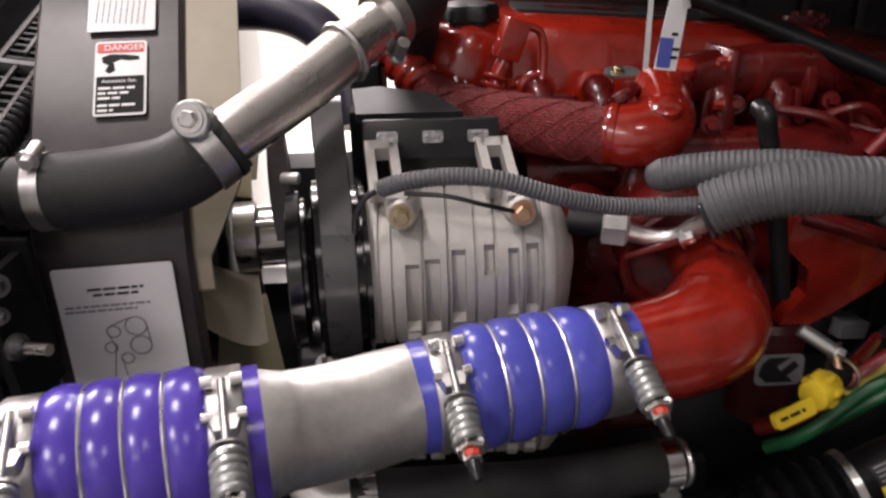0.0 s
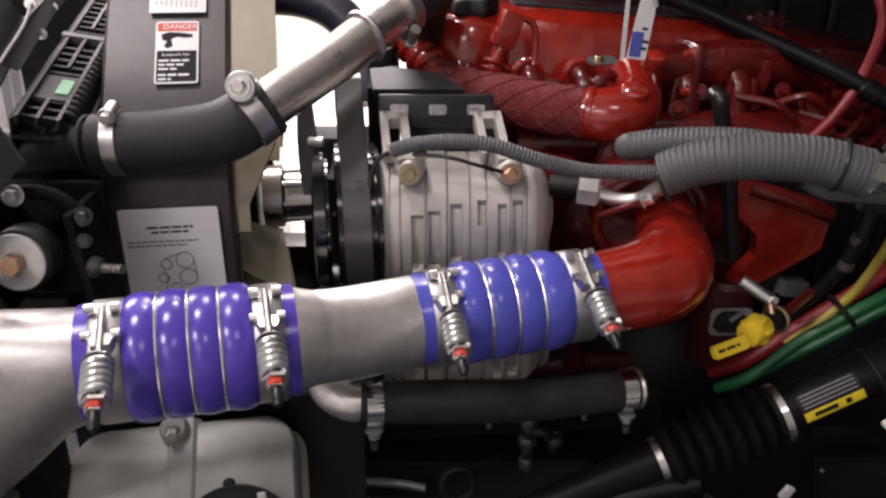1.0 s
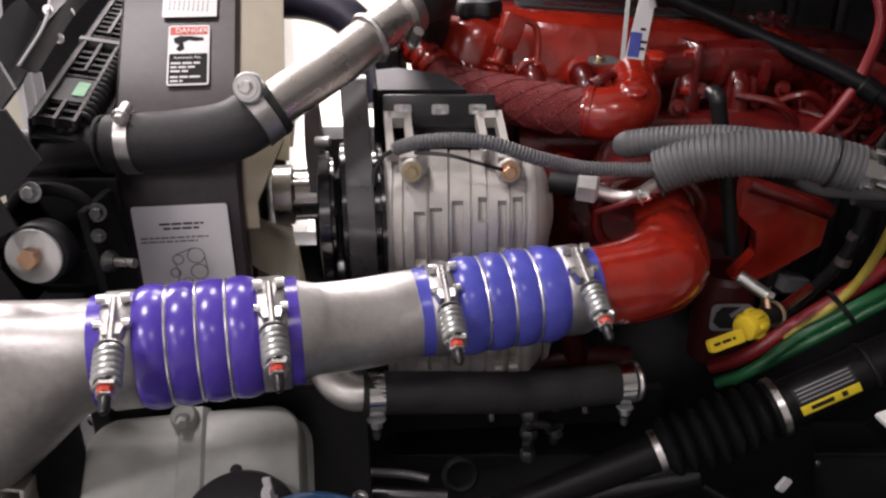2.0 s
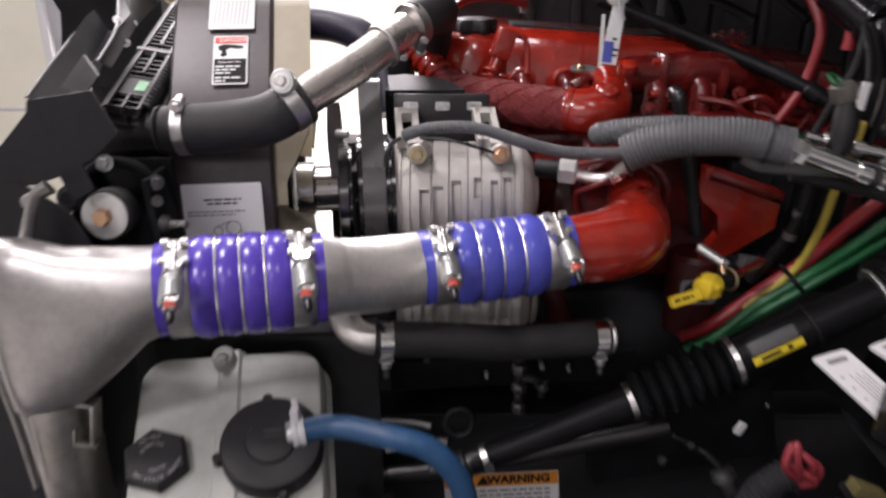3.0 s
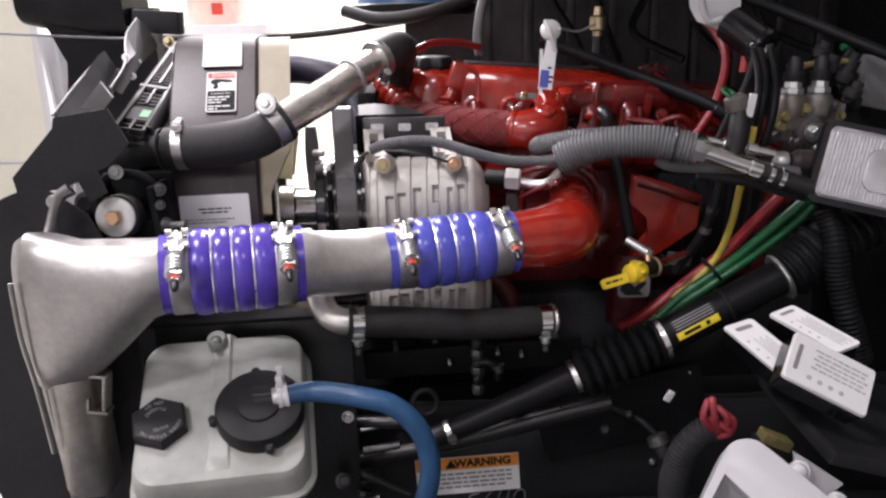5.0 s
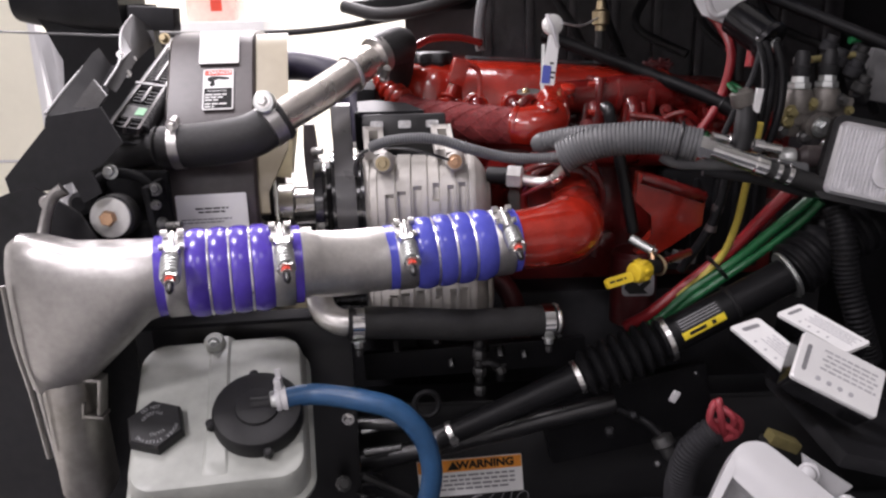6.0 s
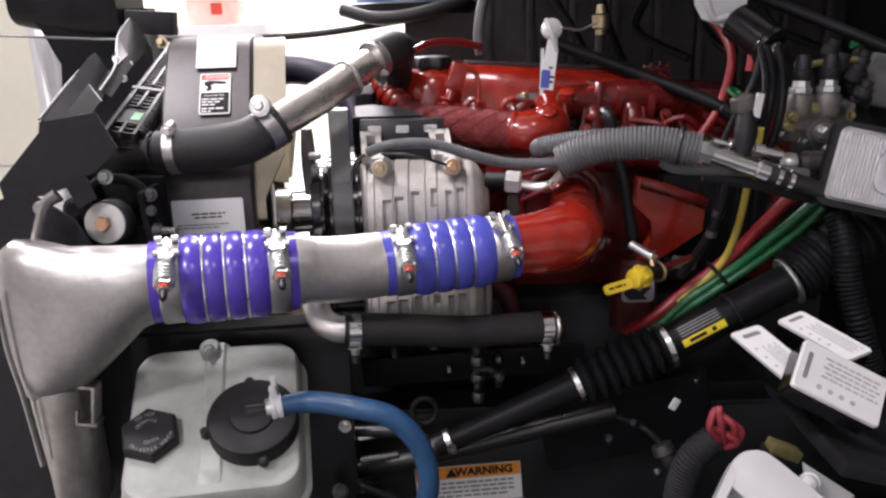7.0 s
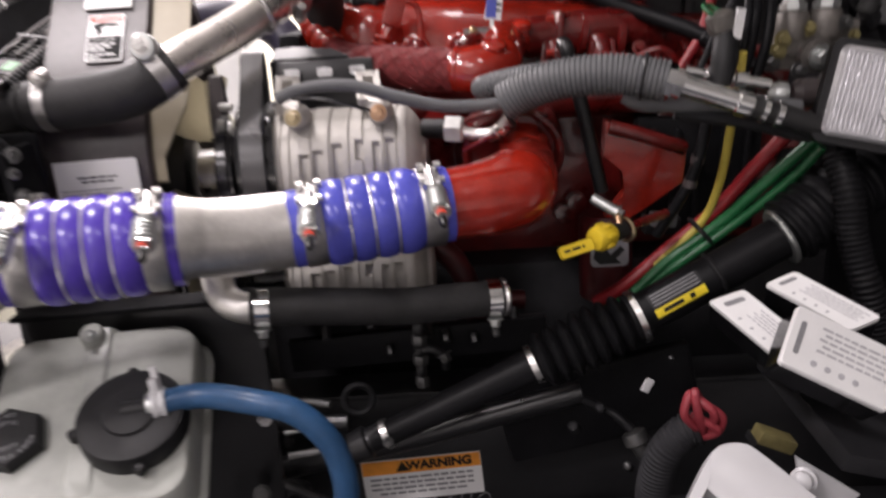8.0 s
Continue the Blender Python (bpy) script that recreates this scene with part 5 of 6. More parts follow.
print_rows(m, [(-0.002, 0.004 - 0.011 * k, 0.20 - 0.03 * (k == 3)) for k in range(4)], 0.0048, 0.0012, GREYINK, lab)
part("triangle", slab([(-0.050, 0.019), (-0.022, 0.019), (-0.036, 0.041)], 0.0004, m @ pose(0, 0, 0.0015)), INK, lab)
CM = face_frame(V(0.045, 0.788, 0.338), (0, -1, 0), roll=5)
for x0, strokes in ((0.0, [[(0, 0.024), (0.012, 0.025)]]), (0.035, [[(0.024, 0.046), (0.008, 0.042), (0.004, 0.024), (0.016, 0.026), (0.022, 0.014), (0.012, 0.002), (-0.004, 0.003)], [(0.008, 0.042), (0.028, 0.046)]]), (0.072, [[(0.018, 0.046), (0.004, 0.028), (0.002, 0.010), (0.014, 0.004), (0.022, 0.014), (0.012, 0.022), (0.002, 0.014)]]), (0.108, [[(0.004, 0.046), (0.000, 0.026), (0.022, 0.026)], [(0.022, 0.048), (0.018, 0.002)]]), (0.142, [[(0.016, 0.046), (0.003, 0.036), (0.002, 0.014), (0.014, 0.004), (0.026, 0.016), (0.024, 0.038), (0.014, 0.046)]])):
    for st in strokes:
        part("chalk_stroke", tube([CM @ V(x0 + a + 0.2 * b, b, 0.0006) for a, b in st], 0.0013, 6, 5), GREYINK, rail, "hand written grey chalk stroke")
for k in range(6):
    part("rail_bolt", hex_bolt(V(-0.38 + 0.055 * k, 0.785, 0.54 - 0.05 * (k % 2)), (0, -1, 0), 0.010, 0.012), DEEP, rail)

S0, S1, S2, S3 = V(0.020, 0.622, 0.627), V(0.289, 0.647, 0.737), V(0.475, 0.662, 0.812), V(0.693, 0.676, 0.924)
shaft = thing("steering_shaft", S1, "black steering shaft with ribbed rubber boot", "steering shaft")
part("lower_tube", tube([S0, S0.lerp(S1, 0.5), S1], lambda s: 0.020 + 0.009 * s, 20), SHAFTBLK, shaft)
part("joint", lathe(S0 + V(-0.035, 0, -0.014), S1 - S0, [(0, 0.012), (0.004, 0.026), (0.03, 0.028), (0.034, 0.022), (0.06, 0.022)], 18), BLACK, shaft)
part("joint_clip", lathe(S0 + (S1 - S0) * 0.08, S1 - S0, [(0, 0.021), (0, 0.0255), (0.010, 0.0255), (0.010, 0.021)], 24), STEEL, shaft, "bright joint band")
part("joint_bolt", hex_bolt(S0 + V(0.03, -0.026, 0.012), (0.1, -1, 0.3), 0.006, 0.008), DULL, shaft)
d = (S2 - S1)
L = d.length
prof = [(0, 0.030), (0.012, 0.032)]
for i in range(7):
    for f, r in ((0.0, 0.040), (0.25, 0.052), (0.5, 0.056), (0.75, 0.052), (1.0, 0.040)):
        prof.append((0.014 + (L - 0.04) * (i + f) / 7, r - 0.003 - 0.006 * abs(i - 3.5) / 3.5))
prof += [(L - 0.022, 0.042), (L, 0.042)]
part("boot", lathe(S1, d, prof, 40), SHAFTBLK, shaft, "ribbed black rubber boot")
for p, r in ((S1 + d.normalized() * 0.006, 0.0315), (S2 - d.normalized() * 0.010, 0.0425)):
    part("clip", lathe(p - d.normalized() * 0.005, d, [(0, r), (0, r + 0.002), (0.010, r + 0.002), (0.010, r)], 36), STEEL, shaft, "steel boot clip")
part("upper_tube", tube([S2 - d.normalized() * 0.01, S2.lerp(S3, 0.4), S3], 0.0345, 32), SHAFTBLK, shaft)
part("collar", torus(S2.lerp(S3, 0.53), S3 - S2, 0.035, 0.004, 36), CAPBLK, shaft)
part("end_ring", lathe(S3, S3 - S2, [(0, 0.030), (0, 0.046), (0.004, 0.048), (0.008, 0.046)], 36), ZINC, shaft, "pale end ring")
part("end_boot", corrugated([S3 + V(0.01, 0.005, 0.006), S3 + V(0.08, 0.02, 0.05), S3 + V(0.18, 0.04, 0.10)], 0.056, 0.022, 0.14, 32), SHAFTBLK, shaft)
ud = (S3 - S2).normalized()
nrm = (V(0, -1, 0.55) - ud * V(0, -1, 0.55).dot(ud)).normalized()
m = face_frame(S2.lerp(S3, 0.24) + nrm * 0.0352, nrm, ud.cross(nrm) * -1)
m = m if (m.to_3x3() @ V(1, 0, 0)).dot(ud) > 0 else m @ pose(0, 0, 0, 0, 0, 180)


def bent(m, w, y0, y1, R, lift):
    bm = bmesh.new()
    rows = []
    for k in range(9):
        y = y0 + (y1 - y0) * k / 8
        a = y / R
        rows.append([m @ V(sx * w / 2, (R + o) * math.sin(a), (R + o) * math.cos(a) - R) for sx, o in ((-1, lift), (1, lift), (1, lift + 0.0006), (-1, lift + 0.0006))])
    return loft(rows, bm)


lab = part("caution_label", bent(m, 0.088, -0.018, 0.022, 0.0345, 0.001), CAPBLK, shaft, "black and yellow caution sticker")
part("yellow_band", bent(m, 0.088, -0.018, -0.004, 0.0345, 0.0018), YELINK, lab)
for y in (0.002, 0.0075, 0.013, 0.0185):
    part("line", bent(m, 0.080, y - 0.0009, y + 0.0009, 0.0345, 0.0018), GREYINK, lab)
part("line", bent(m @ pose(-0.013, 0, 0), 0.034, -0.0135, -0.0075, 0.0345, 0.0026), INK, lab)
part("line", bent(m @ pose(0.020, 0, 0), 0.008, -0.0145, -0.007, 0.0345, 0.0026), INK, lab)

tagged(part("drag_link", tube([V(-0.25, 0.72, 0.50), V(0.05, 0.705, 0.572), V(0.25, 0.70, 0.624), V(0.38, 0.695, 0.658)], 0.021, 18), BLACK), "glossy black drag link rod", "rod")
hyd = thing("hydraulic_lines", V(-0.07, 0.66, 0.62), "dark hydraulic lines and fittings below reservoir", "hydraulic line")
part("line", tube([V(-0.20, 0.68, 0.635), V(-0.10, 0.66, 0.645), V(-0.02, 0.65, 0.648)], 0.014, 14), BLACK, hyd)
part("steel_rod", rod(V(-0.132, 0.655, 0.631), V(-0.086, 0.655, 0.640), 0.0055, 12), ZINC, hyd, "bright steel rod")
part("steel_rod", rod(V(-0.128, 0.65, 0.586), V(-0.054, 0.65, 0.598), 0.0085, 14), DULL, hyd)
for x, y, z in ((-0.03, 0.54, 0.50), (-0.20, 0.53, 0.47), (-0.10, 0.56, 0.49), (-0.17, 0.60, 0.55)):
    part("banjo_fitting", lathe(V(x, y, z), (0.3, -0.8, 0.5), [(0, 0.012), (0.008, 0.012), (0.009, 0.016), (0.018, 0.016), (0.020, 0.010), (0.026, 0.009)], 8), DULL, hyd, "dull steel banjo fitting")
part("line", tube([V(-0.20, 0.68, 0.675), V(-0.10, 0.67, 0.680), V(-0.05, 0.66, 0.678)], 0.007, 10), DULL, hyd)
for k in range(14):
    a = random.Random(200 + k)
    p = V(a.uniform(-0.22, 0.02), a.uniform(0.50, 0.68), a.uniform(0.34, 0.58))
    q = p + V(a.uniform(-0.05, 0.05), a.uniform(-0.03, 0.03), a.uniform(-0.06, 0.06))
    if k % 2:
        part("line", tube([p + V(-0.08, 0.02, -0.03), p, q, q + V(0.09, 0.0, -0.05)], a.uniform(0.006, 0.013), 10), BLACK, hyd)
    else:
        part("fitting", hex_bolt(p, q - p, a.uniform(0.010, 0.017), a.uniform(0.02, 0.04)), BLACK if k % 4 else DULL, hyd)
stub = thing("bracket_studs", V(0.08, 0.68, 0.74), "row of small steel studs on dark bracket", "studs")
part("bracket", block((0.10, 0.765, 0.735), (0.46, 0.02, 0.06), (0, -3, 0)), SHAFTBLK, stub, bevel=0.003)
for x, z, s in ((-0.06, 0.782, 1.0), (0.02, 0.80, 1.1), (0.115, 0.785, 1.3), (0.15, 0.765, 1.0), (0.20, 0.755, 0.8), (0.27, 0.80, 0.9), (0.05, 0.74, 0.8)):
    part("stud", hex_bolt(V(x, 0.752, z), (0.1, -0.6, -0.8), 0.009 * s, 0.022 * s, washer=False), BLACK, stub)

# oil filter with plain badge, dipstick handle, small connectors
of = thing("oil_filter", V(0.46, 0.90, 0.74), "oil filter in shaded red with greyed badge", "oil filter")
part("can", lathe(V(0.462, 0.91, 0.745), (0, 0, 1), [(0, 0.040), (0.006, 0.050), (0.16, 0.051), (0.17, 0.044)], 40), DKRED, of)
m = face_frame(V(0.459, 0.857, 0.851), (0, -1, 0.05))
# Badge is white; its grey stands for the shade on it.
part("badge", plate(m, 0.070, 0.050, 0.001, 0.0, 0.010), GREYINK, of)
part("badge_mark", slab([(-0.026, 0.010), (-0.016, 0.020), (0.014, 0.020), (-0.004, 0.006), (0.002, -0.002), (0.020, 0.014), (0.028, 0.006), (0.012, -0.010), (0.022, -0.020), (-0.018, -0.020), (-0.030, -0.008)], 0.0006, m @ pose(0, 0, 0.001)), INK, of)
dh = thing("engine_dipstick", V(0.41, 0.645, 0.965), "bright yellow plastic dipstick handle", "dipstick")
ax = V(-0.80, -0.60, -0.02).normalized()
part("knob", lathe(V(0.436, 0.686, 0.946), ax, [(0, 0.012), (0.010, 0.013), (0.014, 0.018), (0.018, 0.0195), (0.046, 0.0195), (0.051, 0.017), (0.053, 0.008)], 28), YELLOW, dh)
for k in range(7):
    a = 2 * math.pi * k / 7
    u = ax.orthogonal().normalized()
    w = ax.cross(u)
    q = V(0.436, 0.686, 0.946) + ax * 0.020 + 0.0185 * (math.cos(a) * u + math.sin(a) * w)
    part("grip", lathe(q, ax, [(0, 0.003), (0.003, 0.0048), (0.016, 0.0048), (0.019, 0.003)], 10), YELLOW, dh)
BM = face_frame(V(0.362, 0.634, 0.938), (0.25, -0.8, 0.55), (0, 0.5, 1), 16)
part("blade", slab(round_rect(0.058, 0.019, 0.005, 4), 0.007, BM), YELLOW, dh, bevel=0.002)
part("blade_mark", bars(BM, [(-0.004, 0, 0.036)], 0.004, 0.0072), CAPBLK, dh)
part("neck", rod(V(0.450, 0.697, 0.946), V(0.430, 0.682, 0.946), 0.0145, 18), CAPBLK, dh)
part("neck_ring", torus(V(0.452, 0.698, 0.946), ax, 0.019, 0.003, 24), BRASS, dh)
part("tube", tube([V(0.445, 0.692, 0.946), V(0.48, 0.72, 0.948), V(0.54, 0.78, 0.945)], 0.0075, 12), DRED, dh)
sens = thing("pressure_sensor", V(0.43, 0.72, 1.01), "small steel pressure sensor with hex", "sensor")
part("body", rod(V(0.405, 0.725, 0.994), V(0.44, 0.705, 0.974), 0.0092, 16), ZINC, sens)
part("tip", hex_bolt(V(0.44, 0.705, 0.974), (0.8, -0.45, -0.4), 0.009, 0.010), STEEL, sens)
part("clip", rod(V(0.44, 0.70, 0.970), V(0.441, 0.69, 0.957), 0.005, 10), COPPER, sens)
tagged(part("wire_connector", block((0.560, 0.875, 0.906), (0.048, 0.024, 0.026), (0, 10, 15)), GREYCON, None, bevel=0.003), "grey plastic wire connector", "connector")

# ---- conduit, fittings and tubes ----
cond = thing("wiring_conduit", V(0.35, 0.70, 1.18), "grey corrugated wiring conduit bundle", "conduit")
part("thin_run", corrugated([V(-0.092, 0.745, 1.182), V(-0.06, 0.735, 1.194), V(-0.01, 0.728, 1.200), V(0.04, 0.722, 1.196), V(0.10, 0.722, 1.176), V(0.165, 0.735, 1.157), V(0.22, 0.738, 1.153), V(0.285, 0.725, 1.158)], 0.0105, 0.0052, 0.10, 18), GREYCON, cond)
part("second_run", corrugated([V(0.240, 0.782, 1.176), V(0.27, 0.77, 1.184), V(0.32, 0.752, 1.192), V(0.38, 0.73, 1.196), V(0.45, 0.70, 1.19)], 0.0205, 0.0066, 0.055, 24), GREYCON, cond)
part("thick_run", corrugated([V(0.266, 0.706, 1.160), V(0.295, 0.696, 1.176), V(0.335, 0.680, 1.191), V(0.39, 0.664, 1.198), V(0.44, 0.652, 1.197), V(0.497, 0.636, 1.186)], 0.0305, 0.0072, 0.075, 30), GREYCON, cond)
part("lower_run", tube([V(0.445, 0.68, 1.165), V(0.47, 0.672, 1.153), V(0.52, 0.665, 1.150), V(0.60, 0.66, 1.146), V(0.70, 0.66, 1.13)], 0.0145, 18), GREYCON, cond)
part("mouth", lathe(V(0.240, 0.782, 1.176), (-1, 0.4, -0.3), [(0, 0.0205), (0.008, 0.019), (0.018, 0.014), (0.022, 0.008)], 24), GREYCON, cond)
part("tie", torus(V(0.466, 0.648, 1.193), (1, -0.3, -0.15), 0.0325, 0.003, 30), BLACK, cond, "black cable tie")
part("tie", torus(V(0.272, 0.722, 1.140), (1, -0.1, 0.5), 0.02, 0.004, 24), BLACK, cond)
part("lead", tube([V(-0.065, 0.728, 1.182), V(-0.02, 0.715, 1.182), V(0.02, 0.712, 1.172), V(0.055, 0.725, 1.158)], 0.0028, 8), BLACK, cond, "thin black lead")
part("lead", tube([V(-0.098, 0.755, 1.176), V(-0.112, 0.75, 1.168), V(-0.122, 0.745, 1.150), V(-0.124, 0.745, 1.128)], 0.0036, 8), BLACK, cond)

ref = thing("refrigerant_pipe", V(0.19, 0.79, 1.105), "bare aluminium refrigerant pipe with hex nut", "pipe")
part("port", rod(V(0.135, 0.81, 1.11), V(0.175, 0.795, 1.110), 0.017, 20), CAPBLK, ref)
part("nut", lathe(V(0.172, 0.792, 1.110), (1, -0.25, -0.06), [(0, 0.020), (0.002, 0.0235), (0.028, 0.0235), (0.032, 0.018)], 6), PALE, ref, "bright hex nut")
part("pipe", tube([V(0.19, 0.786, 1.108), V(0.225, 0.778, 1.100), V(0.255, 0.765, 1.104), V(0.272, 0.745, 1.125), V(0.28, 0.725, 1.14)], 0.0115, 18), ALU, ref)
chf = thing("chrome_fitting", V(0.58, 0.63, 1.16), "chromed pipe fitting from conduit end", "pipe fitting")
fd = V(0.155, -0.008, -0.055).normalized()
part("gland", lathe(V(0.492, 0.638, 1.188), fd, [(0, 0.026), (0.012, 0.0275), (0.014, 0.0225), (0.026, 0.0225)], 8), CHROME, chf)
part("tube", lathe(V(0.510, 0.637, 1.182), fd, [(0, 0.0165), (0.09, 0.0165), (0.092, 0.019), (0.112, 0.019), (0.114, 0.016), (0.13, 0.016)], 28), CHROME, chf)
for s in (0.128, 0.150):
    part("ferrule", lathe(V(0.510, 0.637, 1.182) + fd * s, fd, [(0, 0.017), (0.001, 0.0195), (0.009, 0.0195), (0.010, 0.017)], 24), CHROME, chf)
part("rubber_end", rod(V(0.510, 0.637, 1.182) + fd * 0.115, V(0.510, 0.637, 1.182) + fd * 0.26, 0.0165, 20), RUBBER, chf)
chf2 = thing("chrome_fitting", V(0.62, 0.70, 1.16), "slim chromed fitting with black hose ends", "pipe fitting")
part("tube", lathe(V(0.535, 0.682, 1.195), (0.17, 0.0, -0.040), [(0, 0.008), (0.03, 0.008), (0.031, 0.013), (0.042, 0.013), (0.043, 0.009), (0.075, 0.009), (0.076, 0.014), (0.094, 0.014), (0.095, 0.010), (0.13, 0.010)], 20), CHROME, chf2)
part("knuckle", lathe(V(0.66, 0.70, 1.15), (0.17, 0.01, -0.02), [(0, 0.018), (0.012, 0.020), (0.014, 0.016), (0.022, 0.020), (0.034, 0.020), (0.036, 0.016)], 20), ZINC, chf2)
part("end_plug", lathe(V(0.70, 0.69, 1.15), (0.17, -0.01, -0.005), [(0, 0.014), (0.01, 0.022), (0.055, 0.022), (0.06, 0.012), (0.068, 0.006)], 16), GREYBLK, chf2)


def tubing(name, pts, r, material, label):
    return tagged(part(name, tube(pts, r, 16), material), label, "hose", "coloured air hoses")


tubing("red_air_hose", [V(0.433, 0.842, 0.762), V(0.478, 0.815, 0.803), V(0.561, 0.812, 0.874), V(0.641, 0.800, 0.950), V(0.685, 0.779, 1.015), V(0.729, 0.757, 1.077)], 0.0125, REDTUBE, "glossy red nylon air hose")
tubing("green_air_hose", [V(0.433, 0.810, 0.751), V(0.479, 0.789, 0.790), V(0.550, 0.789, 0.856), V(0.628, 0.783, 0.916), V(0.689, 0.750, 0.992), V(0.756, 0.717, 1.074)], 0.0098, GREEN, "glossy green nylon air hose")
tubing("green_air_hose", [V(0.455, 0.799, 0.762), V(0.561, 0.780, 0.849), V(0.656, 0.769, 0.924), V(0.728, 0.732, 1.005), V(0.763, 0.709, 1.060)], 0.0085, GREEN, "second green nylon air hose")
tubing("yellow_air_hose", [V(0.529, 0.805, 0.842), V(0.570, 0.799, 0.879), V(0.613, 0.796, 0.931), V(0.628, 0.772, 1.003), V(0.629, 0.741, 1.093), V(0.620, 0.690, 1.180), V(0.619, 0.680, 1.216)], 0.0072, YELTUBE, "printed yellow nylon air hose")
tubing("red_air_hose", [V(0.641, 1.101, 1.422), V(0.657, 1.024, 1.383), V(0.666, 0.969, 1.323), V(0.646, 0.958, 1.235), V(0.611, 0.947, 1.180), V(0.580, 0.947, 1.141)], 0.0096, REDTUBE, "red air hose rising past conduit")
tubing("red_air_hose", [V(0.662, 0.86, 1.37), V(0.660, 0.845, 1.335), V(0.656, 0.84, 1.305)], 0.010, REDTUBE, "short red air hose behind canister")
tagged(part("hose_tie", torus(V(0.606, 0.795, 0.903), (1, 0, 0.85), 0.030, 0.004, 24), BLACK), "black cable tie round hoses", "cable tie")
bk = thing("black_harness", V(0.62, 0.71, 1.2), "black taped wiring harness and plugs", "wiring harness")
part("plug", tube([V(0.583, 0.662, 1.172), V(0.588, 0.668, 1.20), V(0.592, 0.676, 1.225), V(0.592, 0.682, 1.248)], lambda s: 0.014 + 0.006 * math.sin(s * 3), 18), CAPBLK, bk, "black rubber plug boot")
part("plug_tip", lathe(V(0.590, 0.684, 1.246), (-0.25, 0.05, 1), [(0, 0.017), (0.006, 0.021), (0.026, 0.021), (0.032, 0.013)], 18), VALVE, bk, "grey plastic connector")
part("plug_tag", block((0.607, 0.668, 1.258), (0.013, 0.005, 0.042), (0, 8, 10)), WHITE, bk)
for x, y, r, lift in ((0.630, 0.70, 0.007, 0.0), (0.645, 0.71, 0.009, 0.01), (0.662, 0.70, 0.007, -0.01), (0.672, 0.72, 0.008, 0.0), (0.652, 0.73, 0.010, 0.02)):
    part("cable", tube([V(x - 0.02, y + 0.01, 1.15), V(x - 0.008, y, 1.20), V(x, y, 1.25 + lift), V(x + 0.012, y + 0.03, 1.30), V(x + 0.022, y + 0.09, 1.35)], r, 12), SHAFTBLK, bk)
part("cable", tube([V(0.555, 0.74, 1.13), V(0.572, 0.735, 1.18), V(0.592, 0.725, 1.24), V(0.62, 0.735, 1.29), V(0.65, 0.78, 1.34)], 0.0055, 10), DEEP, bk)
part("cable_elbow", tube([V(0.583, 0.662, 1.178), V(0.574, 0.658, 1.160), V(0.560, 0.66, 1.150), V(0.548, 0.67, 1.158)], 0.012, 14), CAPBLK, bk)
part("cable", tube([V(0.60, 0.76, 1.12), V(0.585, 0.76, 1.04), V(0.565, 0.77, 0.98), V(0.53, 0.80, 0.90)], 0.0095, 12), SHAFTBLK, bk)
for z, x in ((1.045, 0.586), (1.005, 0.575)):
    part("collar", lathe(V(x, 0.762, z), (-0.2, 0.1, -1), [(0, 0.0115), (0.012, 0.0115)], 18), GREYBLK, bk)
part("green_ring", torus(V(0.574, 0.69, 1.278), (0.5, -0.5, 1), 0.014, 0.0038, 22), GREEN, bk, "green seal ring")
part("cable", tube([V(0.72, 0.66, 1.09), V(0.68, 0.655, 1.10), V(0.62, 0.66, 1.118), V(0.52, 0.675, 1.135)], 0.012, 12), DEEP, bk)

vblk = thing("valve_block", V(0.76, 0.78, 1.15), "cast grey air valve block with brass plugs", "valve block")
part("body", block((0.772, 0.805, 1.212), (0.125, 0.07, 0.085), (0, 6, -10)), VALVE, vblk, bevel=0.008)
part("body_step", block((0.742, 0.770, 1.222), (0.060, 0.030, 0.050), (0, 6, -10)), VALVE, vblk, bevel=0.006)
part("body_foot", block((0.815, 0.775, 1.185), (0.055, 0.030, 0.045), (0, 10, -10)), VALVE, vblk, bevel=0.006)
for x, h in ((0.727, 0.0), (0.779, 0.001)):
    part("port", lathe(V(x, 0.772, 1.222 + h), (0.03, 0.03, 1), [(0, 0.024), (0.005, 0.026), (0.036, 0.026), (0.044, 0.021)], 22), VALVE, vblk, "cast vertical port")
    part("collar", lathe(V(x + 0.001, 0.774, 1.266 + h), (0.03, 0.03, 1), [(0, 0.019), (0.002, 0.022), (0.011, 0.022), (0.013, 0.017), (0.024, 0.016)], 8), ZINC, vblk, "bright zinc collar")
    part("pushfit", lathe(V(x + 0.002, 0.776, 1.289 + h), (0.06, 0.06, 1), [(0, 0.017), (0.004, 0.019), (0.018, 0.019), (0.020, 0.015), (0.040, 0.014), (0.048, 0.010)], 16), CAPBLK, vblk)
part("solenoid", lathe(V(0.758, 0.765, 1.200), (0.15, -1, -0.1), [(0, 0.027), (0.018, 0.027), (0.020, 0.020), (0.026, 0.019)], 24), VALVE, vblk)
part("solenoid_nut", hex_bolt(V(0.761, 0.739, 1.197), (0.15, -1, -0.1), 0.013, 0.014), ZINC, vblk)
for x, z, r in ((0.707, 1.225, 0.009), (0.745, 1.239, 0.008), (0.700, 1.207, 0.009), (0.817, 1.225, 0.006)):
    part("plug", hex_bolt(V(x, 0.752, z), (-0.1, -1, 0.1), r, 0.012), OLIVE, vblk, "olive yellow brass plug")
for x, z, r in ((0.690, 1.19, 0.010), (0.735, 1.176, 0.009), (0.792, 1.168, 0.010), (0.80, 1.245, 0.008)):
    part("nut", hex_bolt(V(x, 0.752, z), (0.1, -1, 0.0), r, 0.014), DULL, vblk)
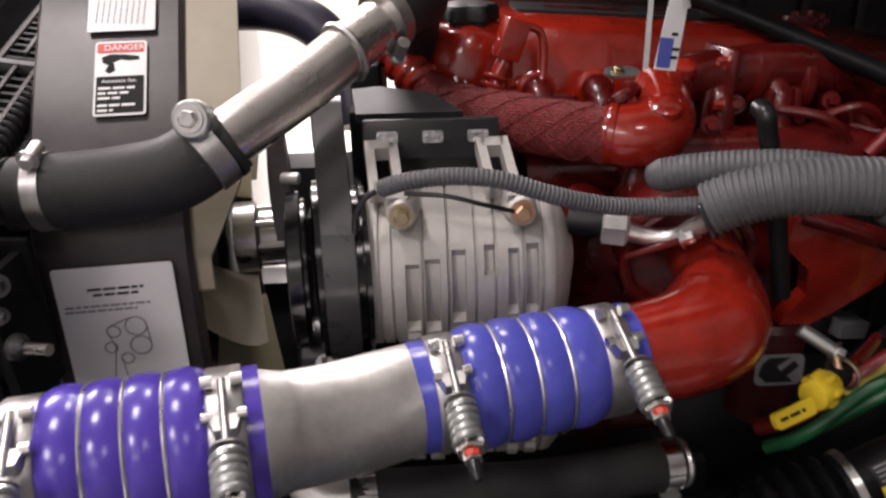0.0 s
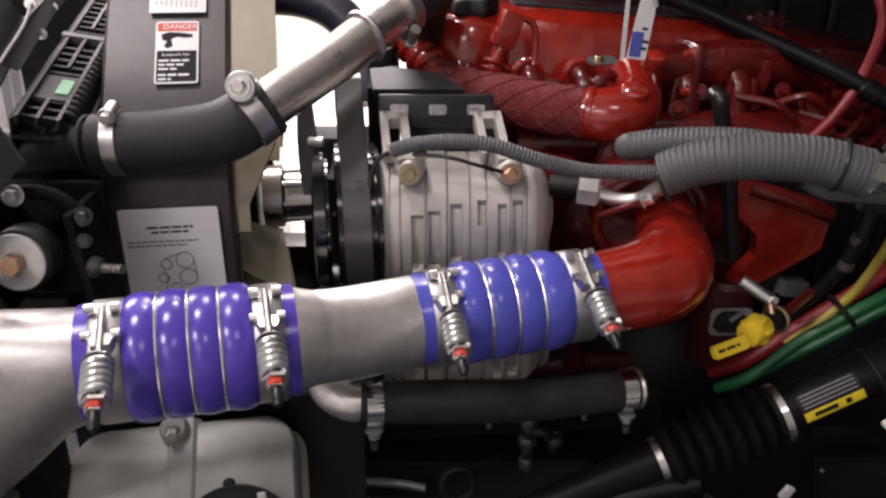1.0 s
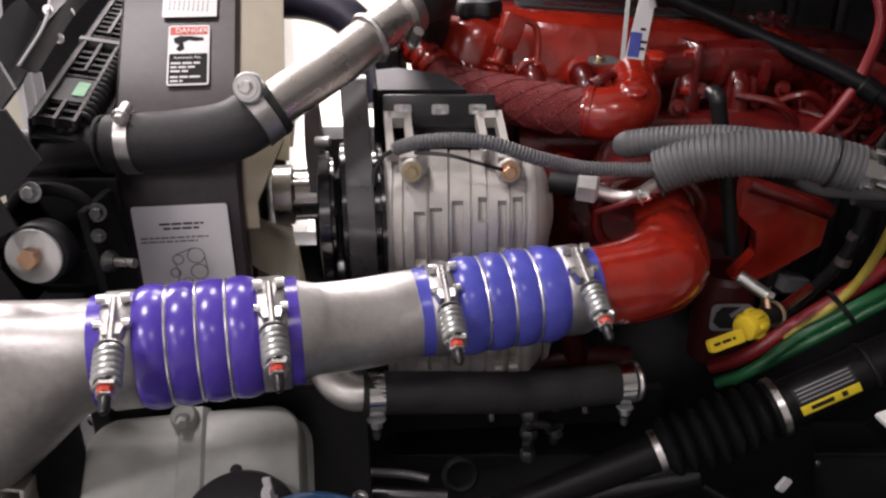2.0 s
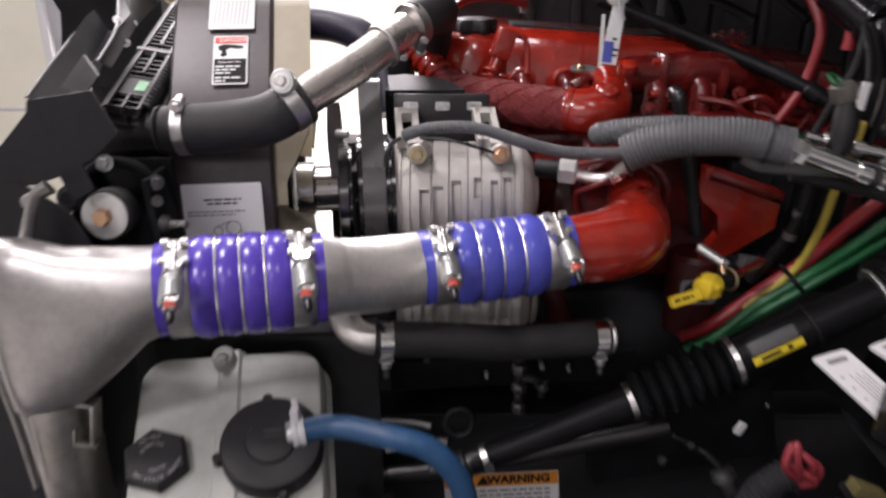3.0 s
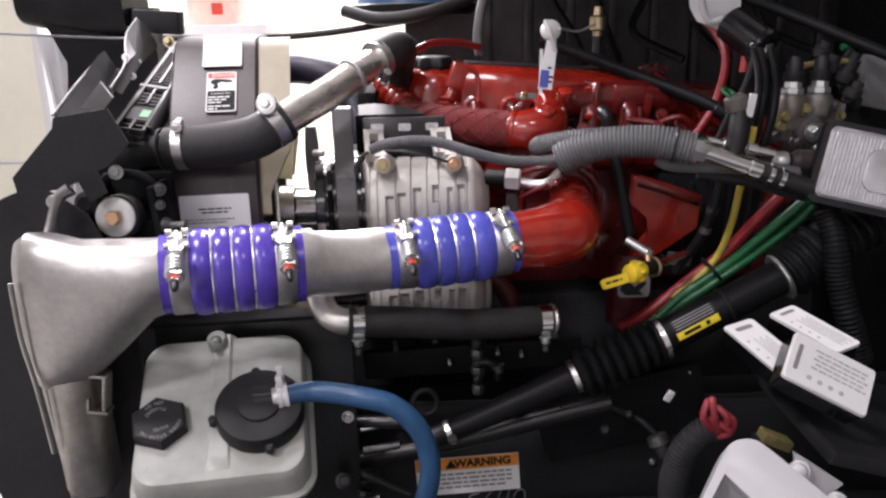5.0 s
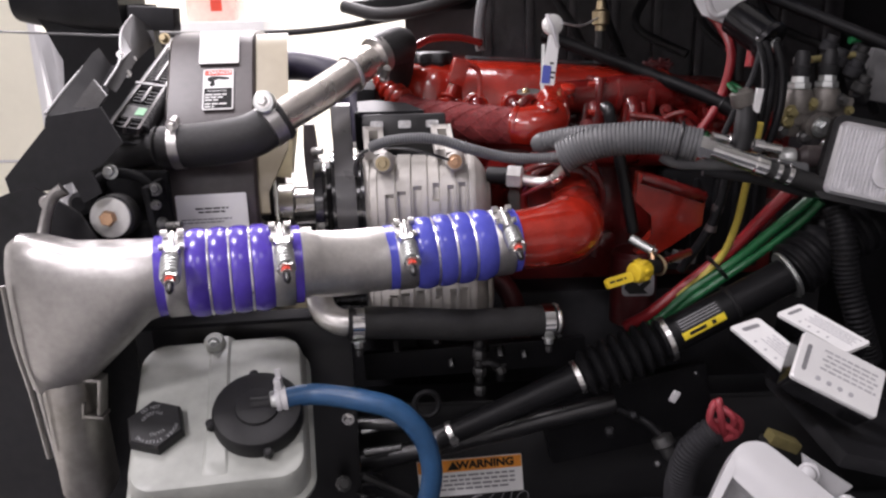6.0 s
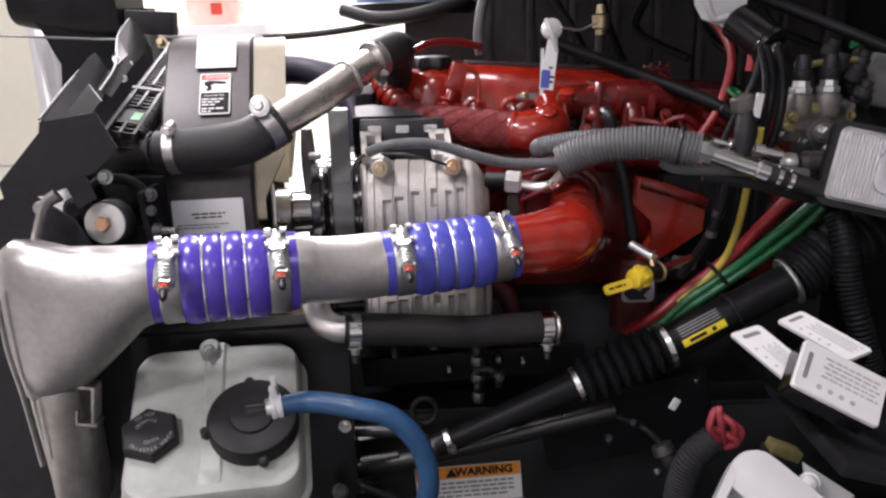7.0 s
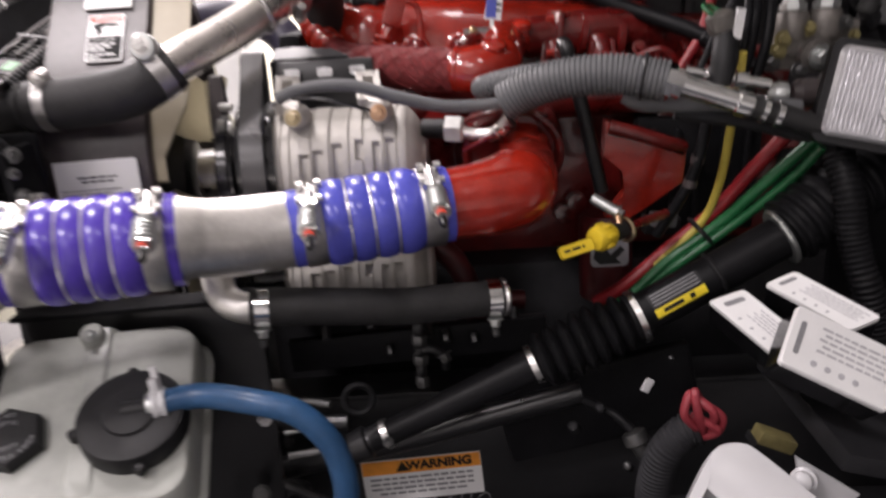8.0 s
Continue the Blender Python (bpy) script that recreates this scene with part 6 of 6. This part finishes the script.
part("stem", rod(V(0.765, 0.735, 1.17), V(0.788, 0.715, 1.140), 0.008, 12), ZINC, vblk)
for k, (x, y, z, mt) in enumerate(((0.805, 0.80, 1.305, DEEP), (0.83, 0.79, 1.285, DEEP), (0.85, 0.81, 1.31, RUBBER), (0.80, 0.83, 1.33, DEEP), (0.845, 0.78, 1.255, RUBBER))):
    part("rear_fitting", lathe(V(x, y, z), (0.3, -0.2, 0.9), [(0, 0.014), (0.004, 0.017), (0.020, 0.017), (0.022, 0.012), (0.034, 0.012)], 12), mt, vblk)
    part("hose_end", tube([V(x, y, z), V(x + 0.02, y + 0.02, z - 0.02), V(x + 0.05, y + 0.06, z - 0.01), V(x + 0.10, y + 0.11, z + 0.03 - 0.02 * k)], 0.010, 10), DEEP, vblk)
for x, z, mt in ((0.757, 1.318, OLIVE), (0.818, 1.322, OLIVE), (0.828, 1.352, GREEN)):
    part("colour_band", lathe(V(x, 0.80, z), (1, 0.1, 0.1), [(0, 0.007), (0.026, 0.007)], 14), mt, vblk)
can = thing("filter_canister", V(0.66, 0.84, 1.36), "black metal filter canister", "canister")
part("can", lathe(V(0.635, 0.89, 1.405), (0.6, -0.75, -0.62), [(0, 0.028), (0.006, 0.036), (0.085, 0.036), (0.09, 0.040), (0.10, 0.040), (0.104, 0.030), (0.106, 0.016)], 32), GLOSSBLK, can)
part("tip", hex_bolt(V(0.690, 0.822, 1.348), (0.6, -0.75, -0.62), 0.011, 0.014), ZINC, can)
cup = thing("white_bracket", V(0.61, 0.9, 1.39), "white painted pressed steel bracket", "bracket")
part("plate", slab([(-0.055, 0.11), (-0.05, 0.03), (-0.035, 0.0), (0.005, -0.018), (0.05, 0.018), (0.055, 0.11)], 0.006, face_frame(V(0.612, 0.905, 1.405), (-0.15, -1, 0.35))), WHITEP, cup, bevel=0.002)
part("rib", tube([V(0.572, 0.893, 1.49), V(0.585, 0.895, 1.43), V(0.60, 0.894, 1.405), V(0.625, 0.892, 1.41)], 0.007, 10), WHITEP, cup)
tagged(part("hood_rod", tube([V(0.64, 0.95, 1.47), V(0.697, 0.90, 1.441), V(0.80, 0.825, 1.388), V(0.894, 0.75, 1.337), V(0.96, 0.70, 1.30)], 0.011, 14), SHAFTBLK), "black hood support rod", "rod")
gp = thing("cowl_box", V(0.93, 0.84, 1.2), "grey plastic cowl box behind valve block", "box")
part("box", block((0.945, 0.85, 1.275), (0.12, 0.06, 0.10), (0, 12, -8)), GREYPL, gp, bevel=0.008)
bl2 = thing("blue_reservoir", V(0.83, 1.0, 1.44), "blue topped fluid bottle below hood", "bottle")
part("bottle", lathe(V(0.84, 1.0, 1.452), (0, 0, 1), [(0, 0.06), (0.01, 0.075), (0.05, 0.078)], 28), BLUEHOSE, bl2)

# ---- lamp, label blocks and white part ----
lamp = thing("work_lamp", V(0.80, 0.60, 1.10), "rectangular clear work lamp in black housing", "lamp")
LM = face_frame(V(0.823, 0.605, 1.140), V(-0.20, -1, 0.22), (0.16, 0, 1), -3)
part("housing", loft([[LM @ V(x, y, -0.10) for x, y in round_rect(0.14, 0.08, 0.02, 5)], [LM @ V(x, y, -0.02) for x, y in round_rect(0.222, 0.150, 0.016, 5)], [LM @ V(x, y, 0.006) for x, y in round_rect(0.222, 0.150, 0.016, 5)]]), CAPBLK, lamp)
lens = part("lens", loft([[LM @ V(x, y, 0.004) for x, y in round_rect(0.202, 0.128, 0.012, 5)], [LM @ V(x, y, 0.012) for x, y in round_rect(0.202, 0.128, 0.012, 5)], [LM @ V(x, y, 0.018) for x, y in round_rect(0.192, 0.118, 0.010, 5)]]), GLASS, lamp, "ribbed clear lens")
for k in range(30):
    part("flute", rod(LM @ V(-0.091 + 0.0063 * k, -0.054, 0.0176), LM @ V(-0.091 + 0.0063 * k, 0.054, 0.0176), 0.0026, 8), GLASS, lens)
part("step", loft([[LM @ V(x + 0.022, y, 0.017) for x, y in round_rect(0.112, 0.078, 0.022, 6)], [LM @ V(x + 0.022, y, 0.0225) for x, y in round_rect(0.108, 0.074, 0.022, 6)], [LM @ V(x + 0.022, y, 0.0245) for x, y in round_rect(0.092, 0.058, 0.018, 6)]]), GLASS, lens)


def label_block(tl, tr, bl, depth, label):
    tl, tr, bl = V(*tl), V(*tr), V(*bl)
    ex, ey = tr - tl, tl - bl
    n = ex.cross(ey).normalized()
    ob = thing("relay_box", tl + (tr - tl) / 2 + (bl - tl) / 2 - n * depth, label, "relay box", "label topped relay boxes")
    m = Matrix((ex.normalized(), n.cross(ex).normalized(), n)).transposed().to_4x4()
    m.translation = tl + ex / 2 - ey / 2
    w, h = ex.length, abs(ey.dot(n.cross(ex).normalized()))
    sk = ey.dot(ex.normalized()) / h
    sh = Matrix.Identity(4)
    sh[0][1] = sk
    m = m @ sh
    part("box", loft([[m @ V(x, y, -depth) for x, y in round_rect(w * 0.98, h * 0.98, 0.006, 3)], [m @ V(x, y, -0.004) for x, y in round_rect(w * 0.99, h * 0.99, 0.006, 3)]]), GLOSSBLK, ob)
    lid = part("lid", loft([[m @ V(x, y, -0.0045) for x, y in round_rect(w, h, 0.006, 4)], [m @ V(x, y, 0.001) for x, y in round_rect(w, h, 0.006, 4)], [m @ V(x, y, 0.003) for x, y in round_rect(w * 0.98, h * 0.97, 0.006, 4)]]), WHITE, ob, "white printed lid label")
    print_rows(m, [(0.10 * w, h * (0.30 - 0.095 * k), w * (0.66 - 0.08 * (k % 2))) for k in range(5)], h * 0.036, 0.0034, LIGHTINK, lid)
    part("slot", plate(m, w * 0.05, h * 0.55, 0.0006, 0.003, 0.003, -w * 0.40, 0), GREYINK, lid)
    for k in range(4):
        part("symbol", plate(m, h * 0.09, h * 0.09, 0.0005, 0.003, h * 0.04, -w * 0.22 + k * w * 0.13, -h * 0.30), LIGHTINK, lid)


label_block((0.628, 0.452, 0.904), (0.759, 0.430, 0.836), (0.577, 0.380, 0.859), 0.04, "black relay box with large white printed lid")
label_block((0.597, 0.562, 0.886), (0.687, 0.442, 0.816), (0.544, 0.556, 0.872), 0.05, "black relay box with narrow white lid")
label_block((0.664, 0.550, 0.914), (0.748, 0.462, 0.874), (0.618, 0.540, 0.901), 0.06, "rear black relay box with white lid")
tray = thing("relay_tray", V(0.75, 0.48, 0.7), "black plastic tray under relay boxes", "tray")
part("tray", block((0.86, 0.52, 0.66), (0.42, 0.26, 0.03), (6, 18, 6)), DEEP, tray, bevel=0.008)
part("lip", block((0.86, 0.65, 0.69), (0.42, 0.02, 0.06), (6, 18, 6)), DEEP, tray, bevel=0.006)
wp = thing("white_housing", V(0.55, 0.33, 0.60), "glossy white moulded plastic housing corner", "housing")
o = V(0.524, 0.38, 0.776)
e1, e2 = V(-0.09, -0.06, -0.076).normalized(), V(0.118, -0.08, -0.064).normalized()
n = e2.cross(e1).normalized()
n = n if n.z > 0 else -n
inn = (e1 + e2).normalized()
outer = [o + e1 * a + e2 * b for a, b in ((0.30, 0.039), (0.197, 0.023), (0.12, 0.010), (0.062, 0.001), (0.040, 0.002), (0.026, 0.009), (0.014, 0.024), (0.011, 0.043), (0.017, 0.10), (0.032, 0.214), (0.045, 0.30))]
inner = [o + e1 * a + e2 * b for a, b in ((0.30, 0.050), (0.197, 0.034), (0.13, 0.026), (0.097, 0.0222), (0.0925, 0.0215), (0.0915, 0.0225), (0.092, 0.026), (0.094, 0.037), (0.101, 0.075), (0.112, 0.131), (0.128, 0.217))]
outer, inner = smooth_path(outer, 4), smooth_path(inner, 4)
rows = [[a - n * 0.05, a - n * 0.008, a + (b - a) * 0.02 - n * 0.002, a + (b - a) * 0.08, b - (b - a) * 0.06, b - (b - a) * 0.01 - n * 0.002, b - n * 0.03] for a, b in zip(outer, inner)]
part("rim", loft(rows), WHITEP, wp, sharp=50)
part("recess", loft([[p - n * 0.03 for p in inner], [p - n * 0.12 + inn * 0.035 for p in inner]], caps=False), WHITEP, wp)
wq = thing("bulb_holder", V(0.70, 0.36, 0.70), "white panel with round bulb holders", "bulb holder")
part("panel", slab([(0.616, 0.740), (0.705, 0.677), (0.666, 0.640), (0.625, 0.690)], 0.005, pose(-0.012, 0.372, -0.012, 90, 0, 0)), WHITEP, wq, bevel=0.002)
for x, y, z in ((0.606, 0.350, 0.698), (0.666, 0.335, 0.646)):
    part("bulb", lathe(V(x + 0.012, y + 0.016, z - 0.004), (-0.5, -0.7, 0.35), [(0, 0.017), (0.012, 0.017), (0.014, 0.014), (0.028, 0.013), (0.032, 0.009), (0.034, 0.003)], 20), WHITEP, wq)
rw = thing("red_wire_bundle", V(0.51, 0.48, 0.72), "pink red wires in black sleeve", "wires")
for k, (x0, z0, x1, z1, x2, z2) in enumerate(((0.498, 0.766, 0.489, 0.738, 0.512, 0.706), (0.504, 0.770, 0.508, 0.738, 0.520, 0.702), (0.508, 0.758, 0.528, 0.742, 0.528, 0.700), (0.512, 0.752, 0.542, 0.732, 0.538, 0.698), (0.506, 0.730, 0.536, 0.712, 0.522, 0.694))):
    part("wire", tube([V(x0 + 0.012, 0.492, z0 - 0.02), V(x0, 0.476 - 0.003 * (k % 2), z0), V(x1, 0.468 - 0.003 * (k % 3), z1), V(x2, 0.480, z2), V(0.508, 0.498, 0.688)], 0.0064, 10), PINKWIRE, rw)
part("sleeve", corrugated([V(0.520, 0.496, 0.700), V(0.500, 0.50, 0.690), V(0.474, 0.505, 0.655), V(0.462, 0.515, 0.60), V(0.465, 0.53, 0.54), V(0.49, 0.55, 0.46)], 0.027, 0.007, 0.09, 22), DEEP, rw)
lows = thing("low_bracketry", V(0.40, 0.62, 0.60), "dark bracket with scattered steel bolts", "bracket")
part("bracket", block((0.42, 0.76, 0.60), (0.36, 0.03, 0.16), (0, -12, 0)), SHAFTBLK, lows, bevel=0.012)
for x, y, z, r, mt in ((0.40, 0.62, 0.665, 0.008, DEEP), (0.43, 0.55, 0.60, 0.008, BLACK), (0.36, 0.64, 0.62, 0.010, DEEP), (0.50, 0.58, 0.77, 0.004, BLACK)):
    part("bolt", lathe(V(x, y, z), (-0.3, -0.6, 0.6), [(0, r), (r * 1.4, r), (r * 1.9, r * 0.75), (r * 2.1, r * 0.3)], 14), mt, lows)
drain = thing("drain_fitting", V(0.106, 0.70, 0.68), "stack of dark steel hydraulic fittings below hose", "fitting")
for k, (z, r, h) in enumerate(((0.682, 0.012, 0.020), (0.706, 0.009, 0.016), (0.724, 0.014, 0.018), (0.744, 0.010, 0.014), (0.760, 0.014, 0.020), (0.782, 0.011, 0.020), (0.804, 0.014, 0.012))):
    part("hex" if k % 2 == 0 else "collar", lathe(V(0.106, 0.70, z), (0.03, 0, 1), [(0, r * 0.85), (h * 0.15, r), (h * 0.85, r), (h, r * 0.85)], 6 if k % 2 == 0 else 18), DULL if k % 2 == 0 else BLACK, drain)
part("side_arm", tube([V(0.106, 0.70, 0.752), V(0.130, 0.695, 0.754), V(0.146, 0.70, 0.735), V(0.148, 0.71, 0.71)], 0.008, 10), BLACK, drain)
part("side_nut", hex_bolt(V(0.146, 0.70, 0.742), (0.4, -0.3, -1), 0.010, 0.014), DULL, drain)
part("loop_line", torus(V(-0.001, 0.66, 0.685), (0.1, -1, 0.3), 0.024, 0.006, 30), SHAFTBLK, drain)
tagged(part("corrugated_hose", corrugated([V(0.765, 0.66, 1.06), V(0.772, 0.63, 1.0), V(0.782, 0.62, 0.93), V(0.80, 0.60, 0.86), V(0.83, 0.60, 0.78)], 0.024, 0.009, 0.12, 24), SHAFTBLK), "black corrugated hose beside relay boxes", "hose")
ol = thing("olive_relay", V(0.61, 0.43, 0.68), "small olive yellow relay below relay boxes", "relay")
part("case", block((0.611, 0.452, 0.702), (0.055, 0.03, 0.020), (0, 24, 0)), OLIVE, ol, bevel=0.003)
part("base", block((0.606, 0.456, 0.690), (0.058, 0.034, 0.012), (0, 24, 0)), CAPBLK, ol, bevel=0.002)
pl = thing("sender_plug", V(0.452, 0.60, 0.60), "dull grey sender plug with short stem", "sender")
part("body", lathe(V(0.446, 0.60, 0.636), (0.35, -0.35, -0.85), [(0, 0.010), (0.004, 0.020), (0.022, 0.021), (0.026, 0.014), (0.045, 0.012), (0.052, 0.008)], 20), DULL, pl)
part("boot", tube([V(0.446, 0.60, 0.636), V(0.42, 0.62, 0.655), V(0.38, 0.66, 0.66)], 0.008, 12), SHAFTBLK, pl)
tagged(part("wire_marker", block((0.469, 0.60, 0.7155), (0.014, 0.008, 0.024), (0, 28, 0)), WHITEP, None, bevel=0.003), "small pale plastic wire marker", "marker")
cyl = thing("air_cylinder", V(0.28, 0.62, 0.30), "dark grey cylinder with pale rim", "cylinder")
part("can", lathe(V(0.17, 0.64, 0.285), (1, -0.05, 0.15), [(0, 0.035), (0.01, 0.05), (0.10, 0.05)], 28), GREYBLK, cyl)
part("rim", torus(V(0.272, 0.635, 0.30), (1, -0.05, 0.15), 0.05, 0.004, 30), ZINC, cyl)

# ---- truck body behind ----
ribs = thing("firewall_ribs", V(0.8, 1.74, 0.9), "dark pressed ribs and cables on firewall", "panel ribs")
for k in range(9):
    part("rib", block((0.20 + 0.13 * k, 1.745, 1.35), (0.03, 0.03, 1.2)), FIREWALL, ribs, bevel=0.006)
for k in range(5):
    a = random.Random(500 + k)
    x = 0.35 + 0.16 * k
    part("cable", tube([V(x, 1.70, 1.7), V(x + a.uniform(-0.05, 0.05), 1.66, 1.5), V(x + a.uniform(-0.08, 0.1), 1.6, 1.38), V(x + a.uniform(0.0, 0.2), 1.5, 1.30)], 0.012, 10), CAPBLK, ribs)
part("clip", hex_bolt(V(0.85, 1.05, 1.30), (0, -1, 0.4), 0.010, 0.012), STEEL, ribs)
far_rail = thing("frame_rail", V(0.3, 1.64, 0.2), "black painted chassis rail on the far side", "frame rail")
part("web", block((0.30, 1.64, 0.44), (1.9, 0.012, 0.46)), BLACK, far_rail, bevel=0.002)
part("flange", block((0.30, 1.60, 0.676), (1.9, 0.09, 0.010)), BLACK, far_rail, bevel=0.002)
# Two panels added overhead, out of view, to shade the engine's right side.
structure("wall_overhead_shade", block((0.92, 1.39, 1.74), (1.78, 0.84, 0.05)), DEEP, "dull black unseen panel added overhead to shade the engine", "panel")
structure("trim_overhead_shade", block((1.02, 0.655, 1.74), (1.58, 0.20, 0.05)), DEEP, "dull black unseen strip added to widen the overhead shade", "panel")
structure("wall_firewall", block((0.95, 1.78, 1.25), (2.0, 0.05, 2.1)), FIREWALL, "dull black cab firewall behind engine", "firewall")
structure("wall_cowl_side", block((1.32, 1.15, 1.15), (0.05, 1.3, 1.7)), DEEP, "dull black cowl side wall", "panel")
# Dark sheet added so the low right of the bay falls into black.
structure("trim_lower", block((0.72, 0.62, 0.36), (0.95, 0.32, 0.03), (0, 0, 0)), DEEP, "dull black sheet added to keep the lower bay dark", "panel")
# Added below the engine to stop light bouncing off the pale floor.
structure("trim_belly", block((0.25, 1.25, 0.20), (2.1, 1.0, 0.03)), DEEP, "dull black sheet added under engine against floor bounce", "panel")
hood = thing("tilted_hood", V(-0.85, 1.5, 1.4), "dark soft edged hood panel tipped forward", "hood")
part("panel", loft([oval(V(-0.76 - 0.30 * f, 1.45 + 0.05 * f, 1.478 - 0.01 * f + 0.03 * f * f), 0.10, 0.085 - 0.02 * f, 3.0, 28) for f in (0, 0.2, 0.4, 0.6, 0.8, 1.0)]), SHAFTBLK, hood)
part("inner_frame", loft([[V(x, y, z) for x, y, z in ((a, 1.40, zt), (b, 1.40, zt), (b, 1.46, zt), (a, 1.46, zt))] for a, b, zt in ((-1.01, -0.70, 1.47), (-0.978, -0.70, 1.416), (-0.955, -0.70, 1.36), (-0.943, -0.70, 1.335), (-0.948, -0.70, 1.29), (-0.957, -0.72, 1.24), (-0.95, -0.74, 1.16))]), SHAFTBLK, hood, "black inner hood frame", bevel=0.01)
part("grille_back", block((-0.815, 1.485, 1.06), (0.23, 0.04, 0.64)), DEEP, hood, bevel=0.01)
panelw = thing("booth_panel", V(-2.6, 2.6, 0), "cream display panel in the hall", "panel")
part("panel", block((-2.90, 2.6, 1.2), (2.6, 0.05, 2.4)), WALL, panelw, bevel=0.01)
part("base_rail", block((-2.90, 2.565, 0.05), (2.56, 0.02, 0.10)), WHITEP, panelw, "pale base rail")
part("edge_post", block((-1.585, 2.6, 1.2), (0.03, 0.06, 2.42)), WHITEP, panelw, "pale edge post", bevel=0.004)
cur = thing("white_curtain", V(-1.45, 2.2, 0), "pale violet white cloth hanging beside panel", "curtain")
rows = []
for i in range(15):
    z = 1.40 - 0.1 * i
    rows.append([V(-1.40 + 0.012 * j + 0.02 * math.sin(i * 0.5), 2.2 + 0.02 * math.sin(j * 2.0 + i * 0.3), z) for j in range(10)] + [V(-1.40 + 0.012 * j + 0.02 * math.sin(i * 0.5), 2.215 + 0.02 * math.sin(j * 2.0 + i * 0.3), z) for j in range(9, -1, -1)])
part("cloth", loft(rows), WHITEP, cur)
tagged(part("strap", tube([V(-2.6, 2.575, 0.89), V(-1.8, 2.575, 0.885), V(-1.62, 2.57, 0.88), V(-1.0, 2.4, 0.85)], 0.006, 8), LIGHTINK), "grey strap stretched before panel", "strap", "straps")
tagged(part("stay_cable", tube([V(-1.56, 1.52, 1.440), V(-1.06, 1.33, 1.412), V(-0.86, 1.255, 1.402), V(-0.728, 1.205, 1.396), V(-0.62, 1.10, 1.40)], 0.0027, 8), GREYPL), "thin grey stay cable under tipped hood", "cable")
carton = thing("carton", V(-0.956, 3.0, 0), "pale red and white printed carton on shelf", "carton")
part("box", block((-0.956, 3.05, 1.56), (0.225, 0.2, 0.26)), mat("pink_card", (0.75, 0.52, 0.45), 0.6), carton, bevel=0.004)
part("print", plate(face_frame(V(-0.93, 2.949, 1.50), (0, -1, 0)), 0.05, 0.05, 0.001, 0.0, 0.002), REDINK, carton)
part("stand", block((-0.956, 3.1, 0.715), (0.5, 0.5, 1.43)), WHITE, carton, "white display plinth", bevel=0.004)
for k in range(3):
    tagged(part("floor_track", block((-1.45 - 0.14 * k, 1.7, 0.012), (0.05, 2.6, 0.024)), ALU, None, bevel=0.003), "aluminium floor track strip", "track", "floor tracks")
